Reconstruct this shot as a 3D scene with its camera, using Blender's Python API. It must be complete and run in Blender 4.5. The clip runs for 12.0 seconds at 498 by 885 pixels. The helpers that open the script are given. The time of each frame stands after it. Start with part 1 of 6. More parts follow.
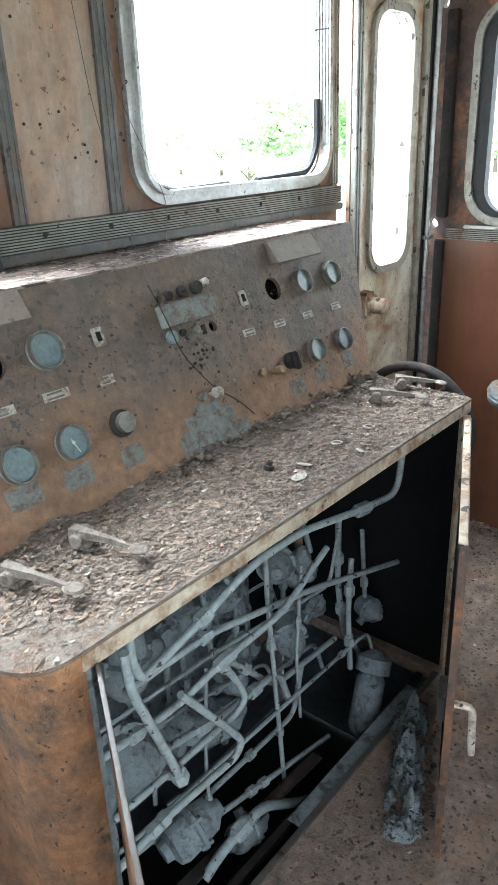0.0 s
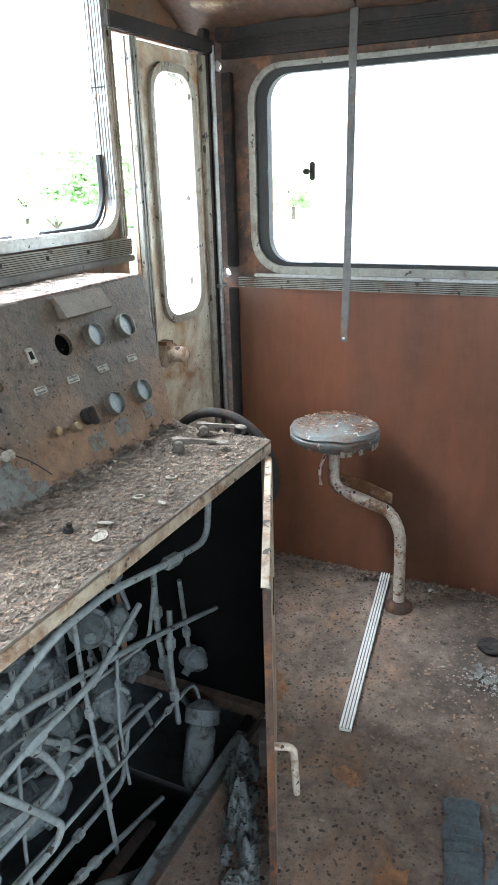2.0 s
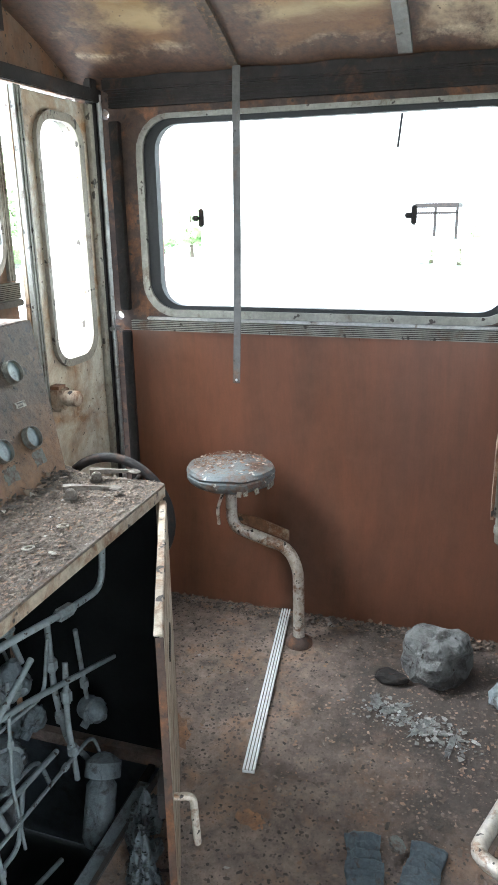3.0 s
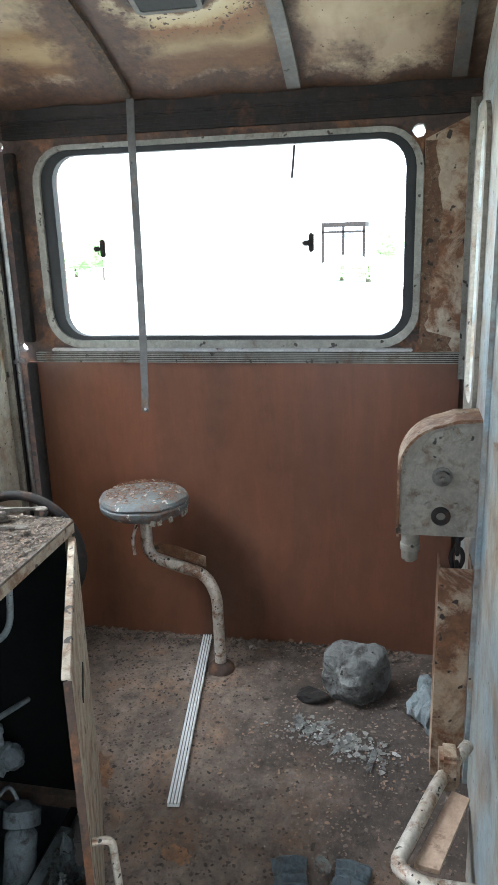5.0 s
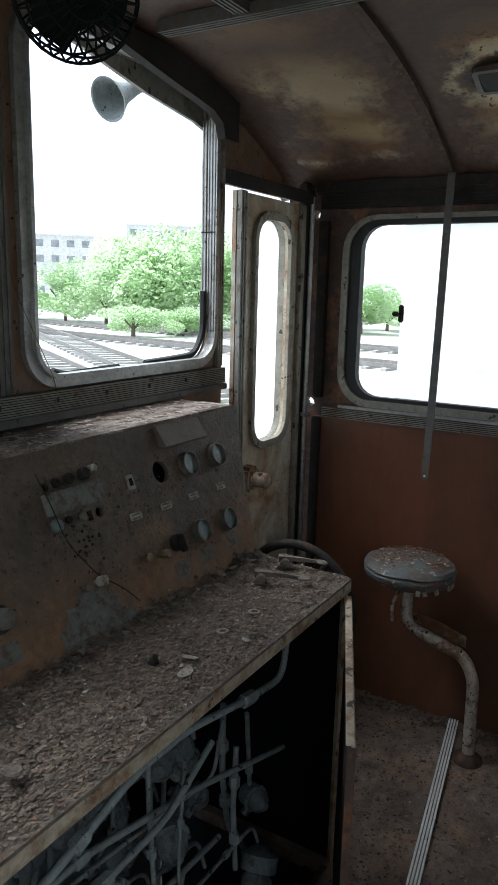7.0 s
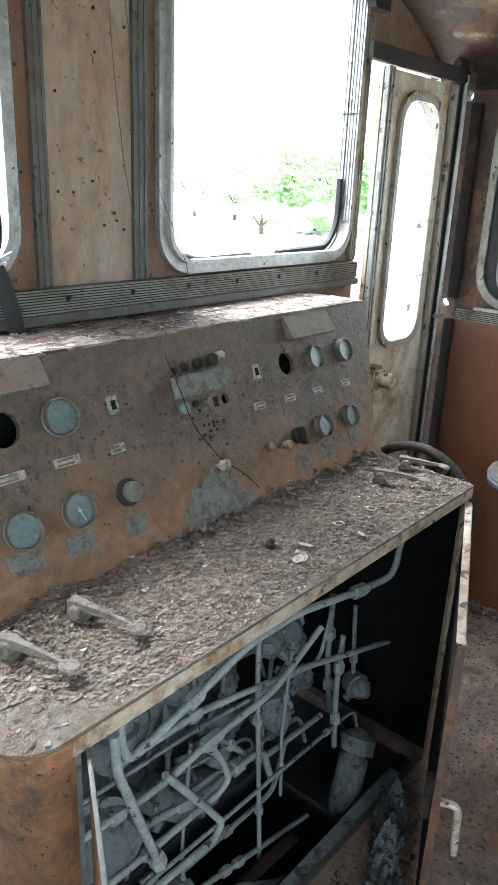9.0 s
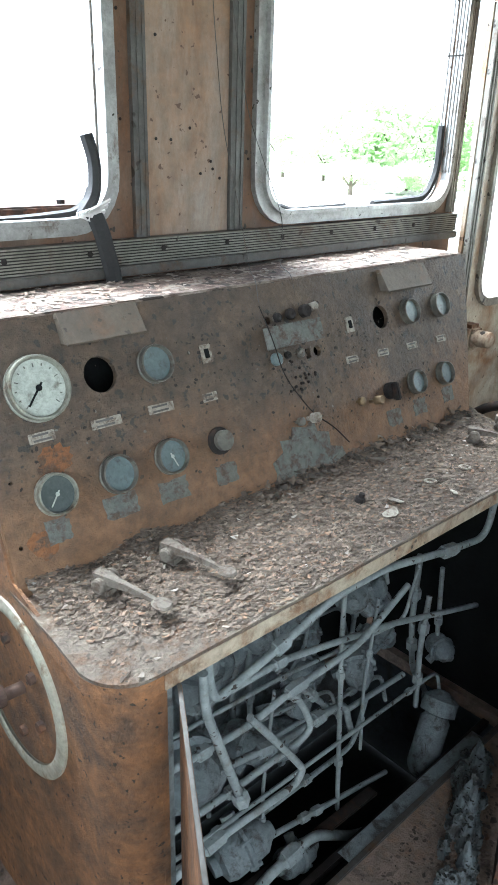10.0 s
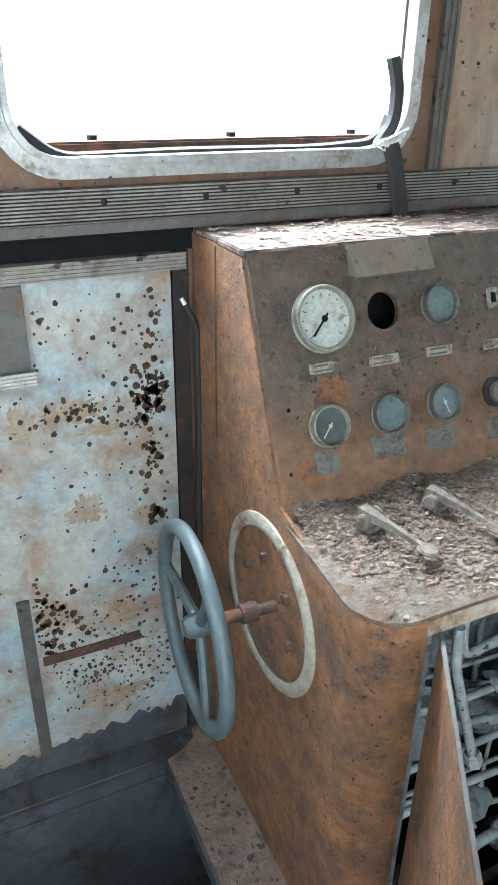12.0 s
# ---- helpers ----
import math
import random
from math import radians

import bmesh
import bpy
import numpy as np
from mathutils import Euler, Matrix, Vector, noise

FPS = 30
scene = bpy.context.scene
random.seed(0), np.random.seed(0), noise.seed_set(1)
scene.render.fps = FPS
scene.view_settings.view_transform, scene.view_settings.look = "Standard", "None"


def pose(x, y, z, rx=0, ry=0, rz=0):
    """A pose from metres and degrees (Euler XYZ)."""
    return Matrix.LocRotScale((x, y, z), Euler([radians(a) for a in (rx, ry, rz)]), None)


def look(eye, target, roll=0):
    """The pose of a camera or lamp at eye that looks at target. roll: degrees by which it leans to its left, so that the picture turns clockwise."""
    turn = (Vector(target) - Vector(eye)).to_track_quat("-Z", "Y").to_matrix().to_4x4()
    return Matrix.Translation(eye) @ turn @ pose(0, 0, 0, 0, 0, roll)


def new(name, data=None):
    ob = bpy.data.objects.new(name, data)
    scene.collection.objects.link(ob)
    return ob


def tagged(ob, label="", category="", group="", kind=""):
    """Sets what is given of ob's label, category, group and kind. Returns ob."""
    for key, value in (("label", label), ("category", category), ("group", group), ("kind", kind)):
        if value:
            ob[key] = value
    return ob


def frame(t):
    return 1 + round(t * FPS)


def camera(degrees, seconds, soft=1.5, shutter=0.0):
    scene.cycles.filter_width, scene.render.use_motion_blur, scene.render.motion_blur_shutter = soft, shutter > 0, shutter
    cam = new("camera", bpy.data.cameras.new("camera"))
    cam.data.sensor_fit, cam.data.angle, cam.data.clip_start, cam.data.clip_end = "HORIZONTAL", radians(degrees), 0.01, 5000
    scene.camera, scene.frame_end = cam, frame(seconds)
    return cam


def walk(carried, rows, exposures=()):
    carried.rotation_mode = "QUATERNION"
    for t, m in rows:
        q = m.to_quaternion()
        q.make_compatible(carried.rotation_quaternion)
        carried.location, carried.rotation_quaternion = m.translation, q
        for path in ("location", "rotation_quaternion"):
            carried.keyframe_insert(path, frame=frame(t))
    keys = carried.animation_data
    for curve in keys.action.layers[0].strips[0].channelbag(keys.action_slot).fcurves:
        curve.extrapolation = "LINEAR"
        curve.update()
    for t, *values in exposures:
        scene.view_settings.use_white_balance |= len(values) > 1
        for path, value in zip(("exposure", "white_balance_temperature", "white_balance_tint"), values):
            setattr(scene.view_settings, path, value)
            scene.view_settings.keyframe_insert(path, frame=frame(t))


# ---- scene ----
cam = camera(37.7, 12.0, 1.0)
EXPOSURES = [(0.0, 4.3, 5560, 3), (3.7, 4.2, 5560, 3), (5.3, 3.55, 5560, 3), (5.6, 2.75, 5800, 4), (6.0, 1.6, 5850, 6), (6.5, 1.45, 5850, 6), (7.2, 2.1, 5650, 4), (8.8, 3.75, 5560, 3), (9.2, 3.95, 5560, 3), (12.0, 4.05, 5560, 3)]
PATH = [
    (0, (0.107, 0.185, 1.469), (1.504, 1.386, 0.692), -2.2),
    (0.5, (0.131, 0.181, 1.468), (1.593, 1.296, 0.681), -2.4),
    (1, (0.145, 0.164, 1.474), (1.686, 1.19, 0.717), -2.2),
    (1.5, (0.156, 0.155, 1.475), (1.794, 1.054, 0.763), -1.7),
    (2, (0.159, 0.142, 1.482), (1.844, 0.975, 0.799), -1.8),
    (2.5, (0.163, 0.131, 1.492), (1.911, 0.864, 0.852), -1.0),
    (3, (0.16, 0.11, 1.507), (1.971, 0.711, 0.909), -0.9),
    (3.5, (0.157, 0.093, 1.513), (2.008, 0.557, 0.914), -0.5),
    (3.7, (0.164, 0.084, 1.52), (2.023, 0.496, 0.909), -0.9),
    (5.3, (0.165, 0.069, 1.54), (2.049, 0.48, 1.011), -2.1),
    (5.5, (0.157, 0.075, 1.546), (2.042, 0.535, 1.061), -1.6),
    (6, (0.128, 0.088, 1.555), (1.988, 0.721, 1.185), -0.5),
    (6.5, (0.118, 0.146, 1.569), (1.901, 0.982, 1.218), 0.0),
    (7, (0.109, 0.206, 1.568), (1.791, 1.207, 1.158), 1.4),
    (8.8, (0.101, 0.224, 1.547), (1.574, 1.4, 0.88), 3.0),
    (9, (0.102, 0.218, 1.54), (1.543, 1.431, 0.867), 2.5),
    (9.5, (0.091, 0.221, 1.534), (1.446, 1.506, 0.816), 2.3),
    (10, (0.088, 0.23, 1.51), (1.351, 1.576, 0.741), 1.6),
    (10.5, (0.072, 0.242, 1.501), (1.258, 1.656, 0.73), 1.2),
    (11, (0.056, 0.258, 1.498), (1.136, 1.743, 0.705), 0.8),
    (11.5, (0.028, 0.281, 1.497), (0.936, 1.851, 0.654), 0.7),
    (12, (0.007, 0.297, 1.485), (0.769, 1.908, 0.577), 0.8),
]
walk(cam, [(t, look(eye, target, roll)) for t, eye, target, roll in PATH], EXPOSURES)

# ---- world and light: a bright overcast day through the windows ----
world = bpy.data.worlds.new("sky")
scene.world = world
world.use_nodes = True
_n = world.node_tree.nodes
_sky = _n.new("ShaderNodeTexSky")
_sky.sky_type = "NISHITA"
_sky.sun_disc = False
_sky.sun_elevation = radians(64)
_sky.sun_rotation = radians(344)
_sky.dust_density = 4.0
_sky.air_density = 0.6
_hs = _n.new("ShaderNodeHueSaturation")
_hs.inputs["Saturation"].default_value = 0.35
world.node_tree.links.new(_sky.outputs[0], _hs.inputs["Color"])
_cloud = _n.new("ShaderNodeMix")
_cloud.data_type, _cloud.blend_type = "RGBA", "LIGHTEN"
_cloud.inputs[0].default_value = 1.0
_cloud.inputs[7].default_value = (3.0, 3.05, 3.1, 1)  # even overcast
world.node_tree.links.new(_hs.outputs[0], _cloud.inputs[6])
world.node_tree.links.new(_cloud.outputs[2], _n["Background"].inputs[0])
_n["Background"].inputs[1].default_value = 0.15
sun = new("sun", bpy.data.lights.new("sun", "SUN"))
sun.data.energy = 1.2
sun.data.angle = radians(50)
sun.data.color = (1.0, 0.98, 0.95)
sun.matrix_basis = look((-4, 14, 30), (0, 0, 0))


# ---- materials ----
def ramp(nt, fac, stops):
    r = nt.nodes.new("ShaderNodeValToRGB")
    while len(r.color_ramp.elements) < len(stops):
        r.color_ramp.elements.new(0.5)
    for e, (p, c) in zip(r.color_ramp.elements, stops):
        e.position = p
        e.color = c if len(c) == 4 else (*c, 1)
    nt.links.new(fac, r.inputs[0])
    return r.outputs[0]


def grey(v):
    return (v, v, v)


def noise_tex(nt, coord, scale, detail=6.0, rough=0.6, stretch=None, distortion=0.0):
    if stretch:
        m = nt.nodes.new("ShaderNodeMapping")
        m.inputs["Scale"].default_value = stretch
        nt.links.new(coord, m.inputs[0])
        coord = m.outputs[0]
    n = nt.nodes.new("ShaderNodeTexNoise")
    n.inputs["Scale"].default_value = scale
    n.inputs["Detail"].default_value = detail
    n.inputs["Roughness"].default_value = rough
    n.inputs["Distortion"].default_value = distortion
    nt.links.new(coord, n.inputs["Vector"])
    return n.outputs["Fac"]


def mix(nt, fac, a, b, mode="MIX"):
    m = nt.nodes.new("ShaderNodeMix")
    m.data_type, m.blend_type = "RGBA", mode
    for sock, v in ((m.inputs[0], fac), (m.inputs[6], a), (m.inputs[7], b)):
        if isinstance(v, (int, float)):
            sock.default_value = v
        elif isinstance(v, tuple):
            sock.default_value = (*v, 1)
        else:
            nt.links.new(v, sock)
    return m.outputs[2]


def weathered(name, base, second, rust=None, amount=0.45, scale=5.0, rough=0.75, metal=0.0, bump=0.25, specks=0.0,
              stretch=None, fine=90.0, grain=0.25, speck_col=(0.03, 0.022, 0.016), speck_scale=28.0, soft=0.06, bump_dist=0.004, mottle=0.4, flecks=0.0, cluster=1.0):
    """A worn surface: two tones in large patches, fine grain, rust patches and dark flecks."""
    m = bpy.data.materials.new(name)
    m.use_nodes = True
    nt = m.node_tree
    b = nt.nodes["Principled BSDF"]
    co = nt.nodes.new("ShaderNodeTexCoord").outputs["Object"]
    big = noise_tex(nt, co, scale, 7, 0.62, stretch)
    col = mix(nt, ramp(nt, big, [(0.36, grey(0)), (0.66, grey(1))]), base, second)
    fin = noise_tex(nt, co, fine, 4, 0.7)
    col = mix(nt, grain, col, ramp(nt, fin, [(0.3, grey(0.25)), (0.7, grey(1.0))]), "MULTIPLY")
    mid = noise_tex(nt, co, scale * 5.5, 8, 0.75, stretch, 0.3)
    col = mix(nt, mottle, col, ramp(nt, mid, [(0.34, grey(0.30)), (0.52, grey(0.85)), (0.68, grey(1.25))]), "MULTIPLY")
    hm = nt.nodes.new("ShaderNodeMath")
    hm.operation = "MULTIPLY_ADD"
    nt.links.new(mid, hm.inputs[0])
    hm.inputs[1].default_value = 1.5
    nt.links.new(fin, hm.inputs[2])
    height = hm.outputs[0]
    rgh = ramp(nt, big, [(0.2, grey(max(0.0, rough - 0.12))), (0.8, grey(min(1.0, rough + 0.12)))])
    if rust:
        rn = noise_tex(nt, co, scale * 1.7, 10, 0.72, stretch, 0.4)
        edge = 0.5 + (0.5 - amount) * 0.5
        mask = ramp(nt, rn, [(edge - soft, grey(0)), (edge + soft, grey(1))])
        tone = noise_tex(nt, co, scale * 6, 6, 0.7)
        rc = mix(nt, ramp(nt, tone, [(0.35, grey(0)), (0.65, grey(1))]), rust, tuple(c * 0.45 for c in rust))
        col = mix(nt, mask, col, rc)
    if specks:
        sp = noise_tex(nt, co, speck_scale, 2.2, 0.5, None, 0.1)
        cut = 0.72 - 0.16 * specks
        col = mix(nt, ramp(nt, sp, [(cut, grey(0)), (cut + 0.035, grey(1))]), col, speck_col)
    if flecks:
        f1 = noise_tex(nt, co, speck_scale * 2.2, 1.8, 0.5, None, 0.1)
        f2 = noise_tex(nt, co, scale * 1.3, 5, 0.6)
        mm = nt.nodes.new("ShaderNodeMath")
        mm.operation = "MULTIPLY_ADD"
        nt.links.new(f2, mm.inputs[0])
        mm.inputs[1].default_value = cluster
        nt.links.new(f1, mm.inputs[2])
        cut = 0.72 + 0.5 * cluster - 0.12 * flecks
        col = mix(nt, ramp(nt, mm.outputs[0], [(cut, grey(0)), (cut + 0.03, grey(1))]), col, tuple(c * 1.8 for c in speck_col))
    nt.links.new(col, b.inputs["Base Color"])
    nt.links.new(rgh, b.inputs["Roughness"])
    b.inputs["Metallic"].default_value = metal
    bp = nt.nodes.new("ShaderNodeBump")
    bp.inputs["Strength"].default_value = bump
    bp.inputs["Distance"].default_value = bump_dist
    nt.links.new(height, bp.inputs["Height"])
    nt.links.new(bp.outputs[0], b.inputs["Normal"])
    return m


M_PANEL = weathered("panel_paint", (0.112, 0.075, 0.046), (0.150, 0.099, 0.058), (0.066, 0.049, 0.035), 0.44, 6, 0.55, bump=1.0, specks=0.6, speck_col=(0.032, 0.027, 0.022), speck_scale=58, soft=0.13, mottle=0.8, flecks=0.6, grain=0.4)
def add_low_rust(m, z0, z1, tone):
    """Rust that has crept up from the lower edge, broken by noise."""
    nt = m.node_tree
    b = nt.nodes["Principled BSDF"]
    old = b.inputs["Base Color"].links[0].from_socket
    co = nt.nodes.new("ShaderNodeTexCoord").outputs["Object"]
    sep = nt.nodes.new("ShaderNodeSeparateXYZ")
    nt.links.new(co, sep.inputs[0])
    mr = nt.nodes.new("ShaderNodeMapRange")
    for i, v in ((1, z0), (2, z1), (3, 0.62), (4, 0.0)):
        mr.inputs[i].default_value = v
    nt.links.new(sep.outputs[2], mr.inputs[0])
    n = noise_tex(nt, co, 7, 9, 0.7)
    ad = nt.nodes.new("ShaderNodeMath")
    ad.operation = "ADD"
    nt.links.new(mr.outputs[0], ad.inputs[0])
    nt.links.new(n, ad.inputs[1])
    mask = ramp(nt, ad.outputs[0], [(0.70, grey(0)), (1.12, grey(0.8))])
    fine = noise_tex(nt, co, 45, 6, 0.7)
    rc = mix(nt, ramp(nt, fine, [(0.35, grey(0)), (0.65, grey(1))]), tone, tuple(c * 0.5 for c in tone))
    nt.links.new(mix(nt, mask, old, rc), b.inputs["Base Color"])
    return m


add_low_rust(M_PANEL, 0.84, 1.14, (0.245, 0.128, 0.058))
M_CONSOLE = weathered("console_rust", (0.205, 0.118, 0.067), (0.125, 0.085, 0.060), (0.40, 0.185, 0.072), 0.50, 6.5, 0.62, bump=1.5, specks=0.35, speck_scale=90, soft=0.15, mottle=0.65, flecks=0.4, grain=0.7, fine=120)
M_DESK = weathered("desk_dust", (0.150, 0.122, 0.096), (0.225, 0.188, 0.150), (0.16, 0.100, 0.062), 0.42, 9, 0.95, bump=1.0, specks=0.45, speck_col=(0.07, 0.058, 0.046), speck_scale=90, bump_dist=0.006, mottle=0.6)
M_LIP = weathered("desk_lip", (0.44, 0.375, 0.28), (0.34, 0.27, 0.195), (0.24, 0.135, 0.07), 0.44, 7, 0.65, bump=0.3, specks=0.5, mottle=0.6)
M_TOP = weathered("flaked_top", (0.37, 0.325, 0.275), (0.235, 0.185, 0.145), (0.10, 0.062, 0.045), 0.50, 10, 0.85, bump=0.8, specks=0.9, speck_scale=22, stretch=(0.3, 1, 1), mottle=0.6)
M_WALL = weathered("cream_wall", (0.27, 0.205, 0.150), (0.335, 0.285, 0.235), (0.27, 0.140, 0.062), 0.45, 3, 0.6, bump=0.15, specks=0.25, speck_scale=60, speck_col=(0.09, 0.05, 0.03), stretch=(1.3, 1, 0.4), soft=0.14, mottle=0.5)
M_WHITE = weathered("chipped_white", (0.32, 0.41, 0.44), (0.46, 0.42, 0.335), (0.27, 0.15, 0.065), 0.36, 3.8, 0.42, bump=0.4, specks=0.25, speck_scale=42, speck_col=(0.036, 0.025, 0.017), soft=0.12, mottle=0.4, flecks=0.8, cluster=2.2)
M_DOOR = weathered("door_paint", (0.57, 0.51, 0.385), (0.57, 0.575, 0.505), (0.30, 0.150, 0.058), 0.50, 3.2, 0.45, bump=0.3, specks=0.35, speck_scale=50, speck_col=(0.07, 0.042, 0.024), soft=0.13, mottle=0.3, flecks=0.4)
# rust brown, darkened further since its inner face gets little light
M_WALLD = weathered("shaded_brown_wall", (0.140, 0.094, 0.064), (0.19, 0.132, 0.092), (0.21, 0.092, 0.036), 0.46, 3, 0.65, bump=0.25, specks=0.45, speck_scale=50, stretch=(1.3, 1, 0.5), soft=0.12, mottle=0.6)
M_COLUMN = weathered("peeling_column", (0.50, 0.42, 0.315), (0.36, 0.245, 0.150), (0.19, 0.085, 0.036), 0.52, 4, 0.75, bump=0.4, specks=0.4)
M_RUSTY = weathered("rusty_steel", (0.088, 0.048, 0.031), (0.050, 0.032, 0.024), (0.19, 0.080, 0.032), 0.40, 5, 0.75, bump=0.4, specks=0.4, mottle=0.6)
M_DARK = weathered("sooty_steel", (0.020, 0.018, 0.017), (0.036, 0.030, 0.027), (0.075, 0.040, 0.025), 0.30, 6, 0.7, bump=0.3)
# near-black: on linings, backings and slots it stands in for shade
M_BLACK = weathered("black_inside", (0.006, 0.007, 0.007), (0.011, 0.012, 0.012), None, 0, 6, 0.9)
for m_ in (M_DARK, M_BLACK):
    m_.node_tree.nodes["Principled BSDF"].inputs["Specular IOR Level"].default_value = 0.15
M_LAMINATE = weathered("brown_laminate", (0.200, 0.076, 0.040), (0.135, 0.054, 0.030), (0.090, 0.048, 0.030), 0.40, 1.6, 0.36, bump=0.04, stretch=(1, 1.4, 0.3), soft=0.25, fine=160, grain=0.12, mottle=0.22)
M_FLOOR = weathered("dirty_floor", (0.265, 0.198, 0.157), (0.335, 0.254, 0.204), (0.40, 0.225, 0.125), 0.30, 3, 0.95, bump=1.0, specks=0.0, bump_dist=0.009, mottle=0.8, soft=0.1)
def add_floor_shade(m, at, reach, tone):
    """Shade painted round a spot as a darker tone, its edge broken by noise."""
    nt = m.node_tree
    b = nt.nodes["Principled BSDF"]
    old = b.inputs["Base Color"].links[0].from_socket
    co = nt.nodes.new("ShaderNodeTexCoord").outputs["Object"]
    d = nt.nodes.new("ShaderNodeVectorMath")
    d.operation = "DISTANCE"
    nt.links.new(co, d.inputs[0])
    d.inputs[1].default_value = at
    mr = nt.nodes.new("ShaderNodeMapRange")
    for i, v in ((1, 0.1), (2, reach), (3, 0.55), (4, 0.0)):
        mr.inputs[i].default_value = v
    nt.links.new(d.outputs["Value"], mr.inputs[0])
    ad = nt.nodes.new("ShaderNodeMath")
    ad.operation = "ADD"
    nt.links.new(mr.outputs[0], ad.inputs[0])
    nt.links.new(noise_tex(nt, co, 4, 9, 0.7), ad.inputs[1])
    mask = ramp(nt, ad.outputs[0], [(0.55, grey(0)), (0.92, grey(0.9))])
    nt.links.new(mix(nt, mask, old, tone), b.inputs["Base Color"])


# the shaded corner by rock and brake stand, darkened in the floor's colour
add_floor_shade(M_FLOOR, (2.15, -0.05, 0.0), 1.12, (0.045, 0.035, 0.029))
M_ALU = weathered("dull_aluminium", (0.44, 0.44, 0.42), (0.31, 0.30, 0.28), (0.16, 0.115, 0.08), 0.26, 9, 0.42, metal=0.6, bump=0.2, specks=0.12, speck_scale=70)
M_TRIM = weathered("ribbed_trim", (0.275, 0.265, 0.225), (0.195, 0.185, 0.155), (0.13, 0.09, 0.06), 0.30, 6, 0.6, metal=0.2, bump=0.25, specks=0.4)
M_TRIMD = weathered("dark_trim", (0.115, 0.110, 0.098), (0.080, 0.074, 0.066), (0.12, 0.075, 0.045), 0.32, 7, 0.55, metal=0.2, bump=0.25, specks=0.3)
M_HOOD = weathered("hood_paint", (0.098, 0.080, 0.058), (0.074, 0.059, 0.043), (0.11, 0.068, 0.04), 0.36, 9, 0.6, bump=0.3, specks=0.4, speck_scale=60)
M_BLISTER = weathered("rust_blisters", (0.060, 0.038, 0.022), (0.035, 0.024, 0.017), (0.15, 0.075, 0.03), 0.35, 30, 0.9, bump=0.5)
M_BLEED = weathered("rust_bleed", (0.36, 0.27, 0.165), (0.27, 0.165, 0.080), (0.38, 0.36, 0.30), 0.48, 14, 0.7, bump=0.3, soft=0.16, specks=0.4, speck_scale=60)
M_STAIN = weathered("orange_rust", (0.25, 0.105, 0.036), (0.17, 0.080, 0.036), (0.11, 0.072, 0.048), 0.45, 22, 0.9, bump=0.6)
M_CRUST = weathered("rust_crust", (0.175, 0.092, 0.048), (0.115, 0.062, 0.036), (0.27, 0.19, 0.12), 0.36, 34, 0.92, bump=1.0, specks=0.5)
M_BRIGHT = weathered("bright_strip", (0.80, 0.80, 0.78), (0.62, 0.61, 0.59), (0.24, 0.18, 0.14), 0.24, 9, 0.4, metal=0.25, bump=0.15)
M_RUBBER = weathered("black_rubber", (0.011, 0.011, 0.011), (0.022, 0.022, 0.022), None, 0, 10, 0.75)
M_PIPE = weathered("dusty_pipe", (0.275, 0.305, 0.305), (0.200, 0.226, 0.228), (0.17, 0.155, 0.13), 0.27, 9, 0.75, bump=0.3, specks=0.35, speck_scale=60)
M_VALVE = weathered("dusty_casting", (0.155, 0.182, 0.188), (0.225, 0.252, 0.258), (0.08, 0.078, 0.072), 0.36, 12, 0.9, bump=0.6)
M_CHROME = weathered("worn_tube", (0.66, 0.62, 0.55), (0.50, 0.42, 0.33), (0.24, 0.13, 0.07), 0.38, 12, 0.45, metal=0.35, bump=0.3, specks=0.5, speck_scale=50)
M_SEAT = weathered("grey_vinyl", (0.098, 0.115, 0.118), (0.145, 0.158, 0.155), (0.135, 0.080, 0.052), 0.44, 9, 0.5, bump=0.4, specks=0.4, speck_scale=40, speck_col=(0.36, 0.33, 0.29))
M_WHEEL = weathered("grey_green_paint", (0.064, 0.094, 0.102), (0.085, 0.116, 0.122), (0.06, 0.06, 0.055), 0.28, 8, 0.45, bump=0.15, mottle=0.35)
M_RING = weathered("worn_ring", (0.43, 0.42, 0.34), (0.34, 0.31, 0.24), (0.22, 0.14, 0.08), 0.34, 14, 0.6, metal=0.2)
M_RINGD = weathered("beige_bezel", (0.27, 0.275, 0.22), (0.20, 0.20, 0.16), (0.14, 0.10, 0.065), 0.34, 20, 0.5, metal=0.3)
M_BEZEL = weathered("gauge_bezel", (0.120, 0.118, 0.098), (0.165, 0.155, 0.128), (0.10, 0.07, 0.048), 0.35, 20, 0.45, metal=0.3)
M_DIAL = weathered("dusty_glass", (0.140, 0.180, 0.176), (0.098, 0.130, 0.130), (0.08, 0.086, 0.08), 0.3, 22, 0.35, bump=0.05)
M_DIALD = weathered("grey_dial", (0.050, 0.064, 0.060), (0.075, 0.09, 0.084), (0.14, 0.15, 0.135), 0.2, 30, 0.45, bump=0.05)
M_DIALW = weathered("white_dial", (0.50, 0.53, 0.46), (0.38, 0.41, 0.36), (0.20, 0.20, 0.16), 0.28, 18, 0.35, bump=0.05, mottle=0.5)
M_PLATE = weathered("label_plate", (0.37, 0.345, 0.285), (0.25, 0.22, 0.175), (0.15, 0.11, 0.08), 0.42, 40, 0.7)
M_PATCH = weathered("grey_primer", (0.135, 0.145, 0.130), (0.180, 0.182, 0.164), (0.12, 0.09, 0.068), 0.42, 25, 0.9, bump=0.7)
M_STONE = weathered("pale_stone", (0.22, 0.222, 0.212), (0.145, 0.143, 0.135), (0.085, 0.078, 0.070), 0.42, 9, 0.95, bump=0.9, specks=0.4, bump_dist=0.01)
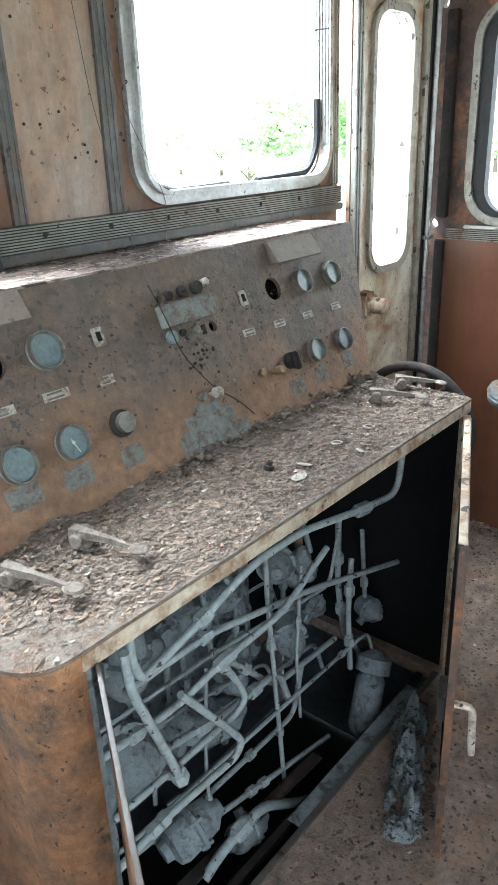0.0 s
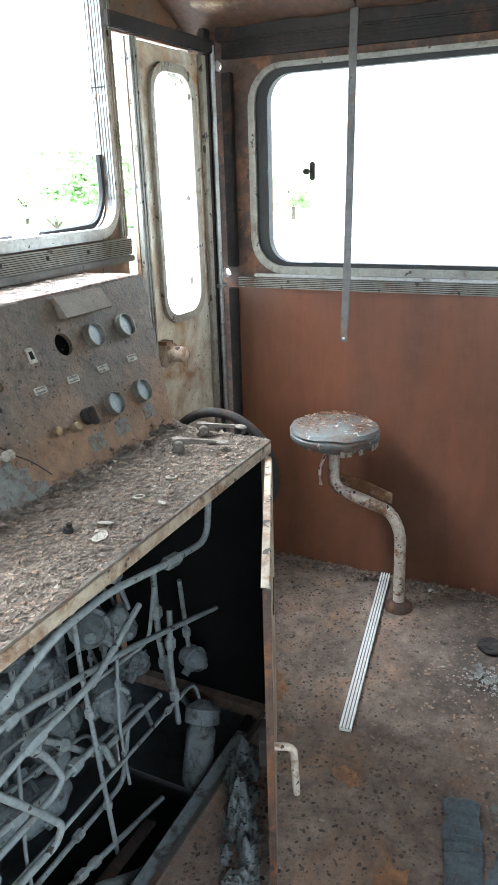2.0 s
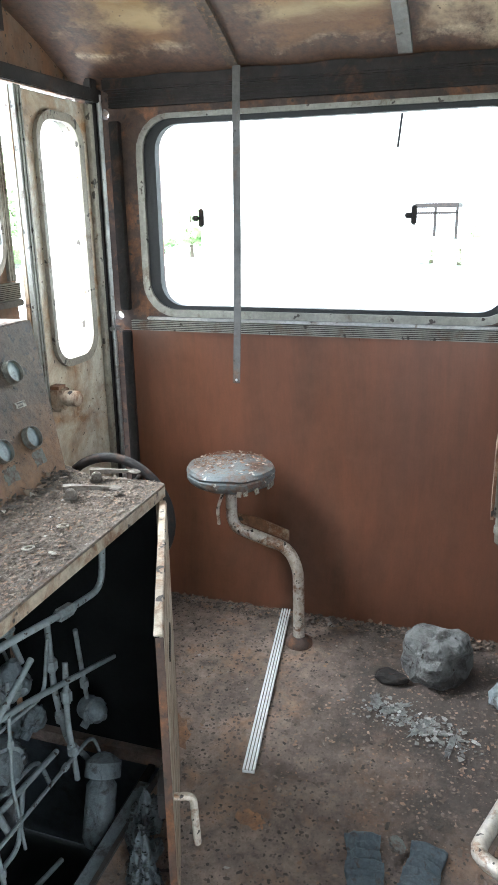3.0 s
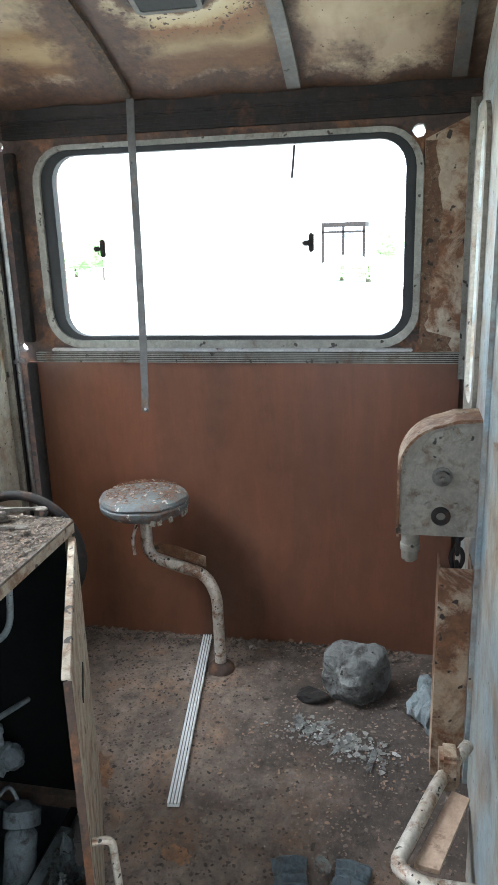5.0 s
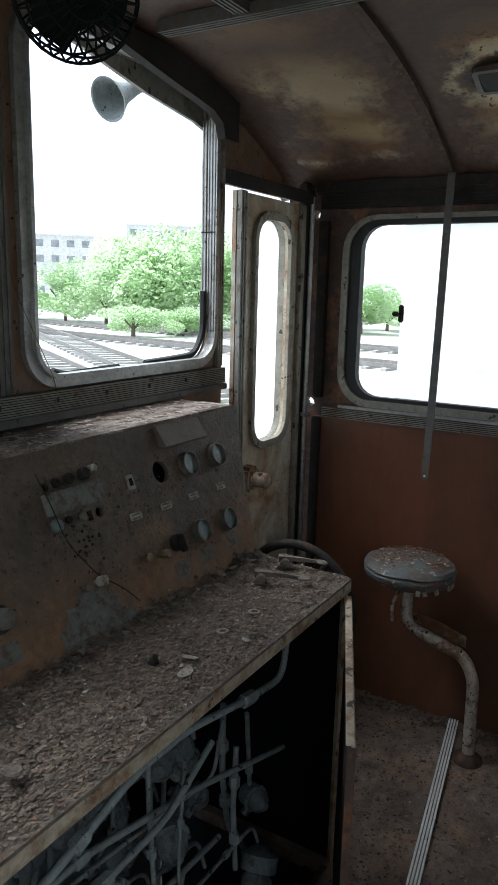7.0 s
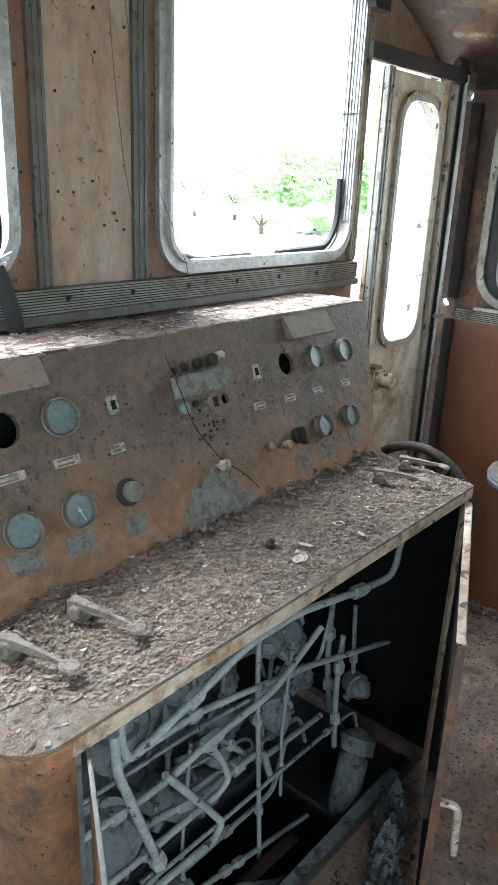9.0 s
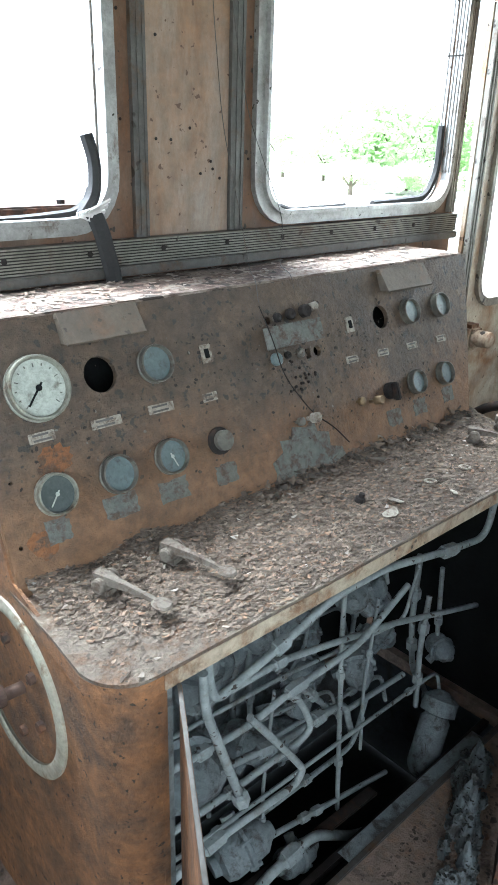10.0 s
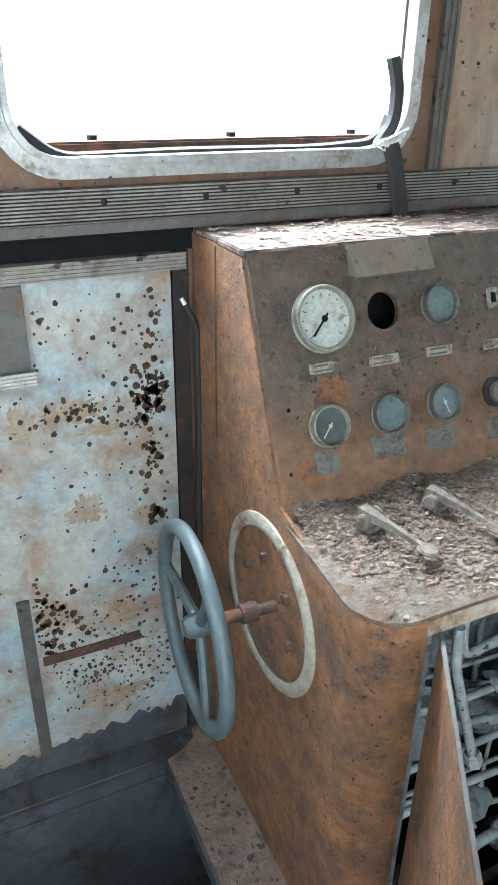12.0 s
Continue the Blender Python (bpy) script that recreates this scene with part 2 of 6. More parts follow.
M_RAG = weathered("blue_grey_rubber", (0.09, 0.115, 0.13), (0.14, 0.165, 0.18), (0.10, 0.085, 0.07), 0.3, 20, 0.85, bump=0.8, bump_dist=0.008)
M_CREAM = weathered("cream_casting", (0.30, 0.275, 0.22), (0.24, 0.21, 0.165), (0.16, 0.10, 0.06), 0.32, 10, 0.6, bump=0.25, specks=0.35)
M_BRASS = weathered("dull_brass", (0.24, 0.17, 0.09), (0.13, 0.09, 0.055), None, 0, 30, 0.45, metal=0.6)


def ceiling_material():
    m = weathered("stained_ceiling", (0.135, 0.062, 0.013), (0.235, 0.155, 0.062), (0.030, 0.012, 0.005), 0.60, 1.7, 0.65, bump=0.3, specks=0.5, flecks=0.5,
                  stretch=(1.9, 0.85, 1), soft=0.10, mottle=0.12)
    return m


M_CEIL = ceiling_material()


def add_bands(m):
    """Water stains that run along the roof's eaves in uneven bands, paler in the rear bay where more light falls."""
    nt = m.node_tree
    b = nt.nodes["Principled BSDF"]
    old = b.inputs["Base Color"].links[0].from_socket
    co = nt.nodes.new("ShaderNodeTexCoord").outputs["Object"]
    sep = nt.nodes.new("ShaderNodeSeparateXYZ")
    nt.links.new(co, sep.inputs[0])
    wav = noise_tex(nt, co, 2.6, 6, 0.6, (1.6, 0.7, 1))
    ad = nt.nodes.new("ShaderNodeMath")
    ad.operation = "MULTIPLY_ADD"
    nt.links.new(wav, ad.inputs[0])
    ad.inputs[1].default_value = 0.34
    nt.links.new(sep.outputs[0], ad.inputs[2])
    mr = nt.nodes.new("ShaderNodeMapRange")
    for i, v in ((1, 1.17), (2, 2.82), (3, 0.0), (4, 1.0)):
        mr.inputs[i].default_value = v
    nt.links.new(ad.outputs[0], mr.inputs[0])
    # stain tones, dimmed by colour for the weaker light outside the rear bay
    stops = [(1.0, (0.044, 0.022, 0.009)), (1.55, (0.033, 0.015, 0.005)), (1.78, (0.104, 0.055, 0.018)), (1.92, (0.048, 0.021, 0.007)), (2.08, (0.163, 0.108, 0.050)), (2.22, (0.266, 0.203, 0.122)),
             (2.30, (0.148, 0.081, 0.021)), (2.38, (0.252, 0.178, 0.086)), (2.45, (0.096, 0.042, 0.012)), (2.50, (0.126, 0.060, 0.018)), (2.535, (0.340, 0.266, 0.178)), (2.575, (0.200, 0.133, 0.076)), (2.61, (0.037, 0.018, 0.009))]
    band = ramp(nt, mr.outputs[0], [((x - 1.0) / 1.65, c) for x, c in stops])
    pale = noise_tex(nt, co, 1.5, 5, 0.6, (1.2, 2.2, 1))
    my = nt.nodes.new("ShaderNodeMapRange")
    for i, v in ((1, 0.30), (2, 0.55), (3, 0.30), (4, -0.10)):
        my.inputs[i].default_value = v
    nt.links.new(sep.outputs[1], my.inputs[0])
    ap = nt.nodes.new("ShaderNodeMath")
    ap.operation = "ADD"
    nt.links.new(my.outputs[0], ap.inputs[0])
    nt.links.new(pale, ap.inputs[1])
    col = mix(nt, 0.82, old, band)
    col = mix(nt, ramp(nt, ap.outputs[0], [(0.66, grey(0)), (0.88, grey(0.55))]), col, (0.47, 0.37, 0.25))
    fl = noise_tex(nt, co, 60, 3, 0.6)
    col = mix(nt, ramp(nt, fl, [(0.66, grey(0)), (0.70, grey(1))]), col, (0.06, 0.03, 0.014))
    nt.links.new(col, b.inputs["Base Color"])


add_bands(M_CEIL)


def add_ring(m, at, wide):
    """Rust round a fitting: blackened next to it, then a ring of pale flaking paint with a brown rim."""
    nt = m.node_tree
    b = nt.nodes["Principled BSDF"]
    old = b.inputs["Base Color"].links[0].from_socket
    co = nt.nodes.new("ShaderNodeTexCoord").outputs["Object"]
    mp = nt.nodes.new("ShaderNodeMapping")
    mp.inputs["Location"].default_value = (-at[0] * wide, -at[1], 0)
    mp.inputs["Scale"].default_value = (wide, 1, 0)
    nt.links.new(co, mp.inputs[0])
    d = nt.nodes.new("ShaderNodeVectorMath")
    d.operation = "LENGTH"
    nt.links.new(mp.outputs[0], d.inputs[0])
    ad = nt.nodes.new("ShaderNodeMath")
    ad.operation = "MULTIPLY_ADD"
    nt.links.new(noise_tex(nt, co, 9, 8, 0.7), ad.inputs[0])
    ad.inputs[1].default_value = 0.16
    nt.links.new(d.outputs["Value"], ad.inputs[2])
    tone = ramp(nt, ad.outputs[0], [(0.19, (0.022, 0.012, 0.007)), (0.215, (0.10, 0.05, 0.018)), (0.235, (0.40, 0.33, 0.21)), (0.285, (0.34, 0.26, 0.14)), (0.32, (0.16, 0.075, 0.025)), (0.40, (0.11, 0.05, 0.018))])
    dots = noise_tex(nt, co, 70, 2.5, 0.5)
    tone = mix(nt, ramp(nt, dots, [(0.60, grey(0)), (0.64, grey(1))]), tone, (0.05, 0.024, 0.011))
    mask = ramp(nt, ad.outputs[0], [(0.33, grey(1)), (0.42, grey(0))])
    nt.links.new(mix(nt, mask, old, tone), b.inputs["Base Color"])


add_ring(M_CEIL, (2.19, 0.685), 1.5)


def add_seam_rust(m, seams, tone):
    """Rust that has spread from seams along y = const, and from the lower edge of the roof's curve."""
    nt = m.node_tree
    b = nt.nodes["Principled BSDF"]
    old = b.inputs["Base Color"].links[0].from_socket
    co = nt.nodes.new("ShaderNodeTexCoord").outputs["Object"]
    sep = nt.nodes.new("ShaderNodeSeparateXYZ")
    nt.links.new(co, sep.inputs[0])
    n = noise_tex(nt, co, 6, 9, 0.72)
    n2 = noise_tex(nt, co, 40, 5, 0.7)
    rc = mix(nt, ramp(nt, n2, [(0.35, grey(0)), (0.65, grey(1))]), tone, tuple(c * 0.4 for c in tone))
    for axis, at, reach, amp in seams:
        d = nt.nodes.new("ShaderNodeMath")
        d.operation = "SUBTRACT"
        nt.links.new(sep.outputs[axis], d.inputs[0])
        d.inputs[1].default_value = at
        a = nt.nodes.new("ShaderNodeMath")
        a.operation = "ABSOLUTE"
        nt.links.new(d.outputs[0], a.inputs[0])
        mr = nt.nodes.new("ShaderNodeMapRange")
        for i, v in ((1, 0.0), (2, reach), (3, amp), (4, 0.0)):
            mr.inputs[i].default_value = v
        nt.links.new(a.outputs[0], mr.inputs[0])
        ad = nt.nodes.new("ShaderNodeMath")
        ad.operation = "ADD"
        nt.links.new(mr.outputs[0], ad.inputs[0])
        nt.links.new(n, ad.inputs[1])
        old = mix(nt, ramp(nt, ad.outputs[0], [(0.66, grey(0)), (0.86, grey(0.97))]), old, rc)
    nt.links.new(old, b.inputs["Base Color"])
    return m


add_seam_rust(M_CEIL, [(1, 0.952, 0.27, 0.55), (1, 0.41, 0.12, 0.42), (0, 2.62, 0.22, 0.5), (1, 1.56, 0.42, 0.5), (0, 1.70, 0.22, 0.42), (1, -0.1, 0.15, 0.3)], (0.058, 0.023, 0.009))


def glass(name, haze):
    m = bpy.data.materials.new(name)
    m.use_nodes = True
    nt = m.node_tree
    nt.nodes.remove(nt.nodes["Principled BSDF"])
    out = nt.nodes["Material Output"]
    tr = nt.nodes.new("ShaderNodeBsdfTransparent")
    gl = nt.nodes.new("ShaderNodeBsdfGlossy")
    gl.inputs["Roughness"].default_value = 0.05
    df = nt.nodes.new("ShaderNodeBsdfTranslucent")
    df.inputs["Color"].default_value = (0.85, 0.84, 0.80, 1)
    co = nt.nodes.new("ShaderNodeTexCoord").outputs["Object"]
    f = ramp(nt, noise_tex(nt, co, 5, 6), [(0.3, grey(haze * 0.7)), (0.7, grey(min(1, haze * 1.2)))])
    a = nt.nodes.new("ShaderNodeMixShader")
    nt.links.new(f, a.inputs[0])
    nt.links.new(tr.outputs[0], a.inputs[1])
    nt.links.new(df.outputs[0], a.inputs[2])
    c = nt.nodes.new("ShaderNodeMixShader")
    c.inputs[0].default_value = 0.04
    nt.links.new(a.outputs[0], c.inputs[1])
    nt.links.new(gl.outputs[0], c.inputs[2])
    nt.links.new(c.outputs[0], out.inputs[0])
    return m


M_GLASS = glass("hazy_glass", 0.78)
M_MILKY = glass("milky_glass", 0.9)


# ---- mesh helpers ----
def world_of(ob):
    return ob.matrix_basis if ob.parent is None else world_of(ob.parent) @ ob.matrix_parent_inverse @ ob.matrix_basis


def mesh_of(name, bm, material, smooth=False):
    bmesh.ops.recalc_face_normals(bm, faces=bm.faces[:])
    me = bpy.data.meshes.new(name)
    if smooth:
        for f in bm.faces:
            f.smooth = True
        for e in bm.edges:
            if len(e.link_faces) == 2 and e.calc_face_angle(0) > 0.7:
                e.smooth = False
    bm.to_mesh(me)
    bm.free()
    me.materials.append(material)
    return me


def part(name, bm, material, parent, label="", smooth=False):
    ob = new(name, mesh_of(name, bm, material, smooth))
    ob.parent = parent
    ob.matrix_parent_inverse = world_of(parent).inverted()
    return tagged(ob, label)


def thing(name, at, label, category, group=""):
    e = new(name)
    e.empty_display_size = 0.05
    e.matrix_basis = Matrix.Translation(at)
    return tagged(e, label, category, group)


def solid(name, bm, material, label, category, kind="", smooth=False, group=""):
    return tagged(new(name, mesh_of(name, bm, material, smooth)), label, category, group, kind)


def B():
    return bmesh.new()


def box(bm, lo, hi, bevel=0.0, turn=None):
    """An axis-aligned box from lo to hi; turn: a matrix applied to it afterwards."""
    r = bmesh.ops.create_cube(bm, size=1)
    vs = r["verts"]
    c, s = (Vector(lo) + Vector(hi)) / 2, Vector(hi) - Vector(lo)
    for v in vs:
        v.co = Vector((v.co.x * s.x, v.co.y * s.y, v.co.z * s.z)) + c
    if bevel:
        es = {e for v in vs for e in v.link_edges}
        g = bmesh.ops.bevel(bm, geom=list(es), offset=bevel, segments=2, affect="EDGES")
        vs = list({v for f in g["faces"] for v in f.verts} | {v for v in vs if v.is_valid})
    if turn is not None:
        bmesh.ops.transform(bm, matrix=turn, verts=vs)
    return bm


def fillet(pts, r, n=5):
    pts = [Vector(p) for p in pts]
    out = [pts[0]]
    for a, b, c in zip(pts, pts[1:], pts[2:]):
        u, w = a - b, c - b
        d = min(r, u.length * 0.45, w.length * 0.45)
        p, q = b + u.normalized() * d, b + w.normalized() * d
        for i in range(n + 1):
            t = i / n
            out.append(p * (1 - t) ** 2 + b * 2 * t * (1 - t) + q * t * t)
    return out + [pts[-1]]


def tube(bm, pts, r, seg=10, bend=0.03, closed=False):
    """A round bar along a line with rounded bends."""
    pts = fillet(pts, bend) if bend and not closed else [Vector(p) for p in pts]
    rings = []
    n = len(pts)
    up = None
    for i, p in enumerate(pts):
        a = pts[(i - 1) % n] if closed or i else p
        c = pts[(i + 1) % n] if closed or i < n - 1 else p
        t = (c - a).normalized()
        if up is None:
            up = t.orthogonal().normalized()
        up = (up - t * up.dot(t)).normalized()
        sd = t.cross(up)
        rings.append([bm.verts.new(p + (up * math.cos(k * 2 * math.pi / seg) + sd * math.sin(k * 2 * math.pi / seg)) * r) for k in range(seg)])
    for i in range(n if closed else n - 1):
        a, b = rings[i], rings[(i + 1) % n]
        if closed and i == n - 1:
            off = min(range(seg), key=lambda o: (a[0].co - b[o].co).length)
            b = b[off:] + b[:off]
        for k in range(seg):
            bm.faces.new((a[k], a[(k + 1) % seg], b[(k + 1) % seg], b[k]))
    if not closed:
        bm.faces.new(rings[0][::-1])
        bm.faces.new(rings[-1])
    return bm


def axis_to(direction):
    return Vector(direction).to_track_quat("Z", "Y").to_matrix().to_4x4()


def lathe(bm, profile, at, direction=(0, 0, 1), seg=24):
    """A turned body: (radius, height) pairs round an axis."""
    m = Matrix.Translation(at) @ axis_to(direction)
    rings = []
    for r, h in profile:
        if r <= 0:
            rings.append([bm.verts.new(m @ Vector((0, 0, h)))])
        else:
            rings.append([bm.verts.new(m @ Vector((r * math.cos(k * 2 * math.pi / seg), r * math.sin(k * 2 * math.pi / seg), h))) for k in range(seg)])
    for a, b in zip(rings, rings[1:]):
        for k in range(seg):
            q = [a[k % len(a)], a[(k + 1) % len(a)], b[(k + 1) % len(b)], b[k % len(b)]]
            q = [v for i, v in enumerate(q) if v not in q[:i]]
            if len(q) > 2:
                bm.faces.new(q)
    return bm


def rounded(x0, z0, x1, z1, r, n=6):
    """The corners of a rectangle with rounded corners."""
    out = []
    for cx, cz, a0 in ((x1 - r, z1 - r, 0), (x0 + r, z1 - r, 90), (x0 + r, z0 + r, 180), (x1 - r, z0 + r, 270)):
        for i in range(n + 1):
            a = radians(a0 + 90 * i / n)
            out.append((cx + r * math.cos(a), cz + r * math.sin(a)))
    return out


def sheet(loops, place, depth):
    """A plate with holes: the first loop is its outline; place maps (u, v, w) to the world; depth: its thickness along w."""
    bm = B()
    es = []
    for lp in loops:
        vs = [bm.verts.new((u, v, 0)) for u, v in lp]
        es += [bm.edges.new((a, b)) for a, b in zip(vs, vs[1:] + vs[:1])]
    bmesh.ops.triangle_fill(bm, use_beauty=True, use_dissolve=False, edges=es)
    g = bmesh.ops.extrude_face_region(bm, geom=bm.faces[:])
    for v in g["geom"]:
        if isinstance(v, bmesh.types.BMVert):
            v.co.z = depth
    for v in bm.verts:
        v.co = Vector(place(*v.co))
    return bm


def front(y):
    return lambda u, v, w: (u, y + w, v)


def side(x):
    return lambda u, v, w: (x + w, u, v)


def level(z):
    return lambda u, v, w: (u, v, z + w)


def rect(x0, z0, x1, z1):
    return [(x0, z0), (x1, z0), (x1, z1), (x0, z1)]


def ragged(x0, z0, x1, z1, n=9, amp=0.25, rng=random):
    """The outline of a ragged hole or patch inside a rectangle."""
    cx, cz, rx, rz = (x0 + x1) / 2, (z0 + z1) / 2, (x1 - x0) / 2, (z1 - z0) / 2
    return [(cx + rx * math.cos(a) * k, cz + rz * math.sin(a) * k) for a, k in
            ((2 * math.pi * i / n, 1 - amp * rng.random()) for i in range(n))]


# ---- the cab's shell ----
XL, XR, YB, YF = -0.55, 2.65, -0.15, 1.565
YD = 1.45
XM = (XL + XR) / 2


def roof_z(x):
    return 2.24 - 0.30 * (abs(x - XM) / 1.6) ** 3


arch = [(XR - (XR - XL) * i / 24, roof_z(XR - (XR - XL) * i / 24) + 0.012) for i in range(25)]
RW = (1.345, 1.340, 2.122, 2.170)
LW = (0.178, 1.348, 0.926, 2.125)
wall_f = [[(XL - 0.05, -0.1), (2.195, -0.1), (2.195, 1.905), (XR + 0.05, 1.905)] + [(XR + 0.05, 1.95)] + arch + [(XL - 0.05, 1.95)],
          rounded(*RW, 0.085), rounded(*LW, 0.085)]
solid("wall_front", sheet(wall_f, front(YF), 0.018), M_WALLD, "rust-brown steel front wall, its indoor shade put into the colour", "wall", "structure")

SW = (0.06, 1.18, 1.27, 1.812)
rs = random.Random(3)
wall_r = [[(YB - 0.05, -0.1), (YF, -0.1), (YF, 1.95), (YB - 0.05, 1.95)], rounded(*SW, 0.09),
          ragged(1.425, 1.128, 1.475, 1.168, rng=rs), ragged(1.432, 1.825, 1.468, 1.868, rng=rs), ragged(0.005, 1.80, 0.055, 1.845, rng=rs)]
solid("wall_side", sheet(wall_r, side(XR), 0.05), M_RUSTY, "rust-brown steel side wall round a long window", "wall", "structure")
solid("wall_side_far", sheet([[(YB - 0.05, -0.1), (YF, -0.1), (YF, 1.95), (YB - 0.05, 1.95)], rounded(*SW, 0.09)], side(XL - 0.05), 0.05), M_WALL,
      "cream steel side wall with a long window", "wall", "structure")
wall_b = [[(XL - 0.05, -0.1), (XR + 0.05, -0.1), (XR + 0.05, 1.95)] + arch + [(XL - 0.05, 1.95)], rect(-0.42, 0.005, 0.48, 1.87),
          rounded(2.20, 1.03, 2.44, 1.81, 0.08)]
solid("wall_rear", sheet(wall_b, front(YB - 0.05), 0.05), M_WHITE, "chipped white steel rear wall with an open doorway", "wall", "structure")

# ceiling: one curved sheet
bm = B()
NX, NY = 40, 20
grid = [[bm.verts.new((XL - 0.05 + (XR - XL + 0.1) * i / NX, YB - 0.05 + (YF - YB + 0.11) * j / NY,
                       roof_z(XL - 0.05 + (XR - XL + 0.1) * i / NX) + 0.006 * math.sin(9 * i / NX + 2 * j))) for j in range(NY + 1)] for i in range(NX + 1)]
low = bm.verts[:]
for i in range(NX):
    for j in range(NY):
        bm.faces.new((grid[i][j], grid[i + 1][j], grid[i + 1][j + 1], grid[i][j + 1]))
g = bmesh.ops.extrude_face_region(bm, geom=bm.faces[:])
for v in g["geom"]:
    if isinstance(v, bmesh.types.BMVert):
        v.co.z += 0.05
solid("ceiling", bm, M_CEIL, "amber-stained cream ceiling with rust blooms", "ceiling", "structure", smooth=True)

# floor with the open pit by the console and the opening under the pipework
floor_loops = [rect(XL - 0.05, YB - 0.05, XR + 0.05, YF + 0.06), rect(XL + 0.1, 0.80, 0.361, 1.488), rect(0.62, 0.905, 1.74, 1.42)]
solid("floor", sheet(floor_loops, level(0), -0.04), M_FLOOR, "grimy brown floor strewn with flakes and dust, shade by the rock painted in", "floor", "structure")
pit = tagged(thing("floor_pit", (0.5, 1.1, -0.62), "dark pit under the floor", "pit"), kind="structure")
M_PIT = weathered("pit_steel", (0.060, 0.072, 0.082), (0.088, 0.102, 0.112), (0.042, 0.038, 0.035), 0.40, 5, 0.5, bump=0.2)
# the pit's bottom under the console, blackened in place of shade
part("plate", box(B(), (0.5, 0.72, -0.62), (1.9, 1.6, -0.60)), M_BLACK, pit, "black plate, its shade painted on")
for lo, hi in (((XL, 0.72, -0.62), (0.499, 1.6, -0.60)), ((XL, 1.59, -0.595), (1.9, 1.6, -0.041)), ((XL, 0.72, -0.595), (1.9, 0.73, -0.041)),
               ((1.89, 0.735, -0.595), (1.9, 1.585, -0.041)), ((XL, 0.735, -0.595), (XL + 0.01, 1.585, -0.041)), ((XL + 0.02, 1.474, -0.50), (0.5, 1.486, -0.0415)), ((XL + 0.101, 1.478, -0.041), (0.360, 1.4875, -0.0005)), ((0.352, 0.81, -0.041), (0.3605, 1.477, -0.0005))):
    part("plate", box(B(), lo, hi), M_PIT, pit)
# blue-black strip of floor between the pit and the wall
solid("floor_edge_strip", sheet([[(XL + 0.02, 1.489), (0.30, 1.489), (0.361, 1.480), (0.40, 1.49), (0.44, 1.515), (0.45, 1.552), (XL + 0.02, 1.552)]], level(0.0005), 0.003), M_PIT, "blue-black strip along the foot of the wall", "grime", "structure")

# ---- front wall: window frames, trims, door ----
def ring_frame(r, width, rad, y, depth):
    x0, z0, x1, z1 = r
    return sheet([rounded(x0 - width, z0 - width, x1 + width, z1 + width, rad + width), rounded(x0 + 0.004, z0 + 0.004, x1 - 0.004, z1 - 0.004, rad)], front(y), depth)


def ribbed(bm, p0, p1, across, out, ribs=4, deep=0.004):
    """A flat rail from p0 to p1, across high, standing out by out, with raised ribs along it."""
    p0, p1, across, out = Vector(p0), Vector(p1), Vector(across), Vector(out)
    o = out.normalized()
    prof = []
    n = ribs * 2 + 1
    for i in range(n):
        k = deep if i % 2 == 0 else 0.0
        prof += [(i / n, k), ((i + 1) / n, k)]
    pts = [(0.0, None)] + prof + [(1.0, None)]
    ends = []
    for p in (p0, p1):
        ends.append([bm.verts.new(p + across * t + (Vector() if k is None else out + o * k)) for t, k in pts])
    m = len(pts)
    for i in range(m):
        bm.faces.new((ends[0][i], ends[0][(i + 1) % m], ends[1][(i + 1) % m], ends[1][i]))
    bm.faces.new(ends[0][::-1])
    bm.faces.new(ends[1])
    return bm


def window_front(name, r, label):
    w = tagged(thing(name, ((r[0] + r[2]) / 2, YF, r[1]), label, "window"), kind="structure")
    part("window_frame", ring_frame(r, 0.024, 0.085, YF - 0.016, 0.0155), M_ALU, w)
    part("inner_frame", ring_frame((r[0] + 0.006, r[1] + 0.006, r[2] - 0.006, r[3] - 0.006), 0.006, 0.08, YF - 0.028, 0.03), M_ALU, w, "pale worn inner rim")
    part("outer_frame", ring_frame(r, 0.02, 0.085, YF + 0.0205, 0.008), M_ALU, w)
    return w


w1 = window_front("window_1", RW, "glassless front window in a worn aluminium frame")
w2 = window_front("window_2", LW, "glassless front window in a dented aluminium frame")
for i in range(5):
    y = YF - 0.022 + 0.011 * i
    part("jamb_rib", box(B(), (2.109, y, 1.43), (2.1135, y + 0.006, 2.08), 0.001), M_ALU, w1, "ribbed aluminium jamb")
part("ribbed_post", ribbed(B(), (2.149, YF - 0.002, 1.315), (2.149, YF - 0.002, 2.018), (0.030, 0, 0), (0, -0.010, 0), 2, 0.003), M_TRIM, w1, "grey ribbed edge strip")
part("jamb_joint", box(B(), (2.1075, YF - 0.024, 1.742), (2.1085, YF + 0.028, 1.746)), M_DARK, w1)
bm = sheet([[(1.30, 2.205), (1.50, 2.180), (1.62, 2.163), (1.75, 2.138), (1.85, 2.120), (1.95, 2.104), (2.04, 2.088), (2.09, 2.062), (2.105, 2.02), (2.182, 2.02), (2.182, 2.205)]], front(YF - 0.062), 0.030)
solid("arch_header", bm, M_DARK, "sooty curved steel header over the front window", "header", "structure")
bm = sheet([[(1.38, 2.185), (1.61, 2.146), (1.74, 2.120), (1.84, 2.101), (1.95, 2.086), (2.07, 2.070), (2.30, 2.010), (2.30, 2.10), (2.07, 2.165), (1.95, 2.180), (1.74, 2.205), (1.38, 2.250)]], front(YF + 0.030), 0.012)
solid("roof_gutter", bm, M_TRIM, "grey gutter lip along the edge of the cab roof", "gutter", "structure")
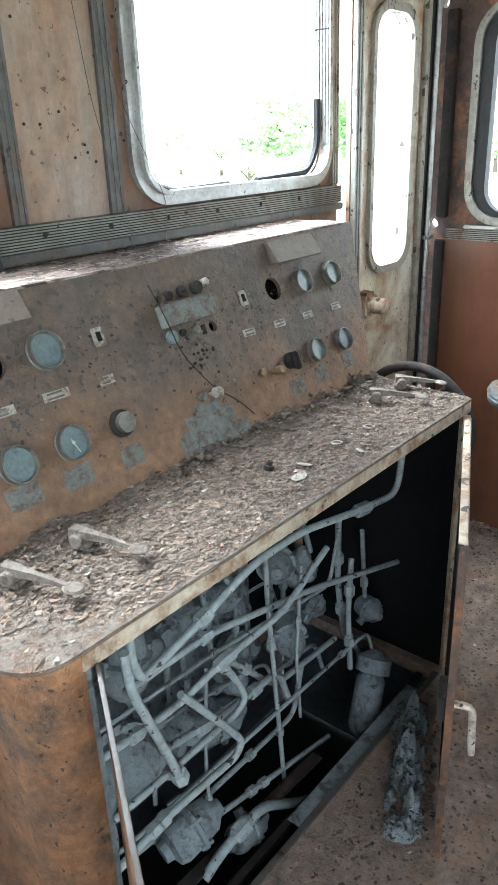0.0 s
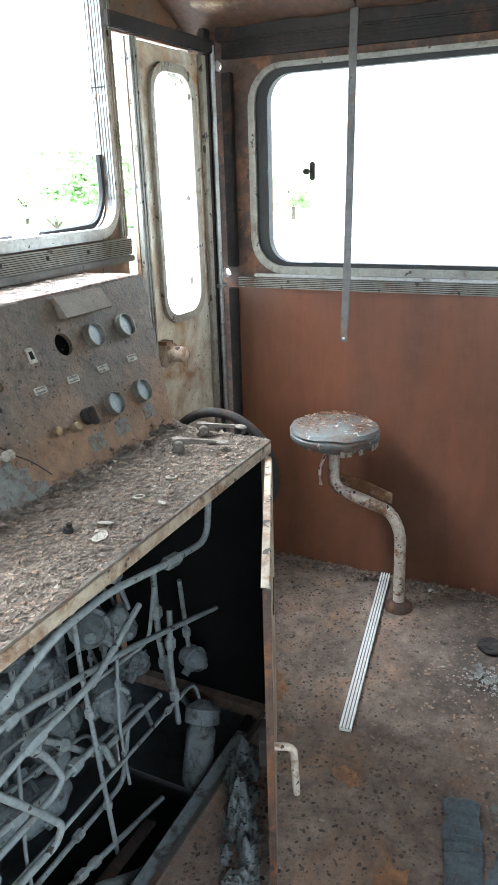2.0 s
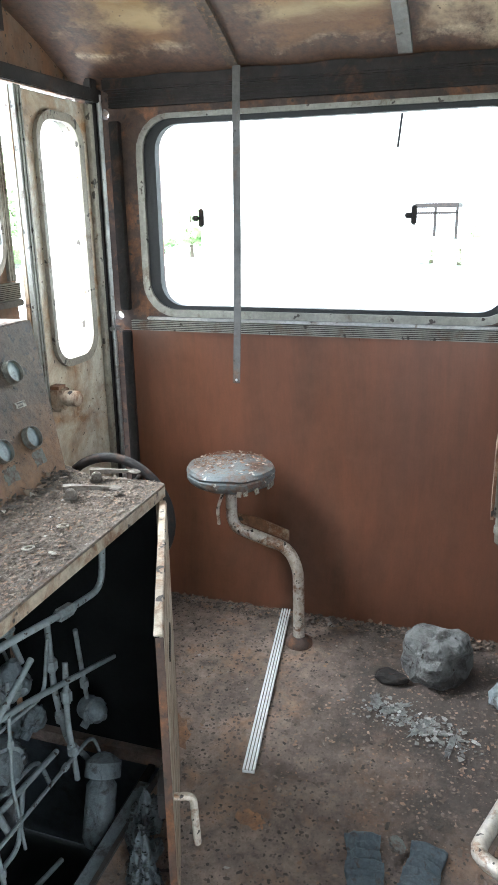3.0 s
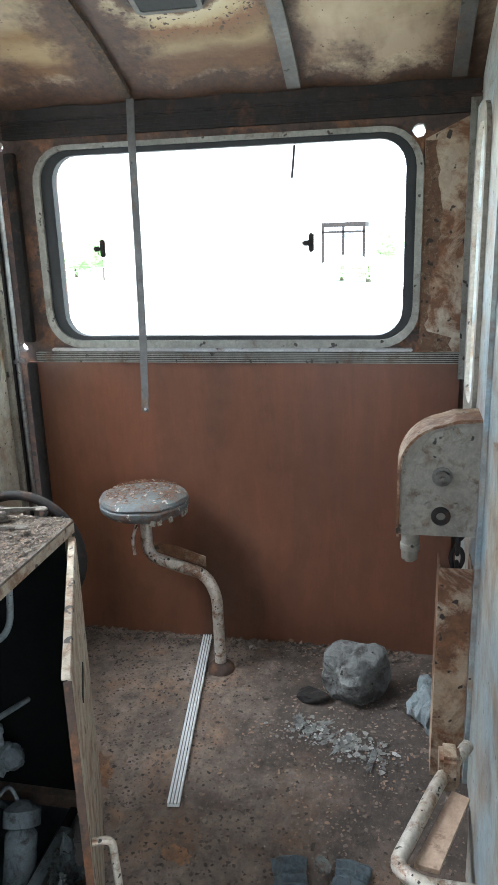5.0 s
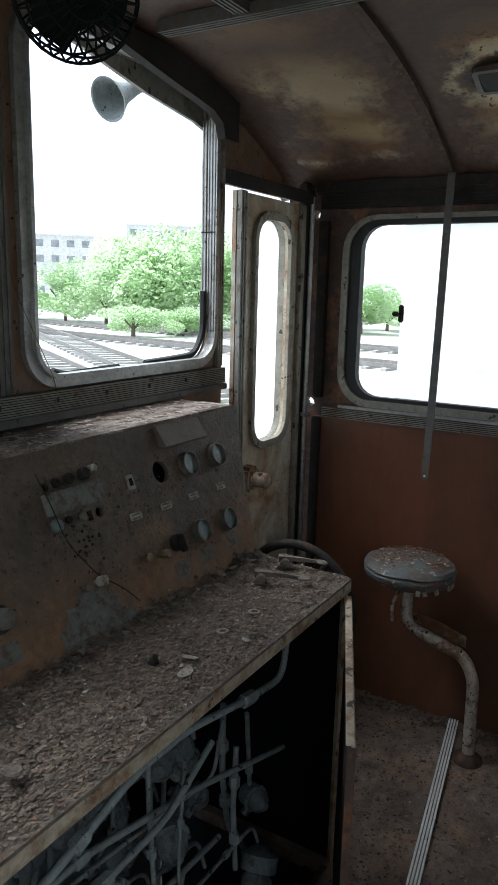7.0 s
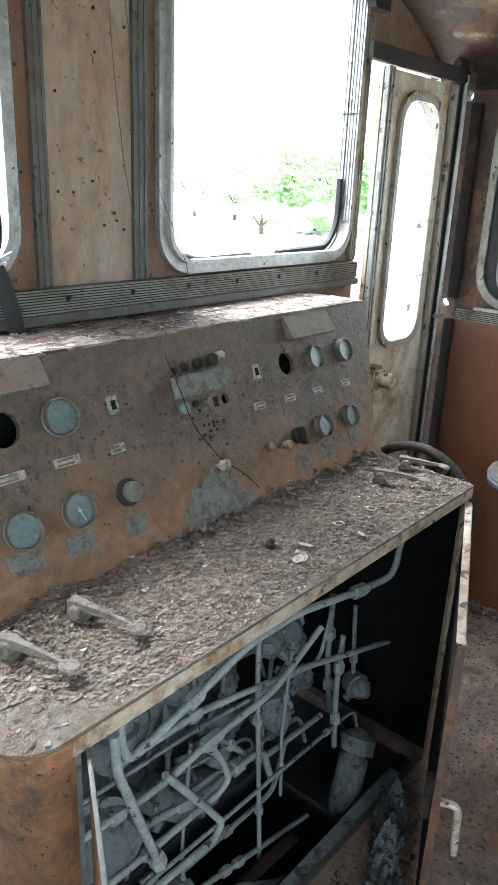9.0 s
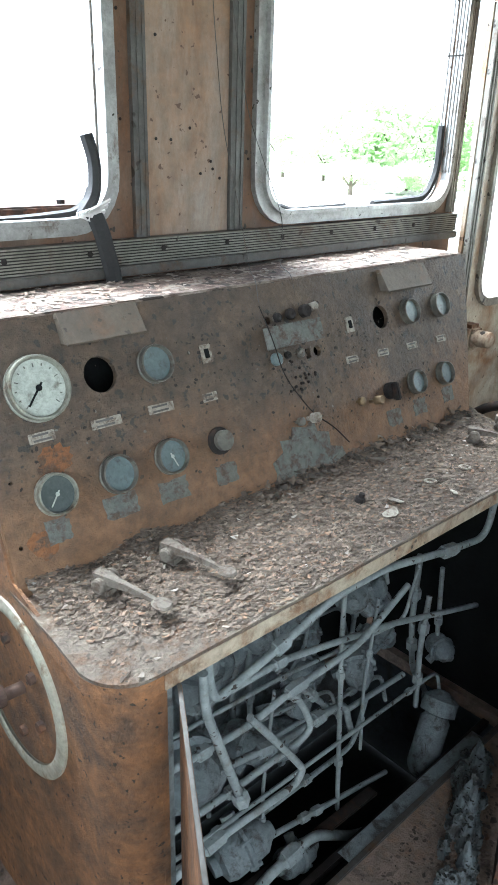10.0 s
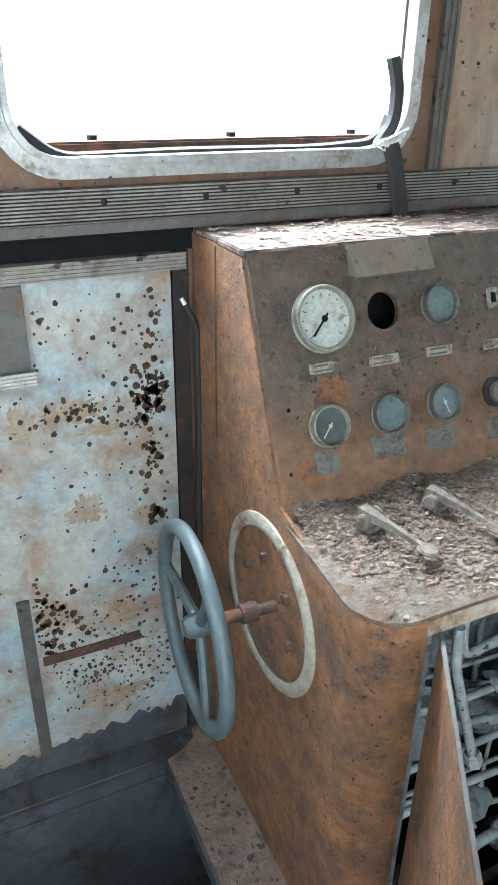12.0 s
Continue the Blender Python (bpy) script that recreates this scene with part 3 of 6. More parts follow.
# shreds of black gasket left in the openings
bm = tube(B(), [(2.098, YF + 0.012, 1.56), (2.099, YF + 0.012, 1.43), (2.05, YF + 0.01, 1.358), (1.94, YF + 0.01, 1.352), (1.80, YF + 0.01, 1.348)], 0.011, 6, 0.05)
part("gasket", bm, M_RUBBER, w1, "torn black rubber gasket")
bm = tube(B(), [(1.68, YF + 0.01, 1.348), (1.47, YF + 0.008, 1.344), (1.43, YF + 0.01, 1.356)], 0.008, 6, 0.03)
part("gasket", bm, M_RUBBER, w1, "torn black rubber gasket")
bm = tube(B(), [(0.899, YF + 0.008, 1.41), (0.89, YF + 0.01, 1.385), (0.86, YF + 0.012, 1.362), (0.75, YF + 0.012, 1.354), (0.48, YF + 0.012, 1.356), (0.26, YF + 0.012, 1.352), (0.20, YF + 0.012, 1.40)], 0.011, 6, 0.05)
part("gasket", bm, M_RUBBER, w2, "torn black rubber gasket")
# loose strip of gasket folded over the rail
gk = thing("gasket_strip", (0.9, YF - 0.05, 1.25), "torn black rubber gasket strip hung over the window rail", "rubber strip")
bm = tube(B(), [(0.880, YF - 0.045, 1.372), (0.893, YF - 0.058, 1.335), (0.905, YF - 0.057, 1.29), (0.912, YF - 0.062, 1.26), (0.917, YF - 0.058, 1.238)], 0.019, 8, 0.02)
for v in bm.verts:
    v.co.y = YF - 0.055 + (v.co.y - YF + 0.055) * 0.45
part("strip", bm, M_RUBBER, gk)
bm = B()
tube(bm, [(0.885, YF - 0.03, 1.51), (0.898, YF - 0.035, 1.46), (0.888, YF - 0.045, 1.40), (0.855, YF - 0.05, 1.365)], 0.013, 7, 0.03)
part("curl", bm, M_RUBBER, gk)
bm = B()
for i in range(5):
    box(bm, (-0.03, -0.002, -0.004), (0.03, 0.002, 0.004), 0, pose(0.865 + 0.005 * i, YF - 0.055 - 0.003 * i, 1.36 + 0.006 * i, 10 * i, 20 - 9 * i, 15))
part("foil_shreds", bm, M_BRIGHT, gk, "crumpled silver foil shreds")
gk.matrix_basis = Matrix.Translation((0.884, YF - 0.05, 1.25))

rail = tagged(thing("window_rail", (0.7, YF, 1.243), "grey ribbed rail under the front windows", "rail"), kind="structure")
part("rail_strip", ribbed(B(), (XL, YF - 0.002, 1.262), (2.168, YF - 0.002, 1.262), (0, 0, 0.049), (0, -0.030, 0), 8, 0.004), M_TRIM, rail)
# dark strips paint the shade between the ribs
for i in range(8):
    z = 1.262 + 0.049 * (2 * i + 1) / 17
    part("groove", box(B(), (XL, YF - 0.0335, z), (2.168, YF - 0.0323, z + 0.049 / 17)), M_DARK, rail, "darker strip that paints a groove's shade")
part("lower_lip", box(B(), (XL, YF - 0.044, 1.240), (2.168, YF - 0.002, 1.2605), 0.003), M_TRIMD, rail)
for i in range(14):
    part("bolt", lathe(B(), [(0.006, 0), (0.006, 0.003), (0.0, 0.005)], (-0.4 + 0.18 * i, YF - 0.035, 1.290), (0, -1, 0), 8), M_DARK, rail)
for x0, x1 in ((0.988, 1.022), (1.247, 1.286)):
    bm = ribbed(B(), (x0, YF - 0.002, 1.312), (x0, YF - 0.002, 2.22), (x1 - x0, 0, 0), (0, -0.010, 0), 2, 0.002)
    tagged(new("trim_post", mesh_of("trim_post", bm, M_TRIMD)), "grey metal trim strip between the front windows", "trim", "", "structure")
bm = box(B(), (1.024, YF - 0.006, 1.312), (1.245, YF - 0.002, 2.22))
panel_mid = solid("wall_panel", bm, M_WALL, "tan painted panel with rivet holes between the windows", "panel", "structure")
bm = B()
rr = random.Random(5)
for i in range(20):
    lathe(bm, [(0.0032, 0), (0.0032, 0.002), (0, 0.003)], (rr.uniform(1.045, 1.24), YF - 0.006, rr.uniform(1.34, 2.1)), (0, -1, 0), 7)
for x in (0.966, 1.312):
    for z in (1.5, 1.75, 2.0):
        lathe(bm, [(0.0032, 0), (0.0032, 0.002), (0, 0.003)], (x, YF, z + rr.uniform(-.05, .05)), (0, -1, 0), 7)
tagged(part("screw_heads", bm, M_DARK, panel_mid), kind="stuff")

# below the rail, beside the console
lower = tagged(thing("lower_panel", (0.2, YF, 0.2), "rust-pocked white panel beside the console", "panel"), kind="structure")
# no opening here: a black strip paints the slot's shade
part("slot", box(B(), (XL, YF - 0.004, 1.195), (0.487, YF - 0.001, 1.239)), M_BLACK, lower, "black strip painted for the shade of an open slot")
part("trim_strip", ribbed(B(), (XL, YF - 0.004, 1.164), (0.465, YF - 0.004, 1.164), (0, 0, 0.030), (0, -0.018, 0), 4, 0.003), M_TRIM, lower, "grey ribbed trim")
lo_edge = [(0.438 - 0.95 * i / 120, 0.108 - 0.011 * (i / 20) + 0.03 * noise.noise((i * 0.23, 0, 0)) + 0.02 * noise.noise((i * 0.9, 4, 0))) for i in range(121)]
part("sheet_metal", sheet([[(XL + 0.03, 1.163), (XL + 0.03, 0.05)] + lo_edge[::-1][1:] + [(0.438, 1.163)]], front(YF - 0.012), 0.008), M_WHITE, lower)
rc_ = random.Random(31)
bm = B()
for cx, cz, sx, sz, n, big in ((0.375, 0.87, 0.028, 0.10, 70, 0.0075), (0.25, 1.05, 0.10, 0.045, 45, 0.0075), (0.40, 1.07, 0.02, 0.05, 22, 0.009), (0.15, 0.43, 0.045, 0.05, 75, 0.0095),
                               (0.28, 0.29, 0.09, 0.07, 330, 0.0058), (0.33, 0.50, 0.06, 0.05, 60, 0.006), (0.26, 0.72, 0.10, 0.10, 24, 0.0065),
                               (0.395, 0.93, 0.014, 0.03, 60, 0.013), (0.365, 0.90, 0.016, 0.03, 40, 0.011), (0.385, 0.79, 0.012, 0.025, 30, 0.010), (0.385, 0.655, 0.012, 0.012, 14, 0.013), (0.24, 0.915, 0.045, 0.018, 60, 0.008), (0.13, 0.47, 0.02, 0.035, 60, 0.013)):
    for _ in range(n):
        x, z, r = rc_.gauss(cx, sx), rc_.gauss(cz, sz), big * (0.25 + 0.75 * rc_.random() ** 2)
        if 0.115 < x < 0.425 and 0.15 < z < 1.14:
            k = rc_.randint(5, 7)
            vs = [(x + r * rc_.uniform(0.55, 1.1) * math.cos(6.283 * i / k), z + r * rc_.uniform(0.55, 1.2) * math.sin(6.283 * i / k)) for i in range(k)]
            up = [bm.verts.new((u, YF - 0.0130, v)) for u, v in vs]
            dn = [bm.verts.new((u, YF - 0.0118, v)) for u, v in vs]
            bm.faces.new(up)
            for i in range(k):
                bm.faces.new((up[i], dn[i], dn[(i + 1) % k], up[(i + 1) % k]))
for cx, cz, w, h in ((0.235, 0.915, 0.085, 0.030), (0.245, 0.70, 0.05, 0.045), (0.36, 0.66, 0.03, 0.03), (0.15, 0.46, 0.055, 0.055), (0.29, 0.87, 0.06, 0.02), (0.27, 0.19, 0.12, 0.03), (0.14, 0.90, 0.035, 0.06)):
    bs_ = sheet([ragged(cx - w, cz - h, cx + w, cz + h, 40, 0.55, rc_)], front(YF - 0.0126), 0.0005)
    part("rust_stain", bs_, M_BLEED, lower, "soft brown rust bleed")
tagged(part("rust_blister", bm, M_BLISTER, lower, "dark rust blisters through the white paint"), kind="stuff")
part("dark_post", box(B(), (0.441, YF - 0.016, 0.001), (0.472, YF - 0.002, 1.194)), M_DARK, lower, "rusty vertical angle")
part("batten", box(B(), (0.082, YF - 0.022, 0.06), (0.108, YF - 0.0125, 0.52), 0.002), M_TRIMD, lower)
part("batten", box(B(), (0.118, YF - 0.015, 0.332), (0.335, YF - 0.0125, 0.358), 0.001), M_RUSTY, lower)
bm = box(B(), (-0.10, YF - 0.024, 1.012), (0.172, YF - 0.0125, 1.163), 0.002)
part("hatch", bm, M_TRIMD, lower, "grey metal hatch plate")
part("hatch_trim", ribbed(B(), (-0.10, YF - 0.024, 0.988), (0.178, YF - 0.024, 0.988), (0, 0, 0.024), (0, -0.008, 0), 3, 0.003), M_ALU, lower)
part("foot_strip", box(B(), (XL, YF - 0.006, 0.001), (0.46, YF - 0.003, 0.3)), M_PIT, lower, "blue-black strip below the white panel")

# the narrow-windowed door, left a hand's width ajar
DW = (2.221, 1.042, 2.458, 1.802)
door = tagged(thing("door_1", (2.3, YD, 0), "chipped white cab door with a narrow rounded window", "door"), kind="structure")
part("leaf", sheet([rect(2.105, 0.0, 2.555, 1.868), rounded(*DW, 0.075)], front(YD + 0.010), 0.014), M_DOOR, door)
part("reveal", sheet([rounded(DW[0] - 0.006, DW[1] - 0.006, DW[2] + 0.006, DW[3] + 0.006, 0.08), rounded(*DW, 0.075)], front(YD + 0.0245), 0.034), M_TRIM, door, "grimy deep window reveal")
x0, z0, x1, z1 = DW
part("window_frame", sheet([rounded(x0 - 0.014, z0 - 0.020, x1 + 0.026, z1 + 0.020, 0.092), rounded(x0 + 0.006, z0 + 0.006, x1 - 0.006, z1 - 0.006, 0.072)], front(YD - 0.004), 0.0135), M_CREAM, door, "worn cream window frame")
part("pane", sheet([rounded(x0, z0, x1, z1, 0.075)], front(YD + 0.050), 0.004), M_MILKY, door, "milky dirty pane").visible_shadow = False
part("edge_strip", ribbed(B(), (2.100, YD + 0.002, 0.0), (2.100, YD + 0.002, 1.868), (0.036, 0, 0), (0, -0.012, 0), 2, 0.003), M_TRIM, door)
part("edge_strip", box(B(), (2.525, YD - 0.006, 0.0), (2.556, YD + 0.009, 1.868), 0.002), M_CREAM, door)
lk = part("lock_case", box(B(), (2.135, YD - 0.05, 0.90), (2.20, YD + 0.0095, 0.985), 0.012), M_COLUMN, door, "rusty lock case")
part("knob", lathe(B(), [(0, -0.012), (0.02, -0.01), (0.026, 0.01), (0.026, 0.05), (0.016, 0.06), (0, 0.062)], (2.165, YD - 0.045, 0.945), (0, -1, 0), 14), M_COLUMN, lk, smooth=True)
tagged(new("door_header", mesh_of("door_header", box(B(), (2.0, YD - 0.02, 1.874), (2.60, YD - 0.003, 1.915), 0.003), M_DARK)), "rusty steel strip over the door", "trim", "", "structure")
post = tagged(thing("corner_post", (2.6, YD, 0), "dark rusty corner post with a thin conduit", "post"), kind="structure")
part("angle", box(B(), (2.557, YD - 0.003, 0.0), (2.60, YD + 0.02, 1.95), 0.003), M_DARK, post)
part("angle", box(B(), (2.602, YD + 0.030, 0.0), (2.648, YD + 0.05, 1.118), 0.003), M_DARK, post)
part("angle", box(B(), (2.602, YD + 0.030, 1.170), (2.648, YD + 0.05, 1.95), 0.003), M_DARK, post)
part("conduit", tube(B(), [(2.583, YD - 0.014, 0.0), (2.583, YD - 0.014, 1.10), (2.586, YD - 0.014, 1.9)], 0.009, 8, 0), M_ALU, post)
part("angle", box(B(), (XR - 0.030, 1.388, 0.0), (XR - 0.0125, 1.424, 1.095), 0.003), M_DARK, post)
part("angle", box(B(), (XR - 0.030, 1.388, 1.172), (XR - 0.002, 1.424, 1.82), 0.003), M_DARK, post)
part("clip", box(B(), (2.565, YD - 0.028, 1.10), (2.61, YD - 0.004, 1.116), 0.003), M_ALU, post)

# ---- side wall: window, trims, laminate ----
sw = tagged(thing("window_3", (XR, 0.66, 1.185), "long sliding side window in a dull aluminium frame", "window"), kind="structure")
u0, v0, u1, v1 = SW
part("window_frame", sheet([rounded(0.012, 1.150, 1.331, 1.838, 0.125), rounded(0.034, 1.176, 1.306, 1.822, 0.105)], side(XR - 0.016), 0.0158), M_TRIM, sw)
part("gasket", sheet([rounded(0.030, 1.172, 1.310, 1.826, 0.108), rounded(0.066, 1.190, 1.263, 1.804, 0.085)], side(XR - 0.004), 0.03), M_RUBBER, sw, "black rubber gasket")
part("pane", sheet([rect(0.37, v0 + 0.005, 1.115, v1 - 0.005)], side(XR + 0.036), 0.004), M_GLASS, sw, "hazy sliding pane").visible_shadow = False
for y in (1.11, 0.37):
    bm = box(B(), (XR + 0.020, y - 0.009, 1.465), (XR + 0.034, y + 0.009, 1.527), 0.004)
    box(bm, (XR + 0.006, y + 0.004, 1.486), (XR + 0.02, y + 0.028, 1.504), 0.004)
    part("latch", bm, M_DARK, sw, "dark sliding latch")
part("hanging_shred", tube(B(), [(XR + 0.01, 0.42, 1.80), (XR + 0.008, 0.425, 1.74), (XR + 0.01, 0.43, 1.70)], 0.004, 5, 0), M_RUBBER, sw, "shred of gasket hanging down")
part("drain_lip", box(B(), (XR - 0.024, 0.03, 1.1375), (XR - 0.003, 1.32, 1.149), 0.003), M_ALU, sw, "pale worn lower lip")
tr = tagged(thing("sill_rail", (XR, 0.6, 1.10), "dull ribbed rail under the side window", "rail"), kind="structure")
part("rail_strip", ribbed(B(), (XR - 0.002, YB, 1.098), (XR - 0.002, 1.385, 1.098), (0, 0, 0.036), (-0.016, 0, 0), 5, 0.004), M_TRIM, tr)
# groove shade put in as dark strips here too
for i in range(5):
    z = 1.098 + 0.036 * (2 * i + 1) / 11
    part("groove", box(B(), (XR - 0.0195, YB, z), (XR - 0.0183, 1.385, z + 0.036 / 11)), M_DARK, tr, "darker strip that paints a groove's shade")
tr = tagged(thing("top_rail", (XR, 0.6, 1.85), "dark ribbed beam over the side window", "beam"), kind="structure")
part("rail_strip", ribbed(B(), (XR - 0.002, YB, 1.862), (XR - 0.002, 1.42, 1.862), (0, 0, 0.050), (-0.022, 0, 0), 4, 0.004), M_DARK, tr)
part("cove", box(B(), (XR - 0.034, YB, 1.9135), (XR - 0.002, 1.44, 1.958), 0.006), M_DARK, tr)
solid("wall_panel_brown", box(B(), (XR - 0.012, -0.125, 0.0), (XR - 0.002, 1.425, 1.0965)), M_LAMINATE, "brown laminate panel below the side window", "panel", "structure")
bm = sheet([[(-0.148, 1.135), (0.008, 1.135), (0.012, 1.5), (0.01, 1.795), (-0.148, 1.868)]], side(XR - 0.006), 0.004)
solid("wall_column", bm, M_COLUMN, "peeling cream column with flaked rust", "column", "structure")
rc = random.Random(21)
crust = [(0.009, 1.138), (0.011, 1.5), (0.009, 1.79)] + [(-0.028 - 0.016 * math.sin(z * 9) - (0.075 if z < 1.19 else 0) + rc.uniform(-0.008, 0.008), z) for z in [1.79 - 0.0217 * i for i in range(31)]]
solid("rust_crust", sheet([crust], side(XR - 0.0085), 0.002), M_CRUST, "crust of brown rust beside the side window's frame", "rust", "structure")
tagged(new("corner_trim", mesh_of("corner_trim", ribbed(B(), (XR - 0.03, YB + 0.002, 1.05), (XR - 0.03, YB + 0.002, 1.9), (0, 0.03, 0), (-0.006, 0, 0), 2, 0.003), M_TRIM)), "grey trim strip in the rear corner", "trim", "", "structure")
# white rear door against which the brake stand is fixed
rd = tagged(thing("door_2", (2.2, YB, 0), "white-painted rear door with a rounded window", "door"), kind="structure")
part("leaf", sheet([rect(1.98, 0.0, 2.60, 1.87), rounded(2.21, 1.04, 2.43, 1.80, 0.08)], front(YB + 0.001), 0.012), M_WHITE, rd)
part("window_frame", sheet([rounded(2.17, 1.0, 2.47, 1.84, 0.11), rounded(2.215, 1.045, 2.425, 1.795, 0.078)], front(YB + 0.0135), 0.012), M_CREAM, rd)

solid("wall_panel_rear", box(B(), (1.05, YB + 0.001, 0.0), (1.66, YB + 0.030, 1.12), 0.008), M_WHITE, "white-painted panel on the rear wall beside the brake stand", "panel", "structure")

# ---- ceiling ribs, lamp ----
def rib(y, w, mat, x0=XL, x1=XR - 0.06, drop=0.012):
    bm = B()
    n = 30
    rows = []
    for i in range(n + 1):
        x = x0 + (x1 - x0) * i / n
        z = roof_z(x) - 0.007
        rows.append([bm.verts.new((x, y + a, z - d)) for a, d in ((-w / 2, -0.02), (-w / 2, drop), (w / 2, drop), (w / 2, -0.02))])
    for a, b in zip(rows, rows[1:]):
        for k in range(4):
            bm.faces.new((a[k], a[(k + 1) % 4], b[(k + 1) % 4], b[k]))
    bm.faces.new(rows[0])
    bm.faces.new(rows[-1][::-1])
    return bm


solid("ceiling_rib", rib(0.41, 0.042, M_TRIMD), M_TRIMD, "grey metal strip across the ceiling", "ceiling strip", "structure")
solid("ceiling_rib", rib(0.952, 0.035, M_BLISTER, drop=0.008), M_BLISTER, "rusty seam strip across the ceiling", "ceiling strip", "structure")
solid("ceiling_rib", rib(-0.08, 0.042, M_TRIMD), M_TRIMD, "grey metal strip across the ceiling", "ceiling strip", "structure")
solid("ceiling_bar", ribbed(B(), (1.685, 0.6, 2.222), (1.685, 1.44, 2.222), (0.045, 0, 0), (0, 0, -0.03), 3, 0.003), M_TRIMD, "grey ribbed bar under the ceiling", "ceiling strip", "structure")
solid("ceiling_bar", ribbed(B(), (1.0, 1.17, 2.226), (1.69, 1.17, 2.226), (0, 0.04, 0), (0, 0, -0.03), 3, 0.003), M_TRIMD, "grey ribbed bar under the ceiling", "ceiling strip", "structure")
lamp = thing("ceiling_lamp", (2.19, 0.685, 2.125), "dead recessed ceiling lamp in a square chrome frame", "ceiling lamp")
tilt = Matrix.Translation((2.19, 0.685, 2.112)) @ Matrix.Rotation(math.atan(0.9 * (1.175 / 1.6) ** 2 / 1.6), 4, "Y")
bm = sheet([rounded(-0.055, -0.092, 0.055, 0.092, 0.02), rounded(-0.043, -0.078, 0.043, 0.078, 0.01)], level(0), 0.022)
bmesh.ops.transform(bm, matrix=tilt, verts=bm.verts[:])
part("frame", bm, M_TRIMD, lamp, "corroded chrome frame")
bm = box(B(), (-0.046, -0.081, 0.002), (0.046, 0.081, 0.012), 0.002)
bmesh.ops.transform(bm, matrix=tilt, verts=bm.verts[:])
part("lens", bm, M_RUBBER, lamp, "dull dusty lens")
bm = sheet([ragged(-0.072, -0.108, 0.072, 0.108, 48, 0.12, rs), rounded(-0.06, -0.095, 0.06, 0.095, 0.02)], level(0.014), 0.004)
bmesh.ops.transform(bm, matrix=tilt, verts=bm.verts[:])
part("rust_bloom", bm, M_DARK, lamp, "blackened rust round the lamp")

# ---- the control console ----
PY, PZ, PK = 1.22, 0.965, 0.42


def on_panel(x, z, out=0.0):
    """A point of the sloping instrument panel, out metres proud of it."""
    n = Vector((0, -1, PK)).normalized()
    return Vector((x, PY + PK * (z - PZ), z)) + n * out


PN = Vector((0, -1, PK)).normalized()
PUP = Vector((0, PK, 1)).normalized()
PANEL_M = Matrix(((1, 0, 0, 0), (0, PUP.y, PN.y, 0), (0, PUP.z, PN.z, 0), (0, 0, 0, 1)))


def panel_place(u, v, w):
    """u along the console, v the height, w proud of the panel."""
    return on_panel(u, v, w)


CX0, CX1, CTOP, DZ, DY = 0.488, 1.90, 1.233, 0.835, 0.885
console = thing("control_console", (1.2, 1.1, 0), "rusty steel locomotive control console with sloping gauge panel", "control console")


def circle(x, z, r, n=20):
    k = math.sqrt(1 + PK * PK)
    return [(x + r * math.cos(2 * math.pi * i / n), z + r * math.sin(2 * math.pi * i / n) / k) for i in range(n)]


right_x = lambda z: 1.78 + (z - 0.855) * 0.36
holes = [circle(0.724, 1.127, 0.032), circle(1.500, 1.123, 0.028), circle(1.137, 1.161, 0.009, 10), rect(1.225, 1.072, 1.240, 1.092),
         circle(0.52, 1.0, 0.004, 6), circle(0.508, 0.905, 0.004, 6), circle(1.262, 1.083, 0.012, 10)]
part("instrument_panel", sheet([[(CX0, 0.80), (right_x(0.80), 0.80), (right_x(CTOP), CTOP), (CX0, CTOP)]] + holes, panel_place, -0.012), M_PANEL, console, "brown rust-blotched instrument panel")
# black sheet that gives the panel's holes their shade
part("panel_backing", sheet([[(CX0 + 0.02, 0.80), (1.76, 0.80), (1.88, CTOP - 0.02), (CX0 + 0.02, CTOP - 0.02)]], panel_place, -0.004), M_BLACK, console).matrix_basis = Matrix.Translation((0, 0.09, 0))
# flaked top, two sheets with a seam
part("top", box(B(), (CX0 - 0.004, 1.332, CTOP - 0.008), (1.905, 1.448, CTOP + 0.003), 0.002), M_TOP, console, "flaking cream-painted top")
part("top", box(B(), (CX0, 1.4505, CTOP - 0.008), (1.905, 1.518, CTOP + 0.001), 0.002), M_TOP, console, "flaking cream-painted top")
part("top", box(B(), (CX0, 1.52, CTOP - 0.010), (1.905, YF - 0.002, CTOP - 0.003), 0.001), M_TOP, console, "flaking cream-painted top")
prof = [(1.560, 0.0), (1.560, CTOP - 0.0085)] + [(PY + PK * (z - PZ) + 0.014, z) for z in (CTOP - 0.009, DZ + 0.02)] + [(1.10, DZ - 0.002), (1.0205, DZ - 0.002), (1.0204, DZ - 0.02), (1.0204, 0.0)]
bm = sheet([prof], side(CX0 - 0.004), 0.006)
part("side_panel", bm, M_CONSOLE, console, "orange-rusted side panel")
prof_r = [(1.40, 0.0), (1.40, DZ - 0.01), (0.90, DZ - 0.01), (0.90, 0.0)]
# lining added in black for the shade inside the cabinet
part("side_lining", sheet([prof_r], side(1.768), 0.006), M_BLACK, console, "black lining that holds the cabinet's shade in its colour")
part("side_panel", sheet([prof_r], side(1.775), 0.006), M_LIP, console, "dull cream side panel")
bm = sheet([[(PY + PK * (CTOP - PZ) + 0.012, CTOP - 0.01), (1.555, CTOP - 0.011), (1.44, DZ), (PY + PK * (DZ - PZ) + 0.012, DZ)]], side(0), 0.004)
for v in bm.verts:
    v.co.x += right_x(v.co.z) - 0.006
part("side_panel", bm, M_COLUMN, console, "peeling upper side panel")
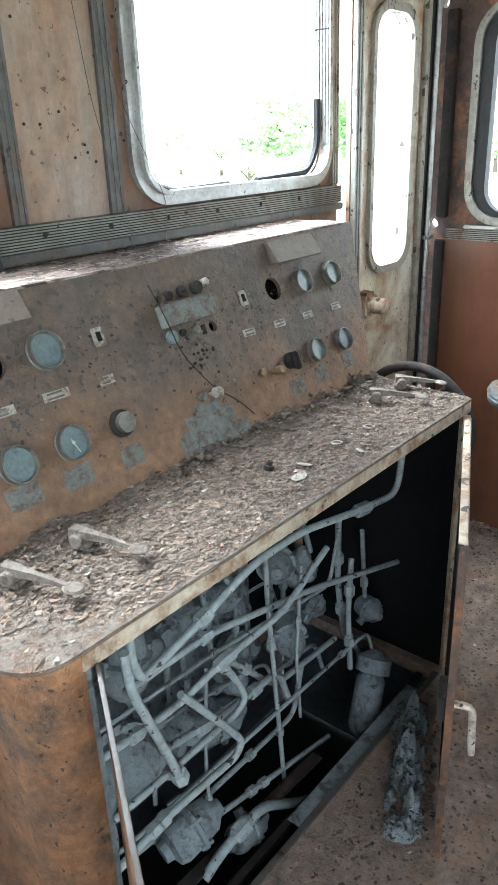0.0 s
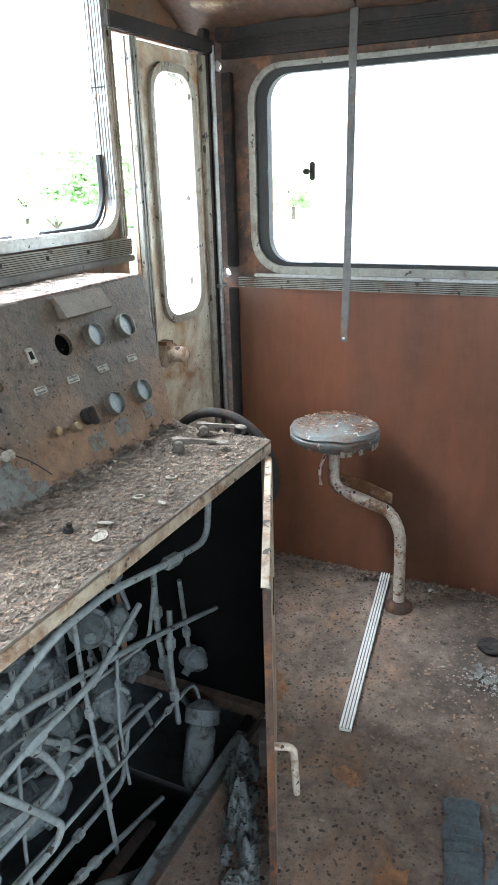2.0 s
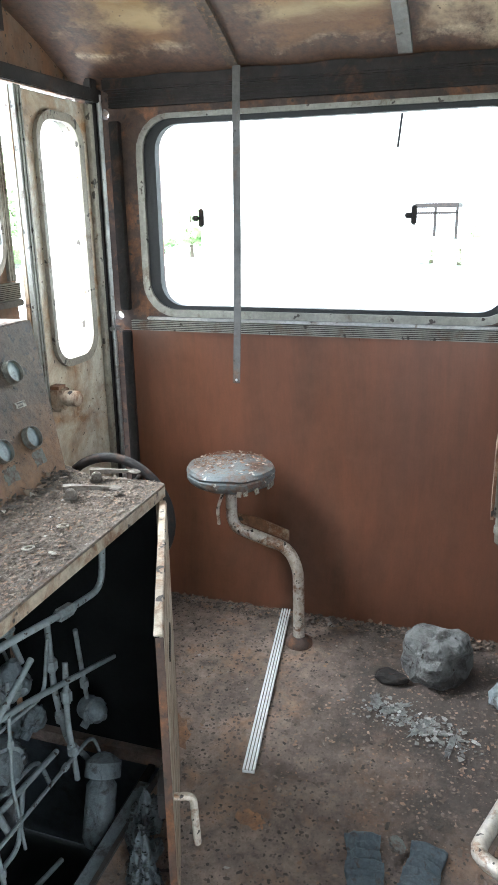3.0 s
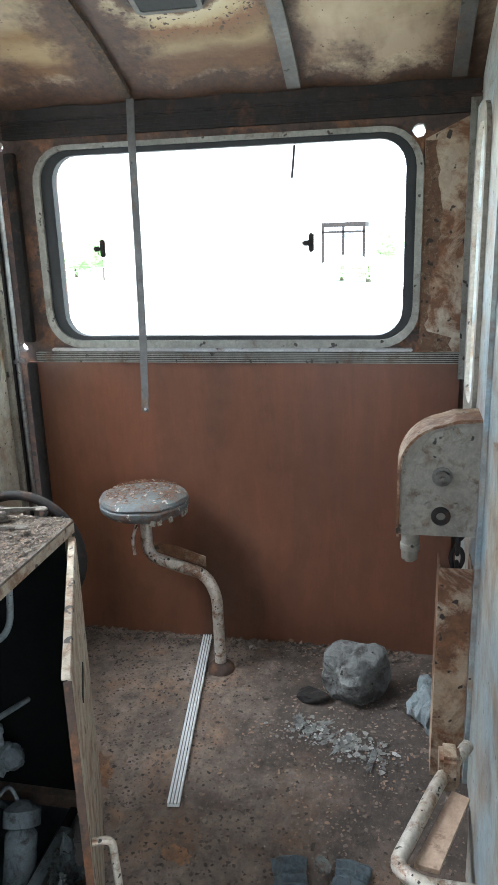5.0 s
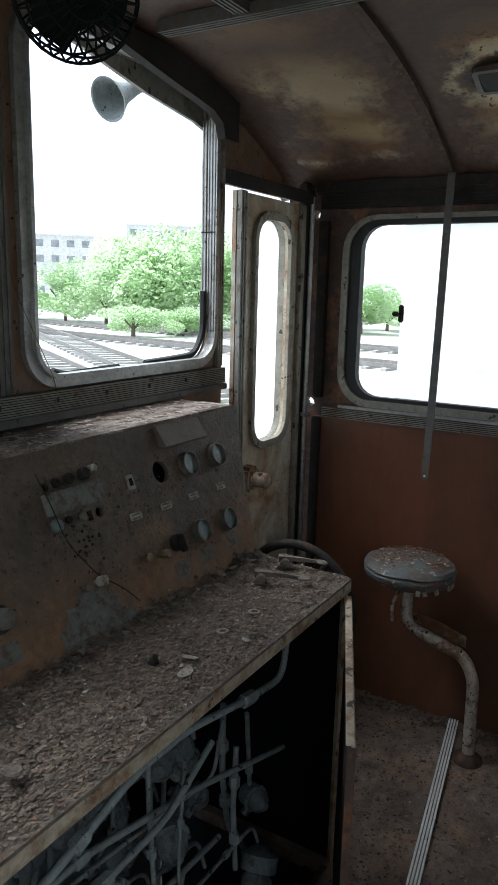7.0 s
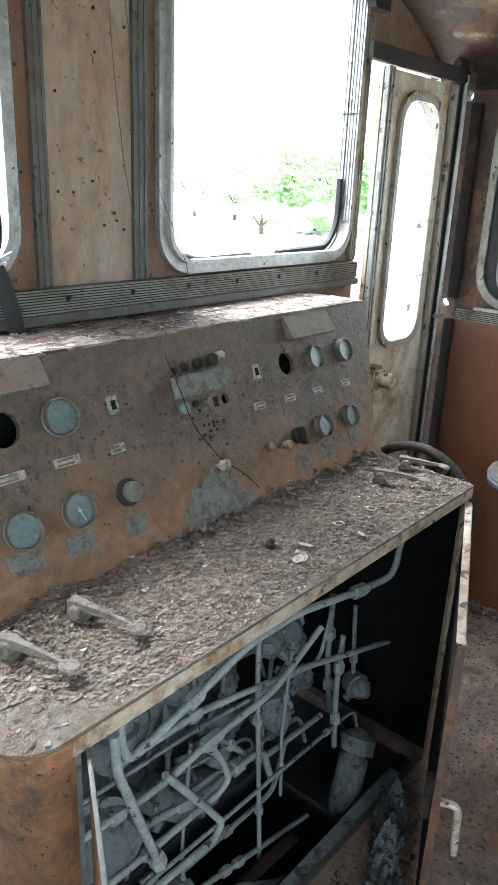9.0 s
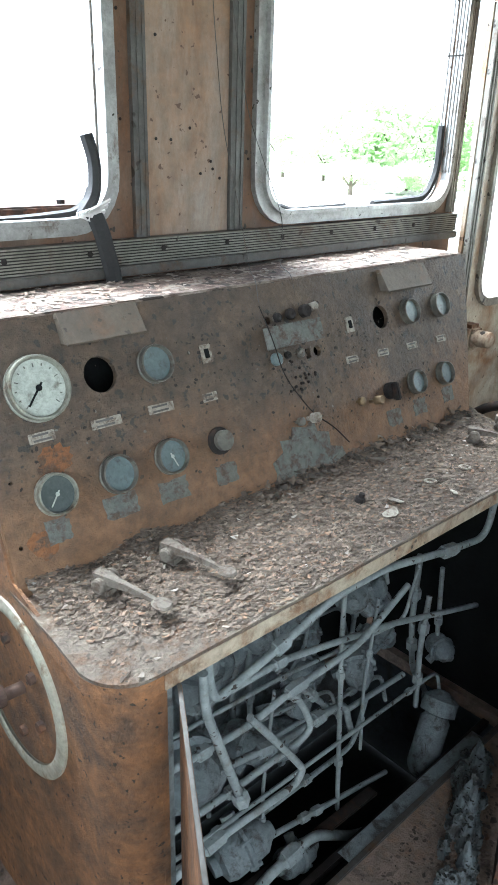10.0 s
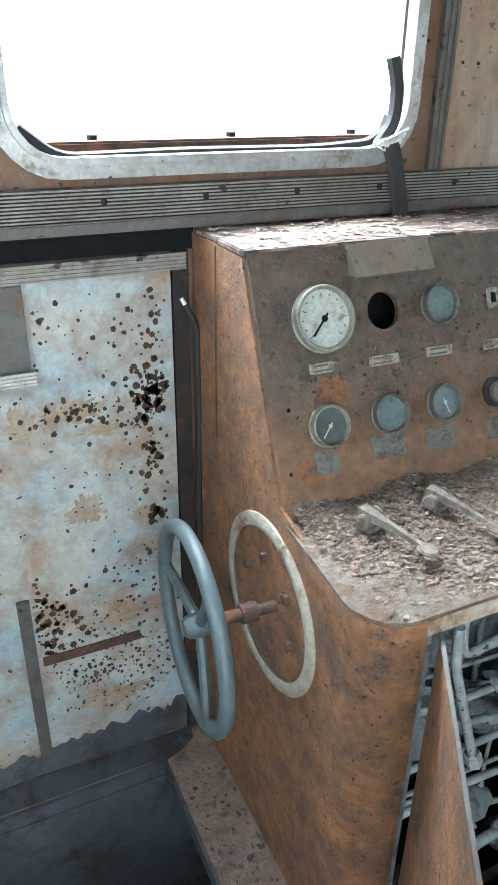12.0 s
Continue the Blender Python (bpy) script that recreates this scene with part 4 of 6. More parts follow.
part("corner_seam", box(B(), (CX0 - 0.0055, 1.446, 0.86), (CX0 - 0.0042, 1.452, CTOP - 0.012), 0.001), M_RUSTY, console)
# rounded front-left corner post
bm = B()
cs = [(0.552, DY + 0.004)] + [(CX0 + 0.075 - 0.079 * math.sin(radians(a)), DY + 0.079 - 0.075 * math.cos(radians(a))) for a in range(0, 91, 10)] + [(CX0 - 0.004, 1.02), (CX0 - 0.001, 1.02)]
cs += [(CX0 + 0.078 - 0.073 * math.sin(radians(a)), DY + 0.082 - 0.070 * math.cos(radians(a))) for a in range(90, -1, -10)] + [(0.552, DY + 0.009)]
bm = sheet([cs], level(0), DZ - 0.03)
part("corner_post", bm, M_CONSOLE, console, "rounded rust-streaked corner post", smooth=True)
part("inner_angle", box(B(), (0.552, DY + 0.006, 0.0), (0.575, DY + 0.03, DZ - 0.03), 0.002), M_VALVE, console)
# desk
dk = [(0.55, DY)] + [(CX0 - 0.02 + 0.075 - 0.075 * math.sin(radians(a)), DY + 0.075 - 0.075 * math.cos(radians(a))) for a in range(0, 91, 10)]
dk += [(CX0 - 0.012, 1.05), (CX0 - 0.004, 1.20), (1.79, 1.20), (1.80, DY + 0.015), (1.79, DY)]
part("desktop", sheet([dk], level(DZ - 0.006), 0.006), M_DESK, console, "desk shelf buried in flaked paint")
part("desk_edge", sheet([[(0.5565, DY), (1.79, DY), (1.80, DY + 0.015), (1.79, 1.20), (0.5565, 1.20)]], level(DZ - 0.034), 0.027), M_LIP, console, "pale chipped desk edge")
part("corner_edge", sheet([[(0.556, DY)] + dk[1:13] + [(0.556, 1.20)]], level(DZ - 0.034), 0.027), M_CONSOLE, console, "rusted rounded desk corner")
part("end_post", box(B(), (1.752, DY + 0.003, 0.0), (1.782, DY + 0.012, DZ - 0.035), 0.002), M_LIP, console, "pale chipped post")
part("sill", box(B(), (0.625, DY + 0.003, -0.03), (1.735, DY + 0.0195, 0.004), 0.002), M_TRIMD, console)
# black for the shade at the cabinet's back
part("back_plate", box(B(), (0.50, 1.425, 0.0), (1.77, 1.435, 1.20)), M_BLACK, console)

# gauges: bezel, dial, needle, on the panel
def gauge(x, z, r, white=False, angle=None):
    k = r * 1.06
    c = on_panel(x, z)
    bz = part("gauge", lathe(B(), [(k * 0.84, 0.001), (k * 1.03, 0.001), (k * 1.03, 0.004), (k * 0.985, 0.005), (k * 0.985, 0.014), (k, 0.0155), (k * 0.98, 0.019), (k * 0.92, 0.0195), (k * 0.88, 0.0165), (k * 0.865, 0.008)], c, PN, 32), M_RINGD if white or angle == 140 else M_BEZEL, console,
              "white-faced pressure gauge" if white else "dust-blinded round gauge", smooth=True)
    part("dial", lathe(B(), [(0, 0.0095), (k * 0.88, 0.0095), (k * 0.88, 0.002)], c, PN, 32), M_DIALW if white else (M_DIALD if angle == 140 else M_DIAL), bz)
    if angle is not None:
        m = Matrix.Translation(on_panel(x, z, 0.0104)) @ PANEL_M @ Matrix.Rotation(radians(angle), 4, "Z")
        bm = box(B(), (-k * 0.03, -k * 0.2, 0), (k * 0.03, k * 0.66, 0.0012))
        lathe(bm, [(k * 0.1, 0), (k * 0.1, 0.002), (0, 0.002)], (0, 0, 0), (0, 0, 1), 12)
        bmesh.ops.transform(bm, matrix=m, verts=bm.verts[:])
        part("needle", bm, M_BLACK if r > 0.04 else M_DIALW, bz)
    if white:
        bm = B()
        for i in range(13):
            a = radians(-135 + 270 * i / 12)
            ln = 0.13 if i % 3 == 0 else 0.07
            m = Matrix.Translation(on_panel(x, z, 0.0097)) @ PANEL_M @ Matrix.Rotation(-a, 4, "Z")
            box(bm, (-0.0009, k * (0.76 - ln), 0), (0.0009, k * 0.76, 0.0006), 0, m)
        part("scale_marks", bm, M_PATCH, bz, "faded scale marks")
    return bz


gauge(0.603, 1.126, 0.051, True, 138)
gauge(0.835, 1.125, 0.033)
for x in (1.607, 1.738):
    gauge(x, 1.121, 0.029)
gauge(0.586, 0.966, 0.033, False, 140)
gauge(0.705, 0.967, 0.032)
gauge(0.819, 0.968, 0.031, False, 200)
for x in (1.574, 1.696):
    gauge(x, 0.961, 0.028)


def on_plate(name, x, z, w, h, mat, label="", t=0.003, rot=0.0):
    m = Matrix.Translation(on_panel(x, z, 0.0005)) @ PANEL_M @ Matrix.Rotation(radians(rot), 4, "Z")
    bm = box(B(), (-w / 2, -h / 2, 0), (w / 2, h / 2, t), min(0.001, t / 3), m)
    return part(name, bm, mat, console, label)


rl = random.Random(11)


def label_scar(w, h, r):
    """A torn rectangle, 2 w by 2 h, with nibbled edges."""
    pts = []
    for (ax, ay), (bx, by) in (((-w, -h), (w, -h)), ((w, -h), (w, h)), ((w, h), (-w, h)), ((-w, h), (-w, -h))):
        for i in range(6):
            f = i / 6
            g = 1 - abs(r.gauss(0, 0.09))
            pts.append(((ax + (bx - ax) * f) * g, (ay + (by - ay) * f) * g))
    return pts


for x, z, w in ((0.590, 1.054, 0.046), (0.711, 1.051, 0.060), (0.827, 1.051, 0.056), (0.942, 1.048, 0.036), (1.366, 1.048, 0.042), (1.479, 1.046, 0.042), (1.594, 1.044, 0.042), (1.720, 1.043, 0.042)):
    lb = on_plate("label_plate", x, z, w, 0.017, M_PLATE, "scuffed engraved label plate", 0.0025, rl.uniform(-2, 2))
    for i in range(2):
        m = Matrix.Translation(on_panel(x, z + 0.004 - 0.008 * i, 0.0032)) @ PANEL_M
        part("printed_line", box(B(), (-w * 0.36, -0.0017, 0), (w * rl.uniform(0.1, 0.36), 0.0017, 0.0005), 0, m), M_TRIMD, lb)
for x, z, w in ((0.577, 0.912, 0.040), (0.699, 0.916, 0.062), (0.812, 0.912, 0.060), (0.938, 0.908, 0.050), (1.47, 0.90, 0.05), (1.574, 0.905, 0.05), (1.70, 0.91, 0.045)):
    m = Matrix.Translation(on_panel(x, z, 0.0002)) @ PANEL_M
    bm = sheet([label_scar(w * 0.56, 0.021, rl)], level(0), 0.0012)
    bmesh.ops.transform(bm, matrix=m, verts=bm.verts[:])
    part("bare_patch", bm, M_PATCH, console, "bare grey patch where a label was")
m = Matrix.Translation(on_panel(1.153, 0.90, 0.0003)) @ PANEL_M
bm = sheet([[(-0.115, -0.07), (-0.09, -0.03), (-0.095, -0.005), (-0.06, 0.01), (-0.062, 0.035), (-0.03, 0.03), (-0.02, 0.055), (0.02, 0.045), (0.045, 0.06), (0.05, 0.03), (0.085, 0.02), (0.08, -0.01), (0.115, -0.02), (0.13, -0.07)]], level(0), 0.0015)
bmesh.ops.transform(bm, matrix=m, verts=bm.verts[:])
part("bare_patch", bm, M_PATCH, console, "large bare grey patch above the desk")
for x, z, w, h in ((0.602, 1.015, 0.040, 0.030), (0.545, 0.90, 0.03, 0.03)):
    m = Matrix.Translation(on_panel(x, z, 0.0002)) @ PANEL_M
    bm = sheet([ragged(-w, -h, w, h, 22, 0.35, rl)], level(0), 0.0006)
    bmesh.ops.transform(bm, matrix=m, verts=bm.verts[:])
    part("rust_stain", bm, M_STAIN, console, "orange rust stain below a gauge")
for x, z in ((0.958, 1.124), (1.383, 1.121)):
    sp = on_plate("switch_plate", x, z, 0.026, 0.036, M_PLATE, "scratched switch plate")
    m = Matrix.Translation(on_panel(x, z, 0.0035)) @ PANEL_M
    part("slot", box(B(), (-0.005, -0.009, 0), (0.005, 0.009, 0.002), 0, m), M_BLACK, sp)


def knob(x, z, r, l, mat, label):
    return part("knob", lathe(B(), [(r * 0.45, 0), (r * 0.45, l * 0.5), (r, l * 0.5), (r, l), (r * 0.85, l * 1.05), (0, l * 1.05)], on_panel(x, z), PN, 16), mat, console, label, smooth=True)


knob(0.938, 0.968, 0.020, 0.022, M_BEZEL, "ribbed grey rotary knob")
part("collar", lathe(B(), [(0.018, 0), (0.027, 0), (0.027, 0.006), (0.018, 0.008)], on_panel(0.938, 0.968), PN, 20), M_DARK, console)
knob(1.184, 0.957, 0.011, 0.034, M_PLATE, "pale push knob on a stem")
knob(1.150, 0.957, 0.009, 0.020, M_BEZEL, "small dark knob")
knob(1.395, 0.951, 0.010, 0.036, M_BRASS, "brass pull knob on a stem")
knob(1.352, 0.958, 0.010, 0.018, M_BRASS, "short brass knob")
bm = lathe(B(), [(0.020, 0), (0.020, 0.012), (0.012, 0.016), (0, 0.016)], on_panel(1.469, 0.960), PN, 16)
box(bm, (-0.006, -0.022, 0.014), (0.006, 0.022, 0.032), 0.003, Matrix.Translation(on_panel(1.469, 0.957)) @ PANEL_M)
part("rotary_switch", bm, M_DARK, console, "black rotary switch")
# the small switch unit in the middle
un = on_plate("switch_unit", 1.194, 1.126, 0.155, 0.046, M_PATCH, "grey switch unit with knobs", 0.022)
for x, z, r, l, mt in ((1.163, 1.163, 0.010, 0.014, M_DARK), (1.202, 1.165, 0.012, 0.016, M_DARK), (1.245, 1.166, 0.014, 0.025, M_DARK), (1.272, 1.172, 0.009, 0.028, M_PLATE),
                       (1.133, 1.085, 0.014, 0.016, M_DIAL), (1.168, 1.088, 0.008, 0.010, M_DARK), (1.205, 1.086, 0.010, 0.014, M_BEZEL)):
    b2 = lathe(B(), [(r, 0), (r, l * 0.55), (r * 0.8, l * 0.55 + 0.003), (r * 0.3, l * 0.55 + 0.003), (0, l * 0.55)], on_panel(x, z), PN, 14)
    o = part("button", b2, mt, un)
for i in range(22):
    p = on_panel(rl.gauss(1.20, 0.035), rl.gauss(1.04, 0.02), 0.0)
    part("rivet", lathe(B(), [(0.0034, 0), (0.003, 0.0025), (0, 0.003)], p, PN, 6), M_DARK, console)
# hoods above the open holes
for x0, x1, z in ((0.665, 0.822, 1.222), (1.52, 1.70, 1.215)):
    m = Matrix.Translation(on_panel((x0 + x1) / 2, z, 0)) @ PANEL_M
    w = (x1 - x0) / 2
    bm = B()
    for xa, xb, pf in ((-w, w, ((0.010, 0.0), (0.010, 0.012), (-0.046, 0.026), (-0.049, 0.022), (0.002, 0.009), (0.002, 0.0))),
                       (-w + 0.001, -w + 0.004, ((0.001, 0.0), (0.001, 0.0085), (-0.046, 0.0215), (-0.040, 0.0)))):
        lf = [bm.verts.new(m @ Vector((xa, v, k))) for v, k in pf]
        rt = [bm.verts.new(m @ Vector((xb, v, k))) for v, k in pf]
        bm.faces.new(lf)
        bm.faces.new(rt[::-1])
        for i in range(len(pf)):
            j = (i + 1) % len(pf)
            bm.faces.new((lf[i], rt[i], rt[j], lf[j]))
    bmesh.ops.recalc_face_normals(bm, faces=bm.faces[:])
    part("hood", bm, M_HOOD, console, "bent sheet-metal lamp hood")
# ring flange of the wheel on the side panel
part("ring_flange", lathe(B(), [(0.142, 0), (0.168, 0), (0.168, 0.005), (0.162, 0.008), (0.147, 0.008), (0.142, 0.005)], (CX0 - 0.0042, 1.213, 0.640), (-1, 0, 0), 48), M_RING, console, "pale worn ring flange", smooth=True)
for a in range(0, 360, 60):
    part("bolt", lathe(B(), [(0.010, 0), (0.010, 0.010), (0.0, 0.012)], (CX0 - 0.004, 1.213 + 0.09 * math.cos(radians(a + 20)), 0.640 + 0.09 * math.sin(radians(a + 20))), (-1, 0, 0), 6), M_RUSTY, console)

# cabinet doors swung open
def cab_door(hinge, free, label, handle):
    h, f = Vector((*hinge, 0)), Vector((*free, 0))
    d = (f - h).normalized()
    nn = Vector((-d.y, d.x, 0))
    m = Matrix(((d.x, nn.x, 0, h.x), (d.y, nn.y, 0, h.y), (0, 0, 1, 0), (0, 0, 0, 1)))
    L = (f - h).length
    dr = part("cabinet_door", box(B(), (0.004, -0.002, 0.03), (L, 0.002, 0.800), 0, m), M_DARK if handle else M_CONSOLE, console, label)
    if handle:
        part("outer_skin", box(B(), (0.004, 0.0025, 0.03), (L, 0.010, 0.799), 0.001, m), M_LIP, dr, "dull cream outer skin streaked with rust")
        part("slot", box(B(), (0.30, 0.0085, 0.60), (0.42, 0.0125, 0.625), 0.001, m), M_DARK, dr)
    bm = box(B(), (0.004, -0.008 if handle else -0.005, 0.8005), (L, 0.008 if handle else 0.001, 0.8045), 0.001, m)
    part("edge_rim", box(B(), (L + 0.0005, -0.005, 0.03), (L + 0.004, 0.010 if handle else 0.005, 0.8), 0.001, m), M_RUSTY if handle else M_TRIMD, dr)
    part("rim", bm, M_LIP if handle else M_TRIMD, dr, "pale bent rim" if handle else "dull grey bent rim")
    if handle:
        bm = B()
        p = [m @ Vector(q) for q in ((L - 0.05, 0.004, 0.405), (L - 0.05, 0.048, 0.405), (L - 0.05, 0.053, 0.285))]
        tube(bm, p, 0.008, 8, 0.02)
        part("door_handle", bm, M_CHROME, dr, "bent round handle", smooth=True)
        part("latch_tongue", box(B(), (L - 0.08, -0.02, 0.39), (L - 0.01, -0.002, 0.45), 0.003, m), M_DARK, dr)
    return dr


cab_door((1.757, 0.878), (1.172, 0.620), "open cabinet door seen on edge, black inside", True)
cab_door((0.583, 0.885), (0.245, 0.352), "open rust-faced cabinet door with a dull grey rim", False)

# ---- on and at the console ----
M_LEVER = weathered("dusty_lever", (0.125, 0.106, 0.084), (0.175, 0.154, 0.127), (0.095, 0.068, 0.049), 0.4, 30, 0.85, bump=0.4)
def hand_wheel(c, r, shaft, mat, label, lean=0.0):
    """A three-spoked wheel in a plane of constant x; shaft: how far, and to which side, its shaft runs to the console."""
    c = Vector(c)
    w = thing("hand_wheel", c, label, "hand wheel", "hand wheels on the console")
    sg = 1 if shaft > 0 else -1
    part("rim", tube(B(), [c + Vector((0, r * math.cos(radians(a)), r * math.sin(radians(a)))) for a in range(0, 360, 8)], 0.0135, 10, 0, True), mat, w, smooth=True)
    for a in (5, 125, 245):
        e = c + Vector((0, r * math.cos(radians(a)), r * math.sin(radians(a))))
        part("spoke", tube(B(), [c + Vector((0.012 * sg, 0, 0)), c.lerp(e, 0.5) + Vector((0.008 * sg, 0, 0)), e], 0.010, 8, 0.03), mat, w, smooth=True)
    part("hub", lathe(B(), [(0, -0.016), (0.014, -0.016), (0.020, -0.008), (0.022, 0.012), (0.018, 0.03), (0, 0.032)], c, (sg, 0, 0), 20), mat, w, smooth=True)
    part("shaft", tube(B(), [c + Vector((0.02 * sg, 0, 0)), c + Vector((shaft, 0, 0))], 0.011, 12, 0), M_RUSTY, w, "bare rusty shaft", smooth=True)
    part("collar", lathe(B(), [(0.012, 0), (0.018, 0), (0.018, 0.03), (0.012, 0.032)], c + Vector((shaft * 0.55, 0, 0)), (sg, 0, 0), 16), M_RUSTY, w)
    w.matrix_basis = Matrix.Translation(c) @ Matrix.Rotation(radians(lean), 4, "Z")
    return w


hand_wheel((0.334, 1.20, 0.648), 0.172, 0.156, M_WHEEL, "grey-painted hand wheel on a shaft from the console's side", -3.5)
hand_wheel((1.865, 1.08, 0.695), 0.172, -0.084, M_DARK, "dark hand wheel beyond the desk's far end")


def lever(base, tip, z, label):
    b, t = Vector((*base, z)), Vector((*tip, z))
    d = (t - b)
    L = d.length
    d.normalize()
    sd = Vector((-d.y, d.x, 0))
    m = Matrix(((d.x, sd.x, 0, b.x), (d.y, sd.y, 0, b.y), (0, 0, 1, z), (0, 0, 0, 1)))
    lv = thing("control_lever", b, label, "lever", "levers on the desk")
    part("base_block", box(B(), (-0.018, -0.013, -0.006), (0.015, 0.013, 0.009), 0.003, m), M_LEVER, lv)
    part("boss", lathe(B(), [(0, -0.020), (0.010, -0.020), (0.013, -0.017), (0.013, 0.015), (0.0155, 0.016), (0.0155, 0.020), (0.008, 0.021), (0, 0.021)], b + Vector((0, 0, 0.013)), sd, 18), M_LEVER, lv, "dusty turned boss", smooth=True)
    bm = B()
    n = 10
    rows = []
    for i in range(n + 1):
        s_ = i / n
        x = -0.016 + (L + 0.010) * s_
        w = max(0.0045, 0.0135 - 0.016 * s_)
        h = 0.025 - 0.013 * s_ ** 1.3
        rows.append([bm.verts.new(m @ Vector(q)) for q in ((x, -w, h - 0.010 * (1 - s_)), (x, w, h - 0.010 * (1 - s_)), (x, w * 0.8, h + 0.006), (x, -w * 0.8, h + 0.006))])
    for a, c in zip(rows, rows[1:]):
        for k in range(4):
            bm.faces.new((a[k], a[(k + 1) % 4], c[(k + 1) % 4], c[k]))
    bm.faces.new(rows[0])
    bm.faces.new(rows[-1][::-1])
    part("arm", bm, M_LEVER, lv, "tapered dusty arm")
    part("paddle", lathe(B(), [(0, 0.009), (0.015, 0.010), (0.017, 0.013), (0.014, 0.016), (0, 0.017)], t, (0.12, -0.1, 1), 18), M_LEVER, lv, smooth=True)


lever((0.592, 1.089), (0.624, 0.985), DZ + 0.013, "dust-caked control lever lying on the desk")
lever((0.727, 1.095), (0.758, 0.990), DZ + 0.013, "dust-caked control lever lying on the desk")
lever((1.742, 1.058), (1.792, 0.975), DZ + 0.013, "dust-caked control lever at the desk's end")
lever((1.615, 1.058), (1.668, 0.965), DZ + 0.013, "dust-caked control lever at the desk's end")
solid("bolt_stub", lathe(B(), [(0, 0), (0.010, 0), (0.010, 0.010), (0.006, 0.012), (0.006, 0.020), (0, 0.021)], (1.152, 1.035, DZ + 0.004), (0.2, -0.2, 1), 10), M_DARK, "dark bolt stub standing in the desk litter", "bolt")
w1_ = thing("loose_wire", (1.2, 1.5, 1.3), "thin dark wire trailing over the console", "wire", "trailing wires")
part("wire", tube(B(), [(1.17, YF - 0.02, 2.0), (1.187, YF - 0.02, 1.765), (1.214, YF - 0.022, 1.54), (1.255, YF - 0.05, 1.32), (1.19, 1.42, 1.245), (1.122, 1.325, 1.242),
                        on_panel(1.112, 1.19, 0.012), on_panel(1.112, 1.12, 0.03), on_panel(1.135, 1.05, 0.012), on_panel(1.192, 0.965, 0.012), on_panel(1.25, 0.925, 0.01), on_panel(1.285, 0.885, 0.01)], 0.0009, 5, 0.06), M_TRIMD, w1_)
part("panel_cable", tube(B(), [on_panel(1.112, 1.19, 0.012), on_panel(1.112, 1.12, 0.03), on_panel(1.135, 1.05, 0.012), on_panel(1.192, 0.965, 0.012), on_panel(1.25, 0.925, 0.01), on_panel(1.285, 0.885, 0.01)], 0.0014, 6, 0.05), M_DARK, w1_)
w2_ = thing("loose_wire", (1.3, 1.5, 1.3), "thin dark wire trailing over the console", "wire", "trailing wires")
part("wire", tube(B(), [(1.20, YF - 0.02, 2.0), (1.25, YF - 0.02, 1.72), (1.289, YF - 0.022, 1.56), (1.39, YF - 0.05, 1.325), (1.31, 1.45, 1.243), (1.235, 1.335, 1.242), on_panel(1.23, 1.20, 0.004)], 0.0009, 5, 0.05), M_TRIMD, w2_)

cb = thing("loose_cable", (0.48, 1.55, 0.8), "black cable in the gap behind the console", "cable")
part("cable", tube(B(), [(0.458, YF - 0.03, 1.10), (0.478, YF - 0.035, 1.06), (0.481, YF - 0.03, 0.85), (0.476, YF - 0.03, 0.60), (0.480, YF - 0.03, 0.30)], 0.006, 6, 0.03), M_RUBBER, cb)
part("bare_end", tube(B(), [(0.452, YF - 0.028, 1.112), (0.458, YF - 0.03, 1.10)], 0.004, 6, 0), M_BRIGHT, cb, "bare bright wire end")
for x, y in ((1.46, 0.985), (1.339, 0.993), (0.66, 1.14)):
    solid("washer", lathe(B(), [(0.009, 0), (0.014, 0), (0.014, 0.0025), (0.009, 0.0025), (0.009, 0)], (x, y, DZ + 0.0085), (0.08, 0.05, 1), 18), M_PLATE, "pale washer lying in the desk litter", "washer", group="washers on the desk")
for i, (x, y, w) in enumerate(((1.155, 0.957, 0.026), (0.93, 1.135, 0.020), (1.33, 0.93, 0.014), (1.205, 0.985, 0.02), (1.70, 1.01, 0.02))):
    bm = sheet([ragged(-w, -w * 0.55, w, w * 0.55, 11, 0.35, rl)], level(0), 0.0015)
    bmesh.ops.transform(bm, matrix=pose(x, y, DZ + 0.010, 9, -7, 40 * i), verts=bm.verts[:])
    solid("paint_scale", bm, M_PLATE, "pale curled paint scale on the desk litter", "paint scale", group="paint scales")

# ---- pipework in the open cabinet ----
pw = thing("pipework", (1.15, 1.1, 0.04), "dust-grey air pipes, unions and valves inside the console", "pipework")


def nut(p, d, r=0.015, l=0.03):
    d = Vector(d).normalized()
    part("union_nut", lathe(B(), [(r * 0.7, -l * 0.7), (r * 0.8, -l * 0.5), (r, -l * 0.45), (r, l * 0.45), (r * 0.8, l * 0.5), (r * 0.7, l * 0.7)], p, d, 6), M_PIPE, pw)


def pipe(pts, r=0.0085, bend=0.035, nuts=(), mat=None):
    r *= 0.86
    part("pipe", tube(B(), pts, r, 9, bend), mat or M_PIPE, pw, smooth=True)
    ps = [Vector(p) for p in pts]
    for i, f in nuts:
        nut(ps[i].lerp(ps[i + 1], f), ps[i + 1] - ps[i], r * 1.9, r * 3.4)


